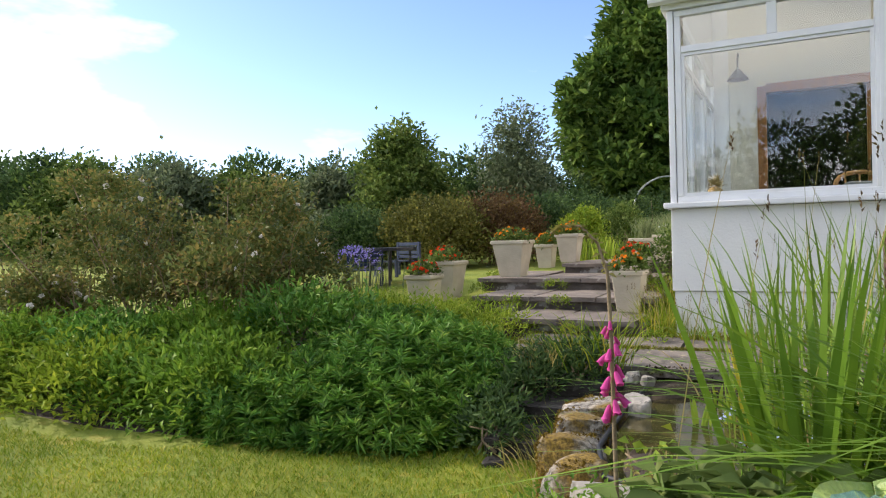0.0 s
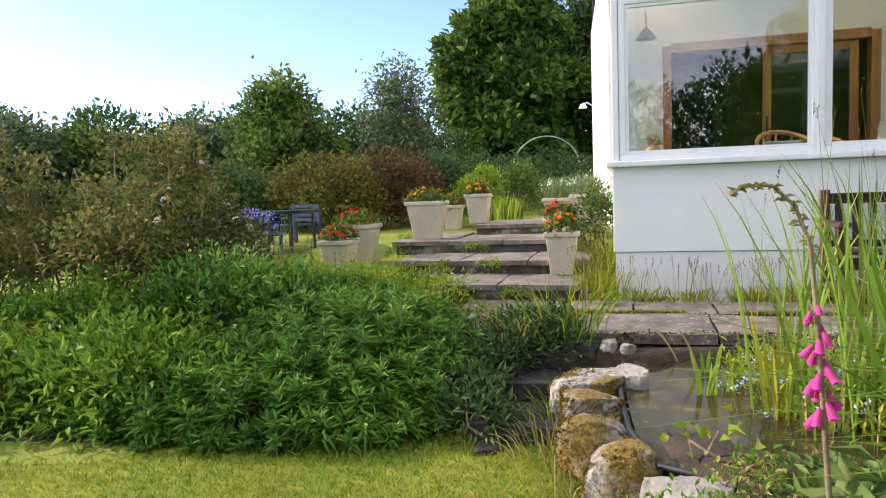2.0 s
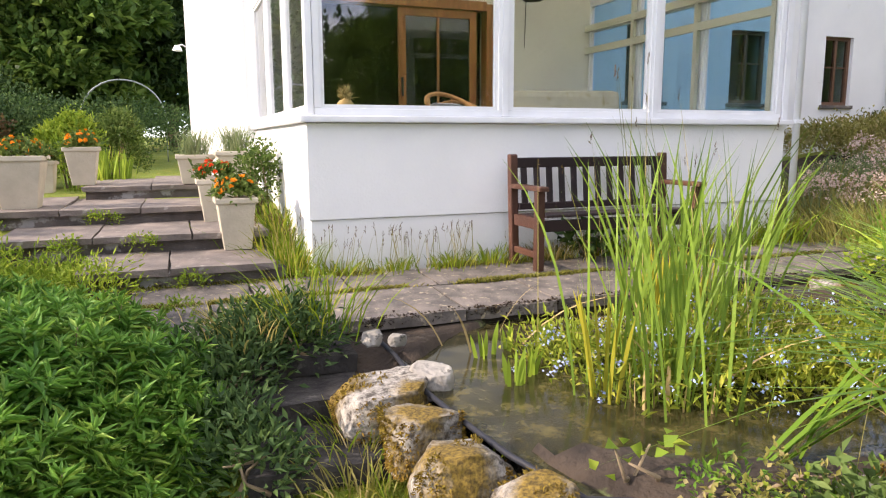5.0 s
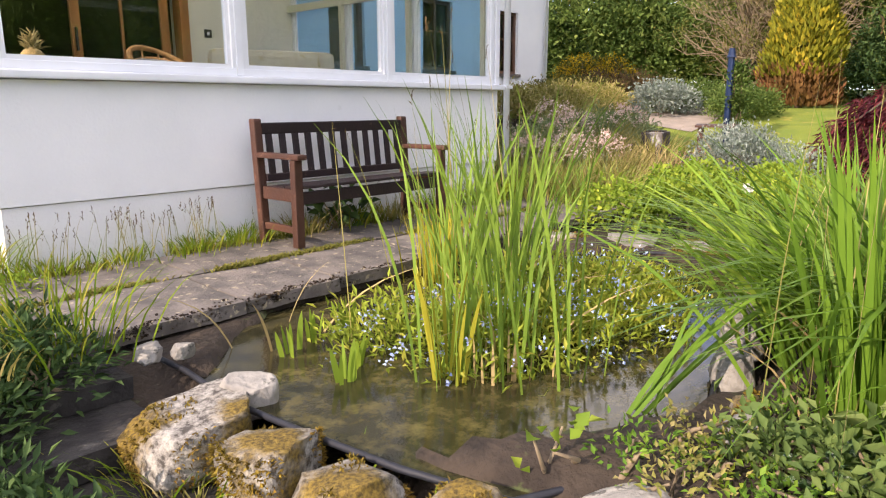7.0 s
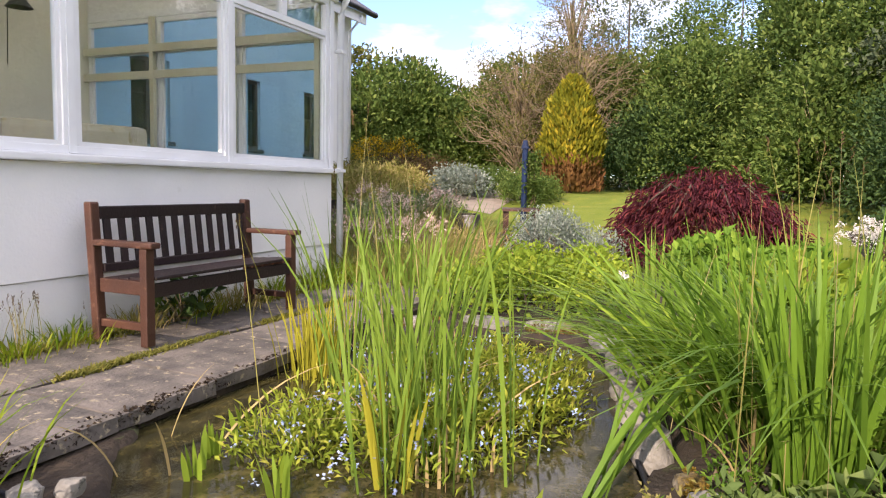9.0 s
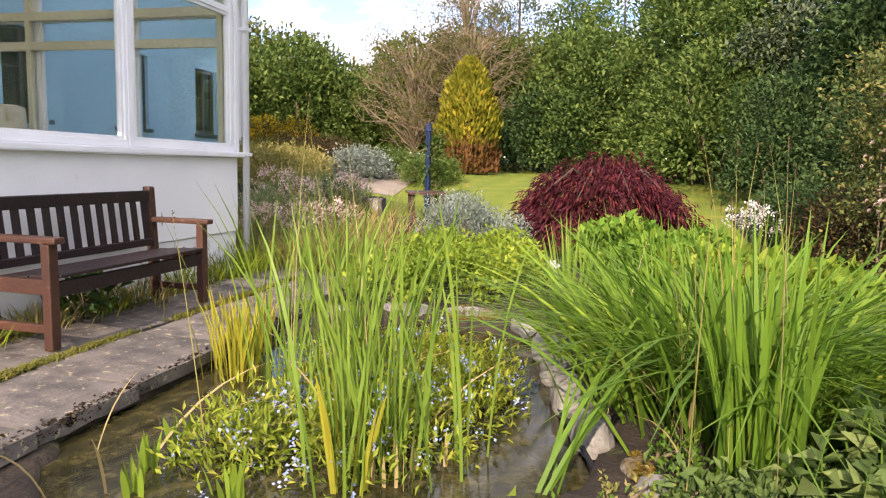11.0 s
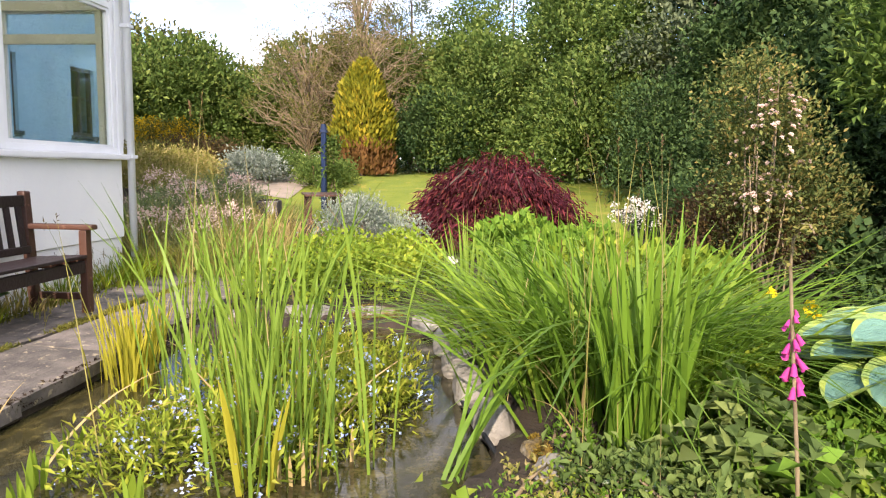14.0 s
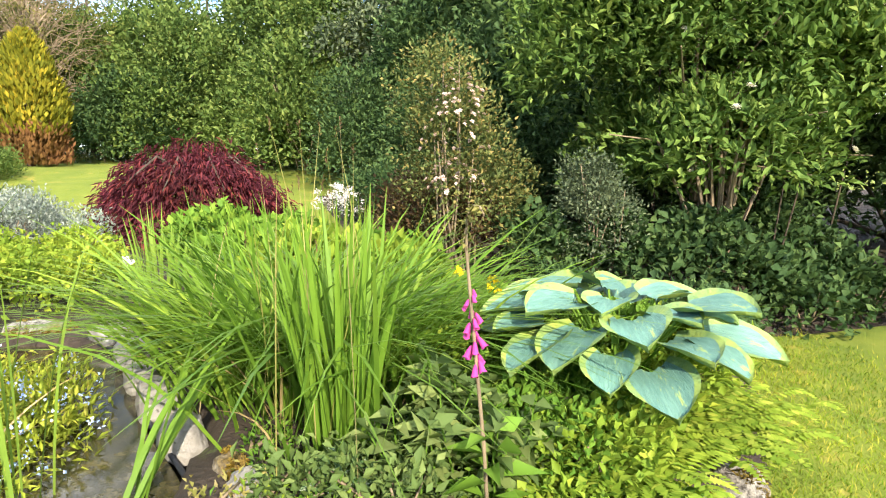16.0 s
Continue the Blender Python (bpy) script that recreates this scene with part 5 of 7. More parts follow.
# bent blade leaning over the water
c = thing("iris_clump", -0.08, 3.23, W, "leaning iris leaves bent over the water", "iris")
v, f = blades(np.column_stack([RNG.normal(0, 0.03, (9, 2)), np.zeros(9)]), 0.72, 0.022, 1.15, 0.25, heading=RNG.normal(-0.55, 0.14, 9))
split_strip(v, f, 9, 5, L_IRIS, c)

# water forget-me-nots
fm = [(0.0, 0.0, 0.03, 0.50, 0.40, 0.22), (0.75, 0.35, 0.03, 0.55, 0.4, 0.24), (0.5, -0.25, 0.03, 0.45, 0.3, 0.20), (1.25, 0.1, 0.03, 0.42, 0.3, 0.21), (0.9, -0.35, 0.03, 0.33, 0.2, 0.22), (-0.2, 0.5, 0.02, 0.38, 0.3, 0.18)]
s = shrub("forget_me_not", 0.15, 4.05, fm, L_FORGET, 8200, 0.06, 0.016, "mat of water forget me nots with pale blue flowers", "water plant", spread=0.05, stems=0, lift=0.8, low=0, shell=(0.2, 1.1), z=W)
blossoms(s, "bloom", fm, 170, 9, 0.019, L_BLUE_FL, shell=(0.95, 1.35), spread=0.02, low=0.3, label="pale blue flower sprays")
for x, y in ((-0.55, 4.75), (-0.35, 4.85), (-0.45, 4.45), (-0.1, 4.9), (-0.6, 4.3)):
    clump("water_plantain", x, y, 6, 0.2, 0.03, 0.25, 0.1, L_LIME, "small upright water plant", "water plant", 0.03, W, group="pond plantains")
shrub("water_lily", -0.72, 3.2, [(0, 0, 0.08, 0.12, 0.10, 0.07)], L_LIME, 16, 0.055, 0.05, "few round light green leaves at the pond edge", "water plant", per=1, stems=3, z=0.33)

# soft lime border beyond the pond
a1 = [(0, 0, 0.18, 0.6, 0.5, 0.28), (0.8, 0.3, 0.22, 0.6, 0.45, 0.30), (-0.3, 0.5, 0.14, 0.45, 0.4, 0.24), (0.4, -0.5, 0.16, 0.5, 0.4, 0.26), (1.3, -0.3, 0.2, 0.4, 0.35, 0.3)]
s = shrub("lady_mantle", 3.5, 4.5, a1, L_LIME, 5200, 0.06, 0.045, "lime green leafy perennials with yellow flower froth", "perennial", spread=0.05)
blossoms(s, "bloom", a1, 420, 9, 0.02, L_LIME, shell=(0.95, 1.2), spread=0.03, low=0.1)
a1 = [(0, 0, 0.3, 0.5, 0.5, 0.42), (0.6, 0.1, 0.3, 0.45, 0.45, 0.36), (0.3, -0.5, 0.2, 0.4, 0.4, 0.3)]
s = shrub("silver_bush", 5.6, 4.9, a1, L_SILVER, 6500, 0.045, 0.02, "silver leaved bushy perennial", "perennial", spread=0.05, lift=0.8)
s = shrub("silver_bush", 11.0, 8.3, [(0, 0, 0.25, 0.7, 0.6, 0.35), (0.8, 0, 0.2, 0.5, 0.5, 0.3)], L_SILVER, 5000, 0.07, 0.04, "silver leaved rounded shrub", "shrub", spread=0.07)
for x, y, lf in ((4.15, 6.55, L_HAY), (4.4, 6.2, L_HAY), (4.75, 6.65, L_HAY), (5.4, 6.3, L_HAY), (4.5, 7.2, L_HAY), (5.9, 7.0, L_HAY), (6.4, 7.6, L_RUSH), (5.2, 7.7, L_RUSH), (4.1, 5.8, L_RUSH), (6.6, 6.3, L_HAY)):
    clump("ornamental_grass", x, y, 170, 0.62, 0.012, 0.5, 0.5, lf, "tussock of mixed green and straw coloured grass", "grass", 0.17, group="grass tussocks")
a1 = [(0, 0, 0.3, 0.6, 0.5, 0.32), (0.8, 0.4, 0.3, 0.6, 0.4, 0.3), (1.6, 0.6, 0.3, 0.6, 0.4, 0.3)]
s = shrub("catmint", 5.3, 7.3, a1, L_LAV, 4500, 0.05, 0.02, "grey green perennial with small pale lilac flowers", "perennial", lift=0.9)
blossoms(s, "bloom", a1, 170, 8, 0.022, L_BLUSH_FL, shell=(0.95, 1.3), low=0)

# rising border up to the drive
for x, y, w, h, lf, nm in ((7.5, 7.6, 1.0, 0.42, L_LAV, "grey green leafy border perennials"), (9.2, 9.2, 1.3, 0.5, L_HAY, "straw coloured border perennials"), (8.0, 9.4, 1.1, 0.5, L_HAY, "grey green border perennials"), (13.0, 8.4, 1.5, 0.55, L_MID, "green leafy border perennials"), (12.5, 10.2, 1.6, 0.8, L_BRONZE, "rust coloured heather border"), (14.8, 10.4, 1.6, 0.7, L_HEDGE, "olive coloured border shrub"), (10.6, 10.2, 1.3, 0.6, L_HEDGE, "olive green border perennials"), (11.8, 6.9, 0.9, 0.5, L_MID, "green leafy border perennials")):
    shrub("border_shrub", x, y, [(0, 0, h * 0.5, w, w * 0.7, h * 0.6), (w * 0.6, 0.1, h * 0.4, w * 0.7, w * 0.6, h * 0.5), (-w * 0.6, 0.0, h * 0.4, w * 0.7, w * 0.5, h * 0.45)], lf, 6000, 0.07, 0.03, nm, group="far border", spread=0.07, lift=0.6)
for x, y in ((17.0, 13.9), (17.2, 12.7), (16.6, 13.2)):
    gb = [(0, 0, 0.75, 0.6, 0.6, 0.6), (0.4, 0.5, 0.6, 0.5, 0.5, 0.5), (-0.2, -0.5, 0.5, 0.45, 0.45, 0.45)]
    s = shrub("gorse_bush", x, y, gb, L_HEDGE, 3000, 0.08, 0.03, "gorse bush covered in orange yellow flowers", group="gorse", spread=0.07)
    v, f = cloud(gb, 260, 7, 0.06, 0.06, 0.045, shell=(0.9, 1.15))
    np_mesh("bloom", v, f, L_GORSE, s)["kind"] = "stuff"

# golden conifer
def conifer():
    z = on_ground(14.9, 7.0)
    t = thing("conifer", 14.9, 6.78, z - 0.05, "golden yellow cone shaped conifer with rusty base", "conifer")
    part("trunk", tube([(0, 0, 0), (0, 0, 1.5), (0, 0, 2.9)], 0.09, 7, 0.02), M_BARK, t)
    n = 9000
    for nm, a, b, m, lf in (("crown", 0.26, 1.0, n, L_GOLD), ("lower_sprays", 0.0, 0.30, 3000, L_RUSTY)):
        u = RNG.uniform(a, b, m) ** (1.1 if a else 1)
        ang = RNG.uniform(0, 2 * math.pi, m)
        lump = 1 + 0.16 * np.sin(ang * 5 + u * 9) * np.cos(u * 23 + ang * 2)
        rr = 0.80 * np.sin(np.pi * np.clip(0.30 + 0.70 * u, 0, 1)) ** 0.62 * lump * RNG.uniform(0.55, 1.03, m)
        pos = np.stack([np.cos(ang) * rr, np.sin(ang) * rr, 0.06 + u * 2.86], 1)
        way = np.stack([np.cos(ang) * 0.5, np.sin(ang) * 0.5, np.ones(m)], 1) + RNG.normal(size=(m, 3)) * 0.25
        v, f = leaves(pos, way, 0.17, 0.07, 0.1, 0.0)
        np_mesh(nm, v, f, lf, t)


conifer()

# weeping red maple
def maple():
    x0, y0 = 6.9, 3.15
    z = on_ground(x0, y0)
    t = thing("red_maple", x0, y0, z - 0.03, "low weeping dome of dark red cut leaf maple", "maple")
    part("trunk", tube([(0, 0, 0), (0.05, 0, 0.4), (0, 0.05, 0.85)], 0.06, 7, 0.03), M_BARK, t)
    part("branching", merge([tube([(0, 0, 0.7), (math.cos(a) * 0.5, math.sin(a) * 0.5, 1.0), (math.cos(a) * 1.0, math.sin(a) * 1.0, 0.6)], 0.025, 5, 0.006) for a in np.arange(0, 6.28, 0.7)]), M_BARK, t)
    n = 13000
    d = sphere_dirs(n)
    d[:, 2] = np.abs(d[:, 2])
    layer = np.floor(RNG.uniform(0, 6, n)) / 6
    rr = (0.80 + 0.2 * layer) * (1 + 0.10 * np.sin(np.arctan2(d[:, 1], d[:, 0]) * 7 + d[:, 2] * 9) + 0.09 * np.sin(np.arctan2(d[:, 1], d[:, 0]) * 3 + d[:, 2] * 5))
    pos = d * np.array([1.18, 1.18, 1.12]) * rr[:, None] + RNG.normal(size=(n, 3)) * 0.05
    pos[:, 2] = np.maximum(pos[:, 2], 0.03)
    way = d * np.array([0.9, 0.9, 0.1]) - np.array([0, 0, 0.55]) + RNG.normal(size=(n, 3)) * 0.4
    v, f = leaves(pos, way, 0.12, 0.022, 0.1, 0.25)
    np_mesh("crown", v, f, L_MAPLE, t)


maple()

# tall hedge and trees east
for x, y, top, cr, leaf, n, lab in ((20.0, 17.0, 3.4, 2.2, L_DARK, 9000, "dark green tree in the eastern hedge"), (22.5, 14.5, 3.3, 2.3, L_MID, 8000, "green tree in the eastern hedge"), (24.0, 12.0, 3.6, 2.4, L_MID, 8000, "olive green tree in the eastern hedge"), (24.0, 9.2, 5.2, 2.3, L_HEDGE, 7000, "brownish open tree in the eastern hedge"), (21.5, 8.0, 4.0, 2.0, L_HEDGE, 7000, "brownish open bush in the eastern hedge"),
                                     (25.0, 7.0, 9.5, 2.4, L_GREY, 7000, "tall open pine with grey green crown"), (22.0, 4.4, 6.0, 2.4, L_MID, 9000, "green tree in the eastern hedge"), (26.0, 3.0, 8.5, 3.0, L_MID, 8000, "tall bright green tree in the eastern hedge"), (17.5, 3.4, 3.8, 1.9, L_MID, 9000, "green tree in the eastern hedge"),
                                     (16.0, 1.4, 5.4, 2.2, L_MID, 11000, "green tree in the eastern hedge"), (13.6, 0.4, 4.2, 1.9, L_MID, 11000, "green tree in the eastern hedge"), (12.6, -1.2, 5.6, 2.3, L_GREY, 12000, "green willow in the eastern hedge"), (10.4, -0.9, 3.4, 1.5, L_DARK, 10000, "dark green bush in the eastern hedge"), (9.6, -2.6, 5.8, 2.2, L_DARK, 14000, "dark green tree in the eastern hedge"),
                                     (7.6, -1.9, 3.6, 1.6, L_DARK, 14000, "dark green bush in the eastern hedge"), (7.4, -4.0, 6.0, 2.3, L_MID, 12000, "green tree in the eastern hedge"), (5.6, -4.2, 5.0, 2.0, L_DARK, 14000, "dark green tree in the eastern hedge"), (4.6, -6.2, 5.5, 2.3, L_DARK, 9000, "dark green tree in the eastern hedge")):
    tree(x, y, top, cr, leaf, 0.105, n, lab, group="eastern hedge", low=0.0, gaps=0.3, spread=0.16, lumps=22)

# elder with flat cream flower heads
eb = [(0.0, 0.0, 2.6, 1.3, 1.3, 1.1), (-0.9, -0.6, 2.0, 1.0, 1.0, 0.9), (0.7, 0.9, 2.4, 1.1, 1.0, 1.1), (-0.3, 0.4, 3.6, 1.2, 1.2, 0.9), (0.3, -1.2, 2.4, 1.2, 1.2, 1.2), (-0.6, 0.3, 1.3, 0.9, 0.9, 0.6), (-1.0, -1.8, 2.6, 1.1, 1.1, 1.2), (0.6, 0.3, 1.2, 0.9, 0.9, 0.7)]
s = shrub("elder_tree", 3.3, -2.0, eb, L_ELDER, 50000, 0.12, 0.05, "tall elder with flat cream flower heads", "elder", spread=0.07, stems=14, per=7, shell=(0.5, 1.1), stem_mat=M_BARK)
bloom_heads(s, "flower_head", eb, 80, 44, 0.06, L_CREAM_FL, shell=(1.05, 1.14), low=-0.3, flat=1.5, wide=0.07, label="flat cream elder flower head")
part("trunk", merge([tube([(0.1 * k, 0.06 * (k % 3), 0), (0.14 * k - 0.2, 0.1 * (k % 3), 1.0), (0.3 * k - 0.6, 0.3 * (k % 3) - 0.3, 2.4)], 0.05, 6, 0.025) for k in range(5)]), M_TWIG, s, "pale bare stems")
bb = [(0, 0, 1.1, 0.6, 0.5, 0.75), (0.2, -0.3, 0.7, 0.7, 0.6, 0.6), (-0.1, 0.2, 1.75, 0.4, 0.4, 0.5)]
s = shrub("blush_rose", 3.6, 0.75, bb, L_ROSE, 9000, 0.05, 0.028, "climbing rose with fading blush flower trusses", "rose bush", spread=0.06, stems=14, shell=(0.5, 1.15))
bloom_heads(s, "flower_truss", [(-0.35, 0.1, 1.4, 0.3, 0.3, 0.6), (-0.3, 0.1, 0.95, 0.3, 0.25, 0.25)], 130, 12, 0.03, L_BLUSH_FL, shell=(0.7, 1.1), label="faded blush rose truss")
s = shrub("variegated_shrub", 2.9, -0.45, [(0, 0, 0.55, 0.38, 0.35, 0.5), (0.1, 0.1, 0.9, 0.3, 0.3, 0.35)], L_GREY, 5000, 0.04, 0.022, "small grey green variegated shrub under the elder", spread=0.04)
shrub("garden_shrub", 4.4, 0.6, [(0, 0, 0.5, 0.8, 0.7, 0.5), (0.8, 0, 0.5, 0.8, 0.6, 0.5)], L_BRONZE, 7000, 0.06, 0.035, "purplish dark shrub under the hedge", spread=0.06)
shrub("garden_shrub", 6.0, 0.2, [(0, 0, 0.4, 1.0, 0.8, 0.5), (1.3, 0.3, 0.4, 0.9, 0.7, 0.5)], L_DARK, 9000, 0.07, 0.04, "dark green shrub under the hedge", spread=0.06)
# strap leaves and broad leaves between the pond and the maple
for x, y, h in ((2.6, 2.2, 0.55), (3.3, 2.6, 0.5), (4.0, 2.3, 0.5), (3.1, 1.6, 0.45), (4.8, 2.9, 0.5), (2.0, 1.7, 0.5)):
    shrub("leafy_perennial", x, y, [(0, 0, h * 0.55, 0.42, 0.4, h * 0.6), (0.3, 0.2, h * 0.5, 0.35, 0.3, h * 0.5)], L_GROUND if x > 3 else L_LIME, 1500, 0.11, 0.075, "broad leaved green perennials in the border", "perennial", group="middle border", spread=0.05, per=4)
s = clump("white_spire", 5.2, 1.6, 60, 0.75, 0.02, 0.1, 0.05, L_RUSH, "clump of white flower spires", "perennial", 0.25)
v, f = cloud([(0, 0, 0.62, 0.35, 0.3, 0.22)], 60, 10, 0.02, 0.03, 0.02, shell=(0.2, 1.0))
np_mesh("bloom", v, f, L_WHITE_FL, s)["kind"] = "stuff"

# hosta: big blue-green leaves with yellow margins
def hosta_leaf(length, width):
    me = bpy.data.meshes.new("leaf")
    bm = bmesh.new()
    nu, nv = 10, 10
    grid = []
    for i in range(nu + 1):
        u = i / nu
        half = width * 0.5 * (math.sin(math.pi * min(1, 0.12 + 0.88 * u) ** 0.85)) ** 0.75 + 0.002
        row = []
        for j in range(nv + 1):
            w = j / nv * 2 - 1
            zz = 0.10 * length * math.sin(u * 2.2) - 0.13 * length * u * u + 0.18 * width * w * w * (1 - 0.4 * u) + 0.006 * math.sin(j * 3.1 + i) - (0.06 * length * (1 - u) ** 6 * (abs(w) > 0.4))
            back = -0.16 * length * (1 - u) ** 3 * abs(w)
            row.append(bm.verts.new((w * half, u * length + back, zz)))
        grid.append(row)
    for i in range(nu):
        for j in range(nv):
            f = bm.faces.new((grid[i][j], grid[i][j + 1], grid[i + 1][j + 1], grid[i + 1][j]))
            f.material_index = 1 if j in (0, nv - 1) or i == nu - 1 else 0
            f.smooth = True
    bm.to_mesh(me)
    bm.free()
    return me


M_HOSTA = mat("hosta_blue_green", (0.15, 0.30, 0.23), (0.10, 0.22, 0.18), 16, 0.45, bump=0.5, fine=60, stretch=(6, 1, 1), vary=0.15, spots=(0.32, 0.42, 0.14), spot_scale=9, spot_cut=0.58)
M_HOSTA_EDGE = mat("hosta_yellow_margin", (0.31, 0.39, 0.08), (0.16, 0.27, 0.10), 14, 0.45, bump=0.4, fine=60, vary=0.15)
hosta = thing("hosta", 0.14, 1.12, 0.36, "hosta with large blue green leaves and yellow margins", "hosta")
hl = [hosta_leaf(0.30, 0.29), hosta_leaf(0.25, 0.24), hosta_leaf(0.33, 0.31)]
for me in hl:
    me.materials.append(M_HOSTA)
    me.materials.append(M_HOSTA_EDGE)
R3 = random.Random(11)
for k in range(31):
    a = k * 2.399
    r0 = 0.10 + 0.40 * math.sqrt(k / 34)
    hgt = 0.58 - 0.24 * (k / 34) + R3.uniform(-0.05, 0.05)
    lf = link(new("leaf", hl[k % 3]), hosta)
    px, py = math.cos(a) * r0, math.sin(a) * r0
    lf.matrix_basis = pose(px, py, hgt, R3.uniform(-16, 8) - 12 * k / 34, R3.uniform(-15, 15), math.degrees(a) - 90)
    part("stalk", tube([(px * 0.15, py * 0.15, 0), (px * 0.6, py * 0.6, hgt * 0.7), (px, py, hgt)], 0.007, 5), L_GROUND, hosta)

# fern mats at the bed's front
def fern(x, y, z, n, length, label):
    t = thing("fern", x, y, z, label, "fern", "bed front ferns")
    out = []
    for k in range(n):
        a = RNG.uniform(0, 2 * math.pi)
        ln = length * RNG.uniform(0.7, 1.15)
        b = np.array([RNG.normal(0, 0.13), RNG.normal(0, 0.13), 0])
        u = np.linspace(0.1, 1, 14)
        o = np.array([math.cos(a), math.sin(a), 0])
        sd = np.array([-math.sin(a), math.cos(a), 0])
        sp = b + o * (u * ln * 0.85)[:, None] + np.array([0, 0, 1]) * (ln * (1.1 * u - 0.95 * u ** 2.0))[:, None]
        wl_ = (0.058 * np.sin(np.pi * np.clip(u, 0.05, 0.98)) ** 0.6)[:, None]
        for s_ in (-1, 1):
            n_ = len(u)
            way = sd * s_ + o * 0.35 - np.array([0, 0, 0.15])
            tip = sp + way * wl_
            mid = sp + way * wl_ * 0.5 + o * 0.017
            mid2 = sp + way * wl_ * 0.5 - o * 0.013
            v = np.stack([sp, mid, tip, mid2], 1).reshape(-1, 3)
            i = np.arange(n_)[:, None] * 4
            out.append((v, np.concatenate([i + [[0, 1, 2]], i + [[0, 2, 3]]], 1).reshape(-1, 3)))
    v, f = join_np(out)
    np_mesh("fronds", v, f, L_FERN, t)


for x, y in ((-0.36, 1.2), (-0.30, 0.95), (-0.16, 0.75), (-0.12, 1.05), (0.0, 0.58), (0.15, 0.42), (0.08, 0.8), (-0.46, 1.42), (0.28, 0.62), (0.22, 0.8), (0.36, 0.42), (-0.02, 0.9)):
    fern(x, y, 0.30, 26, 0.30, "bright yellow green fern at the edge of the bed")
for x, y in ((-0.32, 1.6), (-0.1, 1.75), (-0.45, 1.35), (0.2, 1.75), (-0.3, 1.95), (0.0, 1.45)):
    shrub("epimedium", x, y, [(0, 0, 0.12, 0.2, 0.2, 0.16)], L_GROUND, 560, 0.05, 0.028, "low glossy green ground cover leaves", "ground cover", group="bed ground cover", spread=0.03, stems=4, per=4)
for x, y in ((-0.25, 2.35), (-0.4, 2.5), (-0.15, 2.15), (-0.55, 2.35), (-0.35, 2.68)):
    shrub("leafy_weed", x, y, [(0, 0, 0.10, 0.17, 0.16, 0.13)], L_COMFREY, 260, 0.055, 0.026, "soft green leafy plants by the pond stones", "ground cover", group="pond side leaves", spread=0.04, stems=5, per=4, z=0.3)

# foxglove
fx = thing("foxglove", -0.57, 2.05, on_ground(-0.57, 2.05), "tall foxglove stem with drooping tip and pink bells", "foxglove")
FOOT = 0.35 - on_ground(-0.57, 2.05)
STALK = [(0, 0, 0)] + [(x, y, z + FOOT) for x, y, z in ((0.0, 0.03, 0.25), (-0.01, 0.06, 0.5), (-0.02, 0.09, 0.75), (-0.03, 0.11, 0.92), (-0.06, 0.12, 1.01), (-0.11, 0.12, 1.06), (-0.17, 0.12, 1.06), (-0.20, 0.12, 1.04))]
spike = part("stem", tube(STALK, 0.0075, 7, 0.003), M_TWIG, fx, smooth=True)


def bell(ln, r):
    """A flower bell with a flared, lobed mouth, hanging down its own z."""
    bm = bmesh.new()
    rings = []
    for u, q in ((0, 0.22), (0.12, 0.5), (0.4, 0.78), (0.75, 0.95), (0.92, 1.0), (1.0, 1.22)):
        rings.append([bm.verts.new((math.cos(a) * r * q, math.sin(a) * r * q, -ln * (u + (0.07 * math.cos(a * 3) if u == 1.0 else 0)))) for a in (2 * math.pi * j / 10 for j in range(10))])
    for a, b in zip(rings, rings[1:]):
        for j in range(10):
            bm.faces.new((a[j], a[(j + 1) % 10], b[(j + 1) % 10], b[j])).smooth = True
    bm.faces.new(rings[0])
    me = bpy.data.meshes.new("bell")
    bm.to_mesh(me)
    bm.free()
    me.materials.append(L_PINK_FL)
    return me


bells = [bell(0.042, 0.011), bell(0.037, 0.0095), bell(0.026, 0.007)]
zs_ = [p[2] for p in STALK]
for k in range(17):
    h_ = FOOT + 0.54 + 0.0155 * k
    b = link(new("bell", bells[0 if k < 9 else 1 if k < 13 else 2]), spike)
    a = 2.6 + k * 2.4 * 0.55
    sx_, sy_ = float(np.interp(h_, zs_, [p[0] for p in STALK])), float(np.interp(h_, zs_, [p[1] for p in STALK]))
    b.matrix_basis = pose(sx_ + 0.012 * math.cos(a), sy_ + 0.012 * math.sin(a), h_, 0, -28 + 10 * math.sin(k * 1.7), math.degrees(a))
for k in range(26):
    u_ = k / 25
    h_ = 0.87 + 0.2 * u_
    i_ = min(4 + int(u_ * 3.99), 7)
    w_ = u_ * 4 % 1
    p_ = [STALK[i_][c] * (1 - w_) + STALK[i_ + 1][c] * w_ for c in range(3)]
    v, f = leaves(np.array([p_, p_]), np.array([[math.cos(k * 2.4), math.sin(k * 2.4), -0.3], [-math.cos(k * 2.4), math.sin(k * 2.4), 0.2]]), 0.026, 0.014)
    np_mesh("calyx", v, f, L_HAY, spike)
for k in range(16):
    a = k * 2.4
    v, f = leaves(np.array([[0.02 * math.cos(a), 0.02 * math.sin(a), FOOT + 0.02 * k]]), np.array([[math.cos(a), math.sin(a), 0.45]]), 0.20 - 0.006 * k, 0.075, 0.12, 0.35)
    np_mesh("leaf", v, f, L_GROUND, fx)

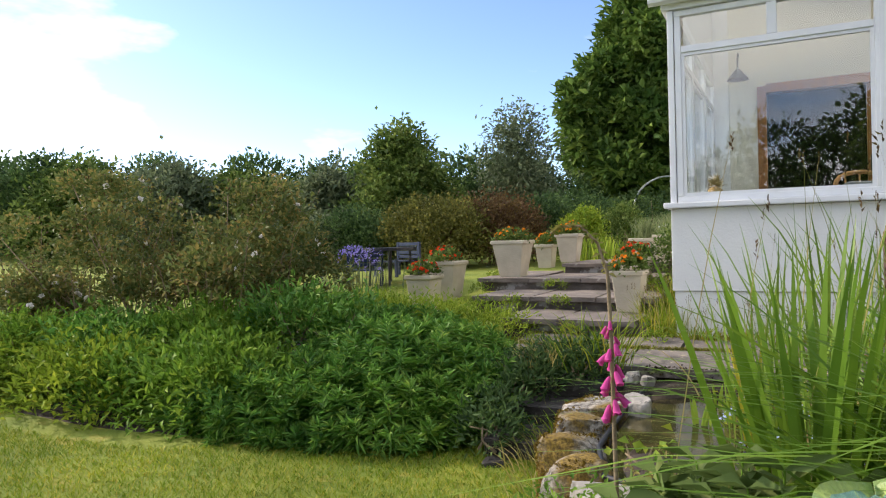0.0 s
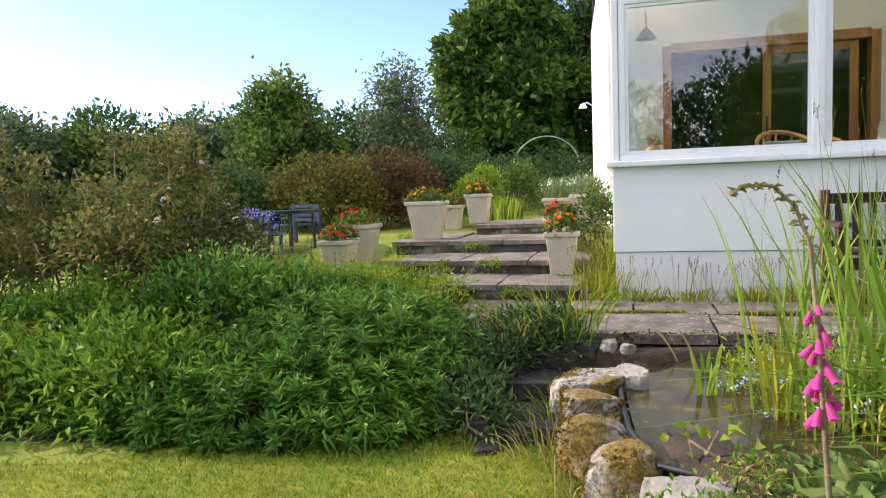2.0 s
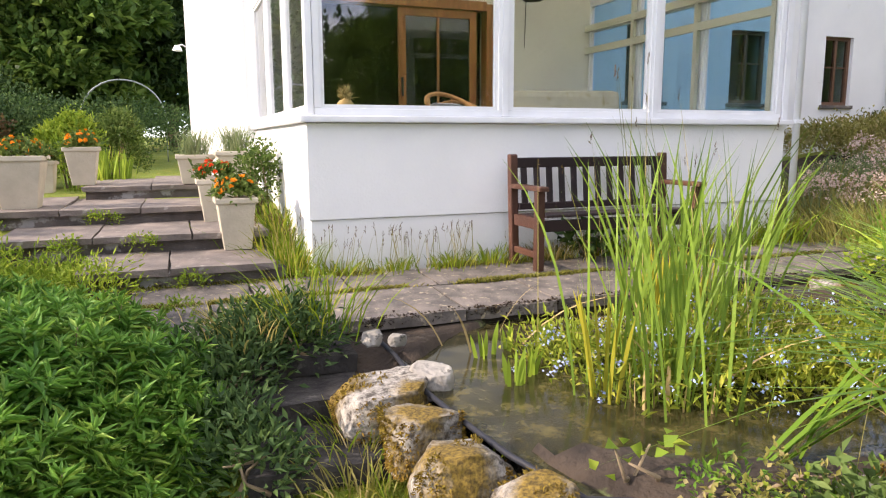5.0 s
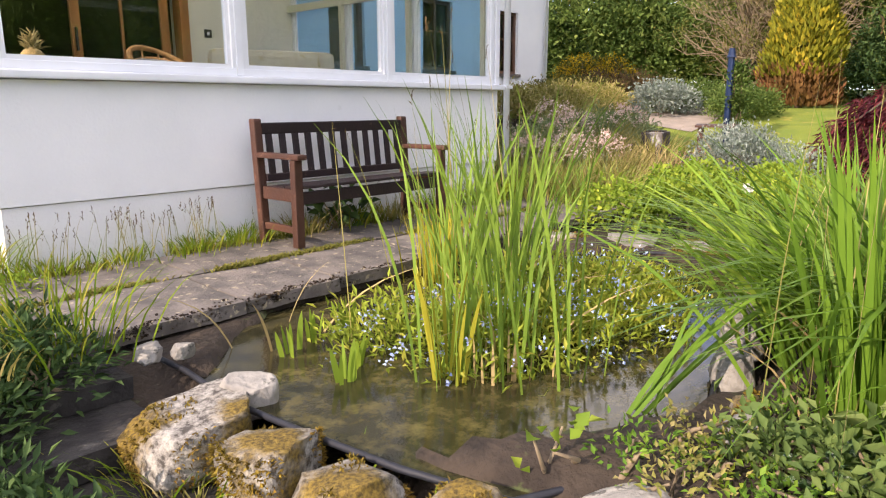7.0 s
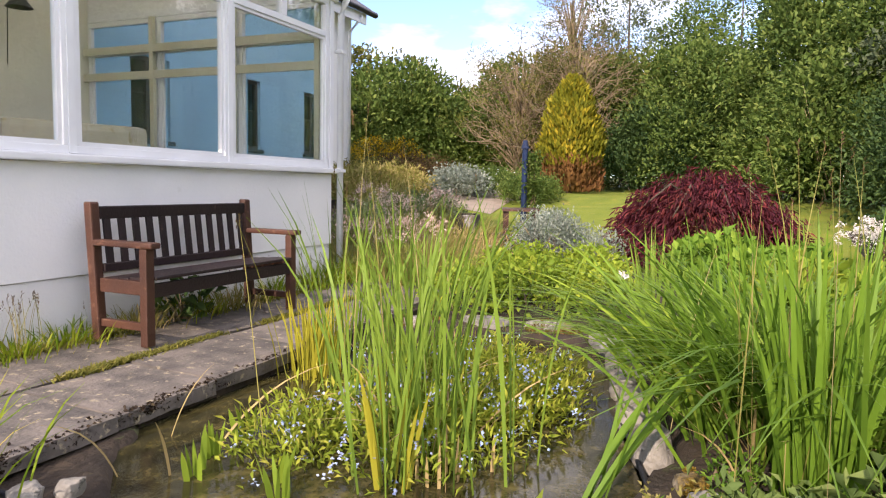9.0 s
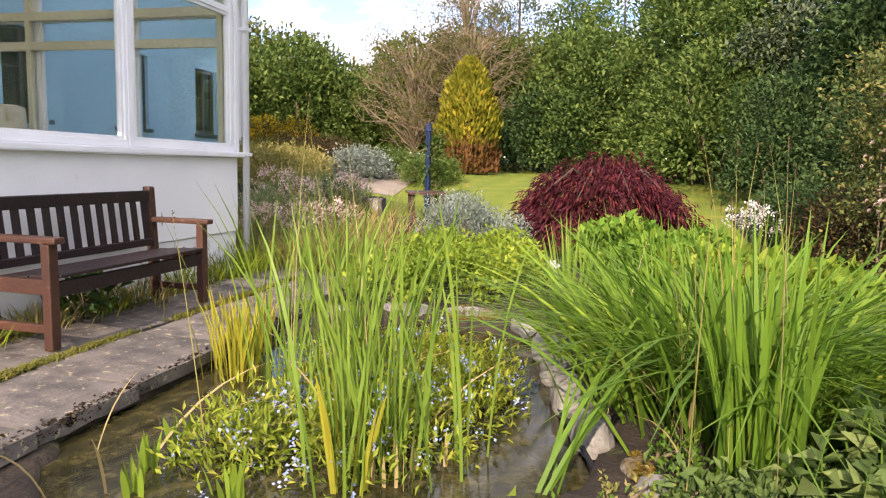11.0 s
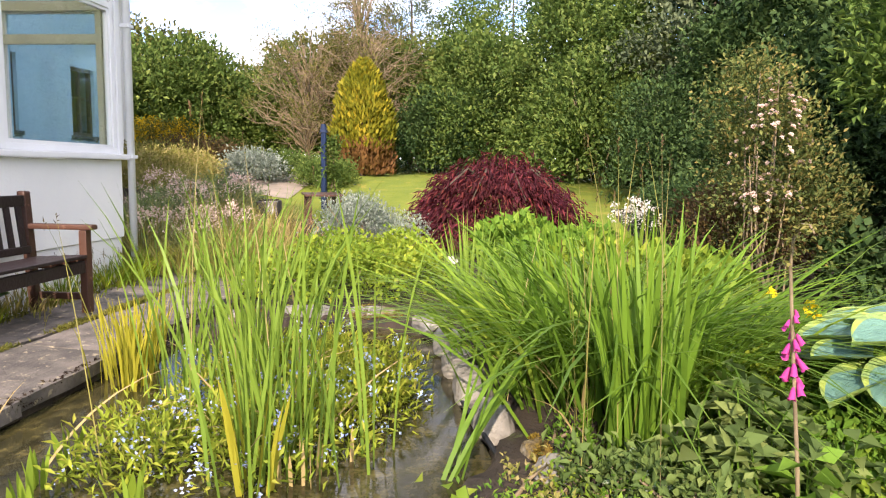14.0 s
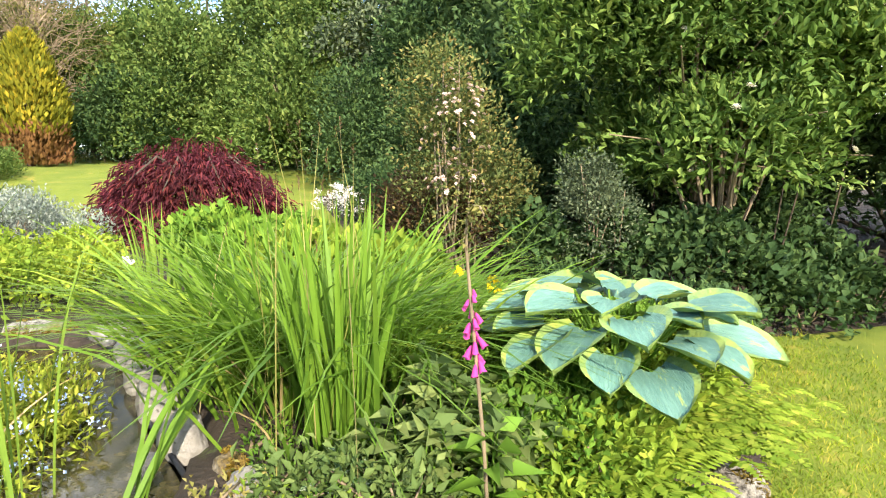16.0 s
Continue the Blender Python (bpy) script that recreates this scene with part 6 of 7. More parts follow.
# upright stems with paired pointed leaves
def leafy_stem_clump(x, y, z, stems, height, length, width, leaf, label, radius=0.12):
    t = thing("comfrey", x, y, z, label, "perennial", "ovate leaved plants")
    for k in range(stems):
        a, r0 = RNG.uniform(0, 6.283), radius * math.sqrt(RNG.random())
        h = height * RNG.uniform(0.65, 1.05)
        px_, py_ = math.cos(a) * r0, math.sin(a) * r0
        lean_ = RNG.normal(0, 0.07, 2)
        st = part("stem", tube([(px_, py_, 0), (px_ + lean_[0] * 0.5, py_ + lean_[1] * 0.5, h * 0.5), (px_ + lean_[0], py_ + lean_[1], h)], 0.005, 5, 0.003), L_GROUND, t)
        m = 9
        hh = np.repeat(np.linspace(0.22, 1.0, m), 2)
        aa = np.repeat(np.arange(m) * 1.57, 2) + np.tile([0, math.pi], m) + RNG.normal(0, 0.3, 2 * m)
        pos = np.stack([px_ + lean_[0] * hh, py_ + lean_[1] * hh, h * hh], 1)
        way = np.stack([np.cos(aa), np.sin(aa), 0.55 - 0.5 * (1 - hh)], 1)
        v, f = leaves(pos, way, length, width, 0.16, 0.4)
        np_mesh("foliage", v, f, leaf, st)


for x, y, n_, h_ in ((-0.36, 2.22, 8, 0.40), (-0.22, 2.1, 8, 0.44), (-0.42, 2.0, 6, 0.34), (-0.08, 1.98, 7, 0.42), (-0.28, 1.86, 6, 0.32)):
    leafy_stem_clump(x, y, max(0.3, on_ground(x, y)) - 0.01, n_, h_, 0.105, 0.055, L_COMFREY, "grey green ovate leaved stems beside the foxglove")
M_LUNG = mat("spotted_lungwort", (0.10, 0.20, 0.07), (0.07, 0.15, 0.05), 9, 0.6, bump=0.4, fine=60, spots=(0.42, 0.48, 0.36), spot_scale=42, spot_cut=0.53, vary=0.1)
lung = thing("lungwort", -0.36, 2.5, 0.33, "lungwort with pale spotted leaves by the pond stones", "perennial")
for k in range(9):
    a = k * 2.4
    lm = link(new("leaf", hosta_leaf(0.17, 0.075)), lung)
    lm.data.materials.append(M_LUNG)
    lm.data.materials.append(M_LUNG)
    lm.matrix_basis = pose(0.02 * math.cos(a), 0.02 * math.sin(a), 0.02 + 0.006 * k, 38 - 12 * math.sin(k * 1.3), 0, math.degrees(a) - 90)

# yellow buttercups and white bloom
for x, y, z, m, nm in ((0.65, 1.75, 0.98, L_YELLOW_FL, "yellow_buttercup"), (0.45, 1.62, 0.92, L_YELLOW_FL, "yellow_buttercup"), (0.8, 1.5, 0.9, L_YELLOW_FL, "yellow_buttercup"), (1.3, 3.35, 1.0, L_WHITE_FL, "white_iris")):
    t = thing(nm, x, y, on_ground(x, y), "single flower on a thin green stem", "flower")
    h = z - on_ground(x, y)
    part("stem", tube([(0, 0, 0), (0.01, 0.01, h * 0.6), (0, 0, h)], 0.003, 4), L_GROUND, t)
    v, f = cloud([(0, 0, h, 0.015, 0.015, 0.01)], 6, 3, 0.006, 0.028, 0.022)
    np_mesh("petals", v, f, m, t)

# tall thin grass stems with seed heads
def seed_grass(x, y, n, height, spread, label, z=None):
    t = thing("flowering_grass", x, y, on_ground(x, y) if z is None else z, label, "grass", "flowering grasses")
    base = np.column_stack([RNG.normal(0, spread[0], n), RNG.normal(0, spread[1], n), np.zeros(n)])
    v, f = blades(base, height, 0.0045, 0.22, 0.12, 4)
    np_mesh("stems", v, f, L_HAY, t)
    tips = v.reshape(n, -1, 3)[:, -1]
    v, f = leaves(np.repeat(tips, 5, 0) - np.array([0, 0, 1]) * np.tile(np.arange(5) * 0.012, n)[:, None], np.tile([[0, 0, 1.0]], (n * 5, 1)) + RNG.normal(size=(n * 5, 3)) * 0.35, 0.022, 0.008)
    np_mesh("seed_heads", v, f, L_BRONZE, t)


for x in (-0.9, -0.55, -0.2, 0.15, 2.4, 3.0):
    seed_grass(x, 6.76, 18, 0.36, (0.22, 0.05), "thin flowering grass along the wall foot", 0.42)
seed_grass(0.3, 2.6, 20, 1.3, (0.35, 0.2), "tall thin flowering grass stems", 0.36)
seed_grass(0.2, 4.2, 14, 1.5, (0.35, 0.25), "tall thin flowering grass stems in the pond", W)
seed_grass(-1.3, 7.1, 30, 0.45, (0.08, 0.3), "thin flowering grass beside the steps", 0.45)
for x, y, n, h in ((-0.9, 6.74, 60, 0.14), (-0.45, 6.74, 60, 0.13), (0.05, 6.72, 70, 0.15), (0.4, 6.74, 60, 0.18), (1.0, 6.74, 90, 0.2), (1.5, 6.74, 90, 0.22), (2.0, 6.74, 80, 0.2), (2.6, 6.74, 70, 0.25), (3.2, 6.72, 80, 0.3), (3.6, 6.7, 80, 0.4), (-1.25, 7.3, 90, 0.35), (-1.25, 6.9, 80, 0.3), (-1.22, 7.9, 80, 0.4), (-1.35, 5.22, 26, 0.4), (-1.45, 5.12, 20, 0.42), (-1.75, 5.2, 60, 0.2), (-1.35, 4.35, 50, 0.25), (-1.42, 4.0, 40, 0.2)):
    clump("grass_tuft", x, y, int(n * 1.7), h * 1.05, 0.0095, 0.5, 0.5, L_GRASS if h != 0.2 else L_HAY, "tuft of wild green grass", "grass", 0.12, group="wild tufts", z=max(0.415, on_ground(x, y)) if y > 5.1 else on_ground(x, y), segs=4)
shrub("broad_leaf_weed", 1.35, 6.72, [(0, 0, 0.12, 0.22, 0.1, 0.14)], L_DARK, 60, 0.13, 0.1, "broad dark green leaves growing under the bench", "weed", per=3, z=0.42)
shrub("climber", -1.32, 8.4, [(0, 0, 0.3, 0.16, 0.3, 0.35)], L_MID, 1200, 0.05, 0.03, "small green climber on the side wall", "climber", z=0.75)

# joints of the terrace
jt = thing("joint_weeds", 0, 0, 0.385, "moss and small grasses in the paving joints", "weeds", kind="stuff")
n = 17000
jx = RNG.uniform(-2.5, 4.6, n)
jx = jx[np.sin(jx * 3.1) + np.sin(jx * 7.7 + 1) + RNG.normal(0, 0.5, n) > -0.35]
n = len(jx)
jy = np.where(RNG.random(n) < 0.62, 6.08 + RNG.normal(0, 0.022, n), 6.66 + RNG.normal(0, 0.05, n))
v, f = blades(np.column_stack([jx, jy, 0.008 + 0.028 * (jy - 5.36)]), 0.036, 0.011, 0.8, 0.5, 2)
np_mesh("weeds", v, f, L_JOINT, jt)

# lawn blades near the path
lw = thing("lawn_blades", 0, 0, 0, "short mown grass blades", "grass", kind="stuff")
n = 190000
bx, by = RNG.uniform(-7.5, 2.4, n), 6.9 * RNG.uniform(0, 1, n) ** 0.75 - 2.2
keep = (bx < bed_edge(by) + 0.05) & ((by < 3.45 + 0.45 * np.clip(bx + 4.0, 0, 3.0)) | (bx < -6))
bx, by = bx[keep], by[keep]
v, f = blades(np.column_stack([bx, by, rises(bx, by) - 0.004]), 0.042, 0.005, 0.8, 0.5, 2)
np_mesh("blades", v, f, L_GRASS, lw)


def twiggy_tree(x, y, top, spread, label, seed, leafy=5200):
    r = random.Random(seed)
    z = on_ground(x, y)
    t = thing("bare_tree", x, y, z - 0.05, label, "tree", "twiggy trees")
    part("trunk", tube([(0, 0, 0), (0.1, 0, top * 0.3), (0.0, 0.1, top * 0.8)], 0.10, 7, 0.03), M_BARK, t)
    tw, ends = [], []
    for k in range(170):
        h = top * r.uniform(0.08, 0.8)
        a = r.uniform(0, 6.283)
        ln = spread * r.uniform(0.4, 1.1) * (1.1 - 0.5 * h / top)
        e = (math.cos(a) * ln, math.sin(a) * ln, h + ln * r.uniform(0.25, 0.9))
        m = (e[0] * 0.45, e[1] * 0.45, h + (e[2] - h) * 0.6)
        j = [r.uniform(-0.14, 0.14) * spread for _ in range(6)]
        m2 = (e[0] * 0.75 + j[0], e[1] * 0.75 + j[1], h + (e[2] - h) * 0.7 + j[2])
        tw.append(tube([(0, 0, h * 0.8), (m[0] + j[3], m[1] + j[4], m[2] + j[5]), m2, e], 0.024, 4, 0.005))
        for _ in range(2):
            q = tuple(c + r.uniform(-0.3, 0.3) * spread * 0.7 for c in e)
            tw.append(tube([m2, tuple((c + d_) / 2 + r.uniform(-0.05, 0.05) for c, d_ in zip(m2, q)), q], 0.010, 4, 0.004))
        ends.append((e[0], e[1], e[2], 0.35, 0.35, 0.3))
    part("branching", merge(tw), M_TWIG, t)
    v, f = cloud(ends, leafy // 6, 6, 0.12, 0.12, 0.028, shell=(0.1, 1.3))
    np_mesh("crown", v, f, L_HEDGE, t)


twiggy_tree(18.6, 7.5, 4.9, 2.1, "brownish twiggy half bare tree behind the conifer", 1)
twiggy_tree(19.0, 9.4, 4.4, 2.0, "brownish twiggy half bare tree behind the conifer", 2)
twiggy_tree(20.2, 8.0, 7.6, 1.7, "tall thin twiggy tree above the hedge", 3, 5200)

# ragged near-black flecks along the wet slab edge over the water
em = thing("edge_flecks", 0, 0, 0.4, "ragged near-black flecks on the wet slab edge over the water", "moss", kind="stuff")
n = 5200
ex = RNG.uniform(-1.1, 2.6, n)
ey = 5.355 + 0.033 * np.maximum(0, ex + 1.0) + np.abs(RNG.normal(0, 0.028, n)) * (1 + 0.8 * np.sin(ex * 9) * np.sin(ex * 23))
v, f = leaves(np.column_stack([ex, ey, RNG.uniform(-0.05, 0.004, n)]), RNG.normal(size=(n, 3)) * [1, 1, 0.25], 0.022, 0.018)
np_mesh("flecks", v, f, L_DARK_FLECK, em)

# dense foot of the hedges
def hedge_foot(pts, w, h, leaf, n, label, size=0.13):
    for x, y in pts:
        r = random.Random(int(x * 13 + y * 29))
        shrub("hedge_bush", x, y, [(0, 0, h * 0.45, w, w, h * 0.55), (r.uniform(-0.5, 0.5) * w, r.uniform(-0.5, 0.5) * w, h * 0.8, w * 0.7, w * 0.7, h * 0.45), (r.uniform(-0.6, 0.6) * w, 0.3 * w, h * 0.3, w * 0.8, w * 0.8, h * 0.4)], leaf, n, size, size * 0.55, label, "hedge", group="hedge bushes", spread=0.13, stems=5, shell=(0.65, 1.1))


hedge_foot([(4.4, -2.6), (6.2, -2.4), (8.2, -0.9), (10.2, -0.1)], 1.3, 1.8, L_DARK, 6000, "dark green dense hedge bush below the trees", 0.10)
hedge_foot([(18.6, 5.6), (18.2, 4.6), (17.0, 3.7)], 1.1, 1.9, L_DARK, 6000, "dark green hedge bush at the end of the lawn", 0.12)
hedge_foot([(12.6, 0.9), (14.6, 1.6), (17.0, 2.4)], 1.5, 2.2, L_MID, 6000, "green dense hedge bush beyond the lawn")
hedge_foot([(19.2, 4.2), (21, 6), (22, 8.6), (22.5, 11.2), (21.4, 13.4), (19.8, 15.4), (17.6, 17.2)], 2.2, 3.4, L_MID, 6500, "olive green dense hedge bush in the distance", 0.19)
hedge_foot([(23.8, 7.2), (25.8, 9.8), (26, 12.4), (24.6, 15.2), (22.4, 17.6)], 2.6, 3.9, L_HEDGE, 6000, "tall brownish green hedge bush in the distance", 0.22)
hedge_foot([(5.6, -5.2), (9.5, -4.4), (12.8, -3.2), (16.0, -1.0), (19.5, 1.2)], 2.6, 5.4, L_DARK, 6500, "tall dark green hedge bush behind the trees", 0.2)
hedge_foot([(1.2, -6.4), (3.4, -8.2), (-1.5, -8.5)], 2.2, 3.6, L_DARK, 4000, "dark green hedge bush south of the lawn", 0.2)
west = [from_start(px, d) for px, d in ((-330, 22), (-200, 24), (-60, 23), (70, 21), (200, 21), (330, 21), (450, 22), (560, 21), (660, 20), (780, 21), (880, 22), (980, 23))]
hedge_foot(west, 1.9, 2.3, L_DARK, 5000, "dark green hedge bush beyond the terrace", 0.17)
# ivy and leaves at the elder's foot
for x, y in ((2.5, -1.6), (2.7, -0.9), (2.3, -2.3), (3.0, -2.9), (2.35, -3.1), (3.2, -0.2)):
    shrub("leafy_weed", x, y, [(0, 0, 0.22, 0.4, 0.45, 0.3), (0.2, 0.2, 0.4, 0.35, 0.35, 0.3)], L_DARK, 1100, 0.10, 0.075, "dark green heart shaped leaves below the elder", "ground cover", group="leaves under the elder", spread=0.06, per=4, stems=4)

# bed filled with low green growth
for x, y, lf in ((1.3, 1.9, L_GROUND), (1.0, 1.3, L_LIME), (1.5, 1.2, L_GROUND), (0.9, 0.7, L_GROUND), (1.8, 0.7, L_DARK), (2.3, 1.2, L_GROUND), (1.3, 0.2, L_DARK), (2.4, 0.2, L_DARK), (0.7, 1.75, L_LIME), (-0.55, 1.75, L_LIME), (0.45, 1.35, L_GROUND), (-0.35, 1.5, L_LIME)):
    shrub("epimedium", x, y, [(0, 0, 0.12, 0.3, 0.3, 0.2)], lf, 800, 0.06, 0.036, "low leafy green ground cover in the bed", "ground cover", group="bed ground cover", spread=0.035, stems=3, per=4)
boulder(0.06, 0.62, 0.08, 0.16, 0.12, 0.12, 31, M_MOSS, "mossy stone at the front of the bed", 10, "bed edge stones")
boulder(-0.22, 0.70, 0.10, 0.17, 0.13, 0.15, 34, M_MOSS, "mossy stone at the front of the bed", 30, "bed edge stones")
boulder(-0.22, 0.98, 0.06, 0.14, 0.12, 0.13, 32, M_MOSS, "mossy stone at the front of the bed", 50, "bed edge stones")
boulder(0.45, 0.12, 0.08, 0.12, 0.10, 0.11, 33, M_STONE, "grey stone at the front of the bed", 0, "bed edge stones")

# ---- inside the sun room ----
def wicker_chair(x, y, rz, cloth):
    c = thing("wicker_chair", x, y, FLOOR_IN, "rounded wicker armchair with a cushion", "chair", "sun room chairs", rz=rz)
    hoop = [(0.34 * math.cos(a), 0.32 * math.sin(a), 0.62 + 0.22 * max(0, math.sin(a))) for a in np.linspace(-0.5, math.pi + 0.5, 16)]
    part("back_hoop", tube(hoop, 0.022, 8), M_WICKER, c, smooth=True)
    for k in range(9):
        a = -0.3 + k * (math.pi + 0.6) / 8
        part("cane", tube([(0.30 * math.cos(a), 0.28 * math.sin(a), 0.38), (0.34 * math.cos(a), 0.32 * math.sin(a), 0.62 + 0.22 * max(0, math.sin(a)))], 0.009, 6), M_WICKER, c)
    for sx in (-1, 1):
        for sy in (-1, 1):
            part("leg", tube([(sx * 0.27, sy * 0.25, 0), (sx * 0.25, sy * 0.24, 0.38)], 0.02, 7), M_WICKER, c)
    seat_ = part("seat", box(-0.31, 0.31, -0.30, 0.30, 0.36, 0.40, 0.015), M_WICKER, c)
    part("cushion", box(-0.28, 0.28, -0.28, 0.27, 0.402, 0.50, 0.04), cloth, seat_)
    part("back_cushion", box(-0.2, 0.2, 0.14, 0.25, 0.502, 0.74, 0.05), cloth, c)


wicker_chair(0.62, 7.95, 20, M_GREY_CLOTH)
wicker_chair(1.15, 9.2, -10, M_GREY_CLOTH)
sofa = thing("sofa", 2.45, 8.9, FLOOR_IN, "cream patterned sofa facing the garden", "sofa", rz=-15)
part("base", box(-0.75, 0.75, -0.4, 0.4, 0.08, 0.42, 0.05), M_CLOTH, sofa)
part("backrest", box(-0.75, 0.75, 0.22, 0.42, 0.422, 0.98, 0.08), M_CLOTH, sofa)
for s_ in (-1, 1):
    part("arm", box(min(s_ * 0.55, s_ * 0.76), max(s_ * 0.55, s_ * 0.76), -0.38, 0.21, 0.422, 0.72, 0.06), M_CLOTH, sofa)
    part("seat_cushion", box(min(0.0 + s_ * 0.005, s_ * 0.54), max(s_ * 0.005, s_ * 0.54), -0.38, 0.2, 0.422, 0.55, 0.04), M_CLOTH, sofa)
figure = thing("straw_ornament", -0.74, YW + 0.22, SILL + 0.06, "small woven straw ornament on the window sill", "ornament")
bm = bmesh.new()
bmesh.ops.create_uvsphere(bm, u_segments=14, v_segments=9, radius=0.075, matrix=Matrix.Translation((0, 0, 0.07)))
part("body", bm, M_STRAW, figure, smooth=True)
v, f = cloud([(0, 0, 0.15, 0.03, 0.03, 0.04)], 40, 3, 0.01, 0.07, 0.012, lift=1.2)
np_mesh("tuft", v, f, L_STRAW, figure)
dish = thing("stone_dish", -0.55, YW + 0.24, SILL + 0.06, "pale shallow dish on the window sill", "dish")
part("rim", tube([(0.11 * math.cos(a), 0.07 * math.sin(a), 0.02) for a in np.linspace(0, 2 * math.pi, 20)], 0.018, 7), M_POT, dish, smooth=True)
hat = thing("folded_cloth", 0.12, YW + 0.25, SILL + 0.06, "folded grey cloth on the window sill", "cloth")
part("cloth", box(-0.15, 0.15, -0.06, 0.06, 0, 0.07, 0.03), M_GREY_CLOTH, hat, smooth=True)


def cone_lamp(x, y, z):
    t = thing("pendant_lamp", x, y, z, "small black cone shaded lamp on the wall", "lamp", "sun room lamps")
    bm = bmesh.new()
    bmesh.ops.create_cone(bm, cap_ends=False, segments=18, radius1=0.14, radius2=0.03, depth=0.14)
    part("shade", bm, M_BLACK, t, smooth=True)
    part("neck", tube([(0, 0, 0.07), (0, 0, 0.22), (0, 0.1, 0.30), (0, YH - y, 0.30)], 0.012, 6), M_BLACK, t)


cone_lamp(-0.70, YH - 0.25, 3.45)
cone_lamp(2.62, YH - 0.25, 3.42)
cord = tagged(part("lamp_cord", tube([(2.62, YH - 0.06, 3.4), (2.60, YH - 0.06, 2.75)], 0.006, 5), M_BLACK), "thin black pull cord on the wall", "cord")
sw = thing("wall_socket", 2.40, YH, 2.34, "small square metal socket on the wall", "socket")
part("plate", box(-0.05, 0.05, -0.012, -0.001, -0.05, 0.05, 0.003), M_GUTTER, sw)
part("switch", box(-0.015, 0.015, -0.02, -0.0125, -0.02, 0.02), M_UPVC, sw)

# outdoor lamp on the house corner
ol = thing("outdoor_lamp", -1.68, YH + 6.1, 3.25, "small white outdoor wall lamp", "lamp")
part("bracket", tube([(0, 0, 0.05), (-0.10, 0, 0.12), (-0.2, 0, 0.1)], 0.012, 6), M_UPVC, ol)
bm = bmesh.new()
bmesh.ops.create_cone(bm, cap_ends=True, segments=12, radius1=0.10, radius2=0.05, depth=0.10)
s = part("shade", bm, M_UPVC, ol)
s.matrix_basis = pose(-0.2, 0, 0.05)

# ---- beyond the steps ----
arch = thing("garden_arch", -3.15, 20.3, on_ground(-3.15, 20.3) - 0.05, "thin metal hoop rose arch", "arch")
for dy in (0, 0.12):
    part("hoop", tube([(-0.95, dy, 0), (-0.95, dy, 1.15)] + [(-0.95 * math.cos(a), dy, 1.15 + 0.9 * math.sin(a)) for a in np.linspace(0.1, math.pi - 0.1, 16)] + [(0.95, dy, 1.15), (0.95, dy, 0)], 0.016, 6), M_ARCH, arch, smooth=True)


def garden_chair(x, y, rz):
    c = thing("garden_chair", x, y, on_ground(x, y), "blue slatted garden chair by the table", "chair", "blue garden chairs", rz=rz)
    for sx in (-0.25, 0.25):
        part("front_leg", box(sx - 0.02, sx + 0.02, -0.25, -0.21, 0, 0.27), M_BLUE_PLASTIC, c)
        part("back_leg", box(sx - 0.02, sx + 0.02, 0.21, 0.25, 0, 0.52), M_BLUE_PLASTIC, c)
    for k in range(5):
        part("seat_slat", box(-0.229, 0.229, -0.24 + k * 0.095, -0.16 + k * 0.095, 0.22, 0.24), M_BLUE_PLASTIC, c)
    for k in range(4):
        part("back_slat", box(-0.229, 0.229, 0.215, 0.235, 0.27 + k * 0.065, 0.32 + k * 0.065), M_BLUE_PLASTIC, c)


x, y = from_start(655, 10.2)
garden_chair(x, y, 30)
x, y = from_start(712, 10.8)
garden_chair(x, y, -20)
x, y = from_start(700, 10.0)
tb = thing("garden_table", x, y, on_ground(x, y), "dark round garden table", "table")
bm = bmesh.new()
bmesh.ops.create_cone(bm, cap_ends=True, segments=24, radius1=0.38, radius2=0.38, depth=0.04, matrix=Matrix.Translation((0, 0, 0.52)))
part("tabletop", bm, M_GUTTER, tb)
for a in (0.5, 2.1, 3.6, 5.2):
    part("leg", tube([(0.3 * math.cos(a), 0.3 * math.sin(a), 0), (0.28 * math.cos(a), 0.28 * math.sin(a), 0.50)], 0.018, 6), M_GUTTER, tb)
x, y = from_start(640, 9.5)
s = clump("lilac_flower_clump", x, y, 90, 0.6, 0.012, 0.2, 0.1, L_GREY, "clump of lilac blue flower spikes", "perennial", 0.25)
v, f = cloud([(0, 0, 0.5, 0.4, 0.3, 0.2)], 60, 8, 0.02, 0.03, 0.02)
np_mesh("bloom", v, f, L_VIOLET_FL, s)["kind"] = "stuff"

# ---- towards the drive ----
dv = bmesh.new()
for i in range(13):
    for j in range(5):
        xx, yy = 9.6 + i * 0.8, 7.05 + j * 0.32 + 0.07 * i
        dv.verts.new((xx, yy, on_ground(xx, yy) + 0.012))
dv.verts.ensure_lookup_table()
for i in range(12):
    for j in range(4):
        dv.faces.new([dv.verts[k] for k in (i * 5 + j, (i + 1) * 5 + j, (i + 1) * 5 + j + 1, i * 5 + j + 1)])
tagged(part("road", dv, M_GRAVEL), "pale brown gravel drive beyond the border", "drive", kind="structure")
post = thing("blue_post", 8.8, 6.17, on_ground(8.8, 6.17) + 0.03, "dark blue garden post with a climbing plant", "post")
part("shaft", tube([(0, 0, 0), (0, 0, 1.3)], 0.05, 10), M_BLUE_PLASTIC, post)
part("cap", tube([(0, 0, 1.3), (0, 0, 1.34), (0, 0, 1.44)], 0.075, 10, 0.04), M_BLUE_PLASTIC, post)
shrub("climber", 8.9, 6.08, [(0, 0, 0.8, 0.16, 0.16, 0.5), (0.05, 0, 0.35, 0.14, 0.14, 0.4)], L_MID, 1500, 0.06, 0.045, "green climber growing up the blue post", "climber", spread=0.04)
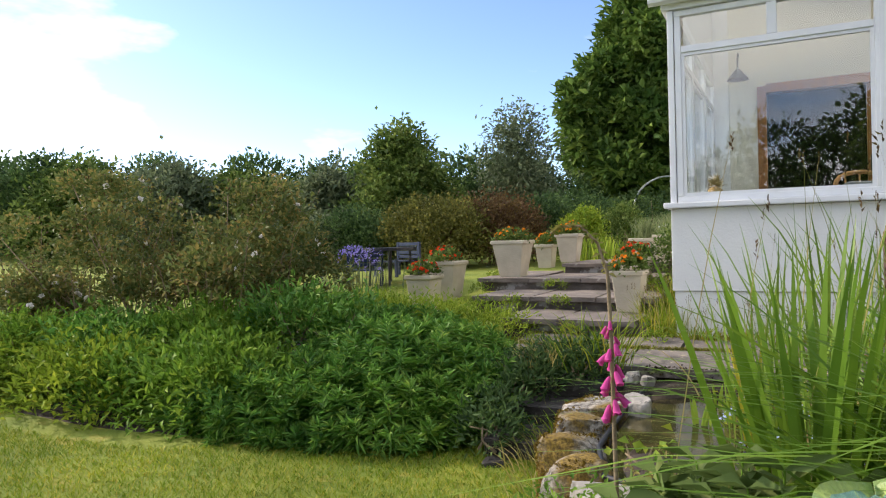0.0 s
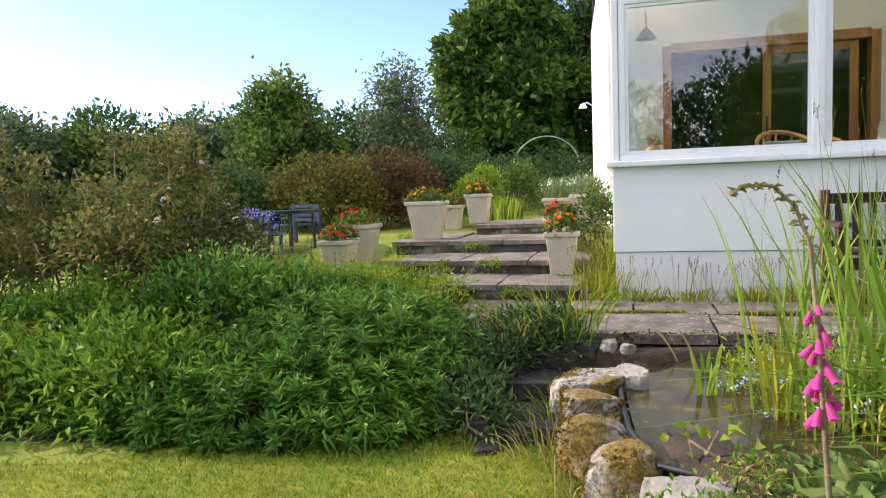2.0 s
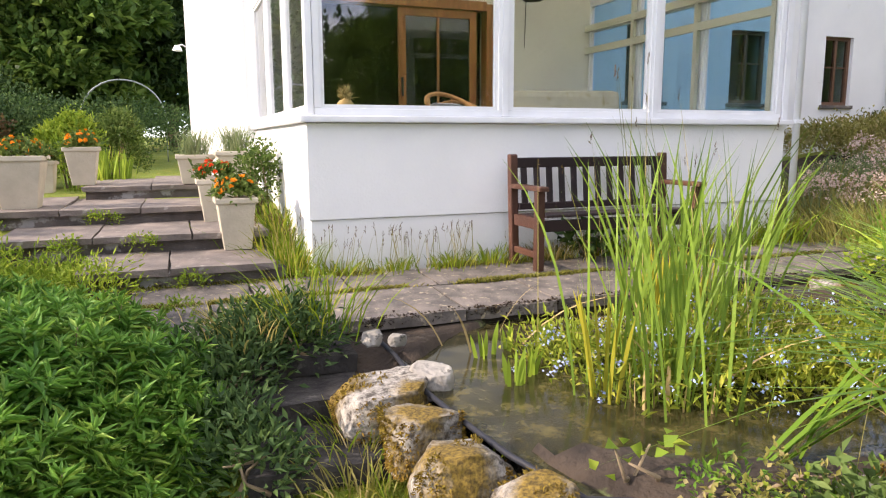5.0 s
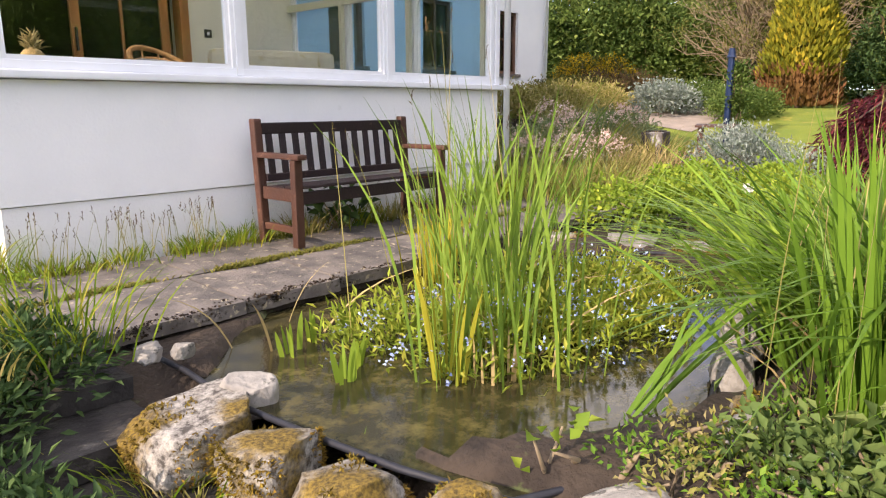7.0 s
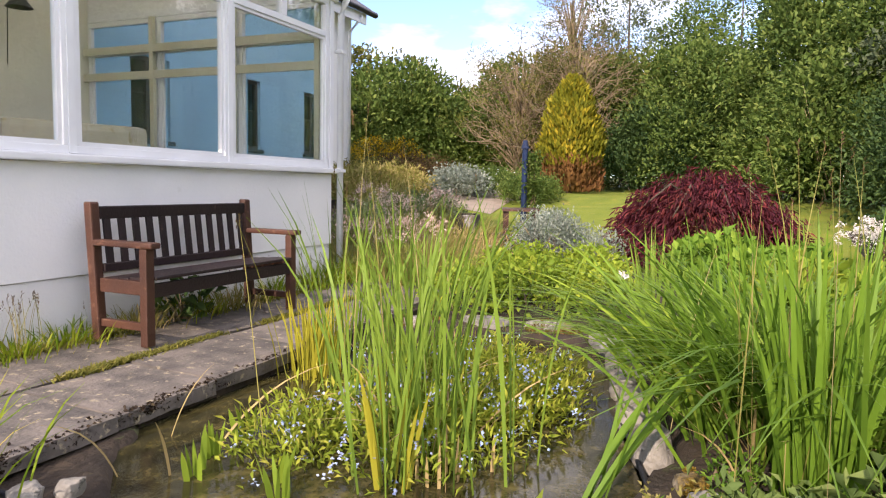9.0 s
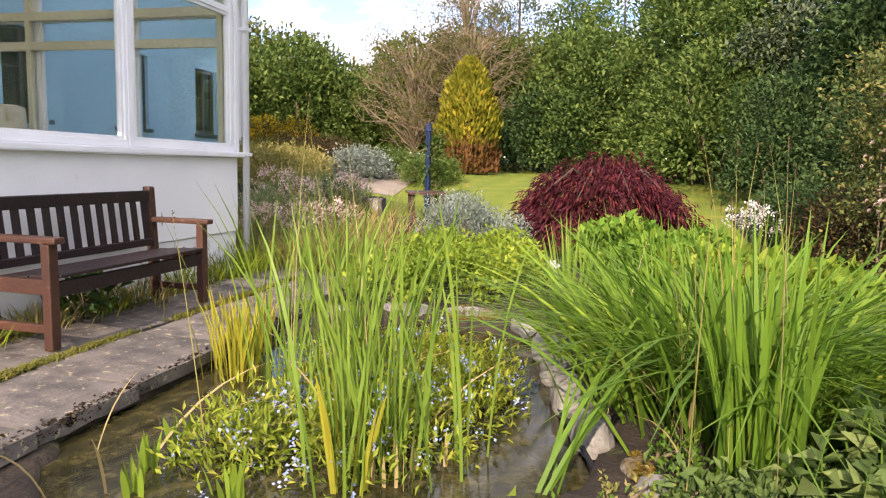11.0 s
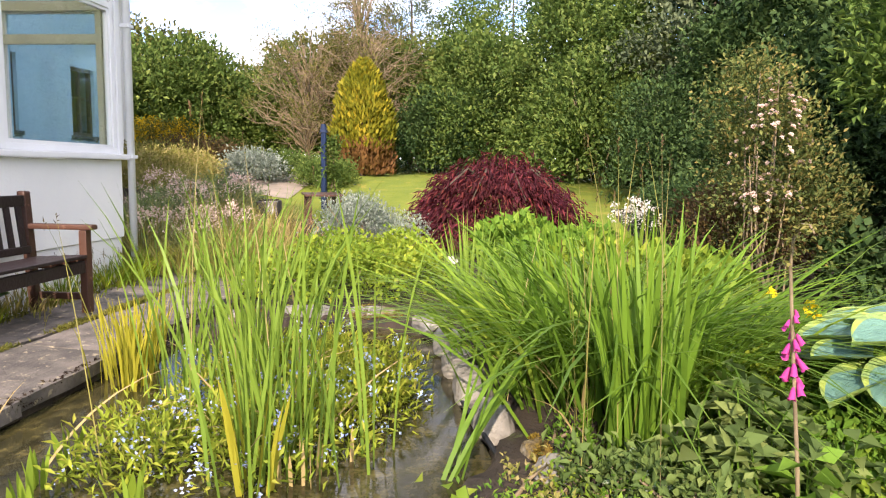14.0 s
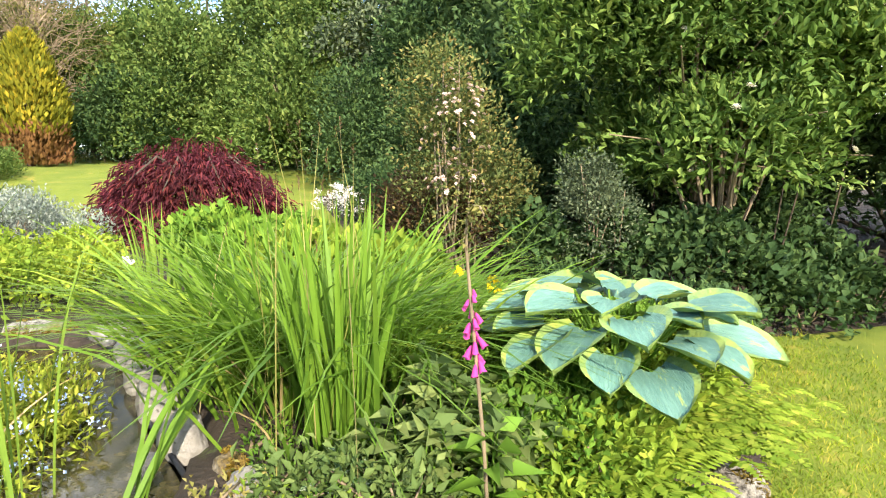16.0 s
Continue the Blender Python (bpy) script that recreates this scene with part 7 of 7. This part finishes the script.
wt = thing("wooden_table", 7.7, 5.9, on_ground(7.7, 5.9), "low dark weathered wooden table in the border", "table", rz=20)
for k in range(4):
    part("board", box(-0.5, 0.5, -0.28 + k * 0.145, -0.145 + k * 0.145, 0.42, 0.45), M_BENCH, wt)
for sx in (-0.42, 0.42):
    for sy in (-0.22, 0.22):
        part("leg", box(sx - 0.03, sx + 0.03, sy - 0.03, sy + 0.03, 0, 0.419), M_BENCH, wt)
tr = thing("stone_trough", 7.0, 6.5, on_ground(7.0, 6.5), "grey stone trough among the grasses", "trough", rz=10)
part("body", box(-0.22, 0.22, -0.15, 0.15, 0, 0.45, 0.015), M_RISER, tr)
part("soil", box(-0.18, 0.18, -0.11, 0.11, 0.451, 0.465), M_SOIL, tr)

# weeds on the steps
for x, y, z in ((-2.35, 7.36, 0.6), (-2.0, 6.56, 0.42), (-1.6, 8.3, 0.74), (-2.9, 7.36, 0.6), (-2.7, 8.3, 0.73), (-3.3, 7.3, 0.56), (-2.1, 5.8, 0.4), (-1.7, 5.6, 0.4), (-2.45, 5.75, 0.4), (-1.2, 6.4, 0.4), (-3.6, 8.1, 0.7), (-3.75, 8.9, 0.8)):
    shrub("step_weed", x, y, [(0, 0, 0.05, 0.13, 0.06, 0.07)], L_LIME, 160, 0.035, 0.015, "small yellow green weed in a step joint", "weed", group="step weeds", spread=0.02, per=4, stems=0, z=z)
# moss and tufts at the feet of the stones
for x, y, n, h in ((-1.38, 4.5, 40, 0.22), (-1.42, 4.15, 46, 0.24), (-1.35, 3.8, 40, 0.2), (-1.28, 3.45, 46, 0.18), (-1.2, 3.1, 50, 0.16), (-1.1, 2.8, 50, 0.14), (-0.95, 2.55, 50, 0.16), (-0.8, 2.35, 50, 0.18), (-1.0, 3.9, 14, 0.16), (-0.95, 3.5, 14, 0.16)):
    clump("grass_tuft", x, y, n, h, 0.006, 0.55, 0.6, L_HAY if n > 45 else L_GRASS, "small tuft of grass between the pond stones", "grass", 0.09, group="wild tufts", segs=4)

# border plants that fill the slope between the rose and the lawn
for x, y, lf in ((-4.9, 4.75, L_GROUND), (-5.9, 4.6, L_MOUND), (-6.9, 4.4, L_GROUND), (-4.1, 5.1, L_MOUND), (-7.8, 4.4, L_LIME)):
    shrub("leafy_border_plant", x, y, [(0, 0, 0.3, 0.65, 0.5, 0.4), (0.4, 0.2, 0.25, 0.5, 0.4, 0.35)], lf, 3600, 0.085, 0.03, "green leafy border plants below the rose bush", "border plant", group="rose underplanting", per=6)

# low growth on the bank in front of the pond
for x, y, lf in ((-0.62, 2.86, L_HAY), (-0.45, 2.78, L_LIME), (-0.30, 2.9, L_HAY), (-0.75, 2.6, L_GROUND), (-0.5, 2.6, L_GROUND), (-0.1, 2.72, L_GROUND), (0.15, 2.72, L_GROUND), (-0.88, 2.45, L_GROUND), (-0.55, 3.0, L_GROUND)):
    shrub("leafy_weed", x, y, [(0, 0, 0.05, 0.13, 0.12, 0.07)], lf, 150, 0.032, 0.015, "low green weeds on the bank of the pond", "ground cover", group="pond bank weeds", spread=0.03, stems=3, per=4, z=0.34)
# dry straw coloured leaves among the green
for x, y, z, n_ in ((0.45, 2.5, 0.36, 26), (0.9, 2.7, 0.36, 26), (0.15, 4.0, W, 12), (0.6, 4.4, W, 12), (-0.5, 4.9, W, 5)):
    clump("dry_leaves", x, y, n_, 0.45, 0.013, 0.9, 0.7, L_STRAW, "withered straw coloured leaves", "dead leaves", 0.16, z, group="withered leaves")
# bare stems through the elder
et = thing("elder_branch", 2.2, -1.7, on_ground(2.2, -1.7), "pale bare arching elder branches", "branch")
R5 = random.Random(5)
for k in range(12):
    a = R5.uniform(1.2, 4.4)
    x1, y1 = math.cos(a) * R5.uniform(0.3, 0.9) + 0.4, math.sin(a) * R5.uniform(0.5, 1.4)
    part("bough", tube([(0.9, -0.2, 0.3), (0.6 + x1 * 0.3, y1 * 0.5, 1.5 + 0.1 * k), (x1, y1, 1.4 + 0.17 * k)], 0.022, 5, 0.006), M_TWIG, et)

# dark leaves crowding the rough steps
for x, y, z in ((-1.95, 5.15, 0.25), (-1.72, 5.28, 0.3), (-1.92, 4.8, 0.15), (-1.9, 4.45, 0.08), (-1.55, 5.3, 0.33), (-1.78, 4.98, 0.22), (-1.5, 5.08, 0.3), (-1.86, 4.2, 0.04)):
    shrub("dark_leafy_plant", x, y, [(0, 0, 0.1, 0.2, 0.16, 0.14)], L_DARK, 420, 0.07, 0.022, "dark green feathery leaves beside the rough steps", "perennial", group="plants by the rough steps", spread=0.04, stems=3, per=5, z=z)
# rubble in the same shadow-darkened colour
for k, (x, y, z) in enumerate(((-1.45, 4.6, 0.1), (-1.5, 4.25, 0.03), (-1.42, 4.9, 0.2), (-1.62, 4.45, 0.1), (-1.75, 4.05, 0.02))):
    boulder(x, y, z, 0.11, 0.09, 0.06, 50 + k, M_SHADED_RUBBLE, "dark flat rubble stone beside the steps, shadow in its colour", 20 * k, "rubble stones")

# growth that closes the bed under the hosta
for x, y, lf in ((0.35, 0.88, L_LIME), (0.55, 0.8, L_GROUND), (0.62, 1.1, L_GROUND), (0.35, 0.62, L_LIME), (0.75, 0.5, L_GROUND), (0.55, 0.35, L_LIME), (0.95, 0.15, L_DARK), (1.25, -0.3, L_DARK), (1.55, -0.7, L_DARK), (1.1, 0.45, L_GROUND), (0.05, 1.05, L_LIME), (0.12, 1.35, L_GROUND), (1.9, -1.0, L_DARK)):
    shrub("epimedium", x, y, [(0, 0, 0.12, 0.28, 0.26, 0.2)], lf, 700, 0.055, 0.034, "low leafy green ground cover in the bed", "ground cover", group="bed ground cover", spread=0.035, stems=3, per=4)

# hay coloured grasses and pale flowers by the house corner
for x, y, lf, h_ in ((4.2, 6.0, L_HAY, 0.7), (4.6, 5.75, L_HAY, 0.6), (5.1, 6.0, L_HAY, 0.7), (5.6, 6.5, L_STRAW, 0.6), (4.9, 7.1, L_HAY, 0.8), (6.2, 7.0, L_HAY, 0.75), (6.9, 7.3, L_HAY, 0.7), (5.9, 5.8, L_STRAW, 0.5), (7.4, 8.2, L_HAY, 0.8)):
    clump("ornamental_grass", x, y, 150, h_, 0.011, 0.45, 0.45, lf, "tussock of straw coloured grass near the house", "grass", 0.18, group="grass tussocks")
for x, y in ((4.4, 6.9), (5.3, 6.4), (6.0, 7.6), (6.8, 6.9), (4.7, 6.55), (5.7, 7.0)):
    t_ = clump("pale_flower_clump", x, y, 60, 0.75, 0.010, 0.2, 0.15, L_LAV, "clump of pale pinkish white flowers", "perennial", 0.2, group="pale flowers")
    v, f = cloud([(0, 0, 0.62, 0.32, 0.3, 0.2)], 70, 7, 0.02, 0.03, 0.022, shell=(0.4, 1.1))
    np_mesh("bloom", v, f, L_BLUSH_FL, t_)["kind"] = "stuff"
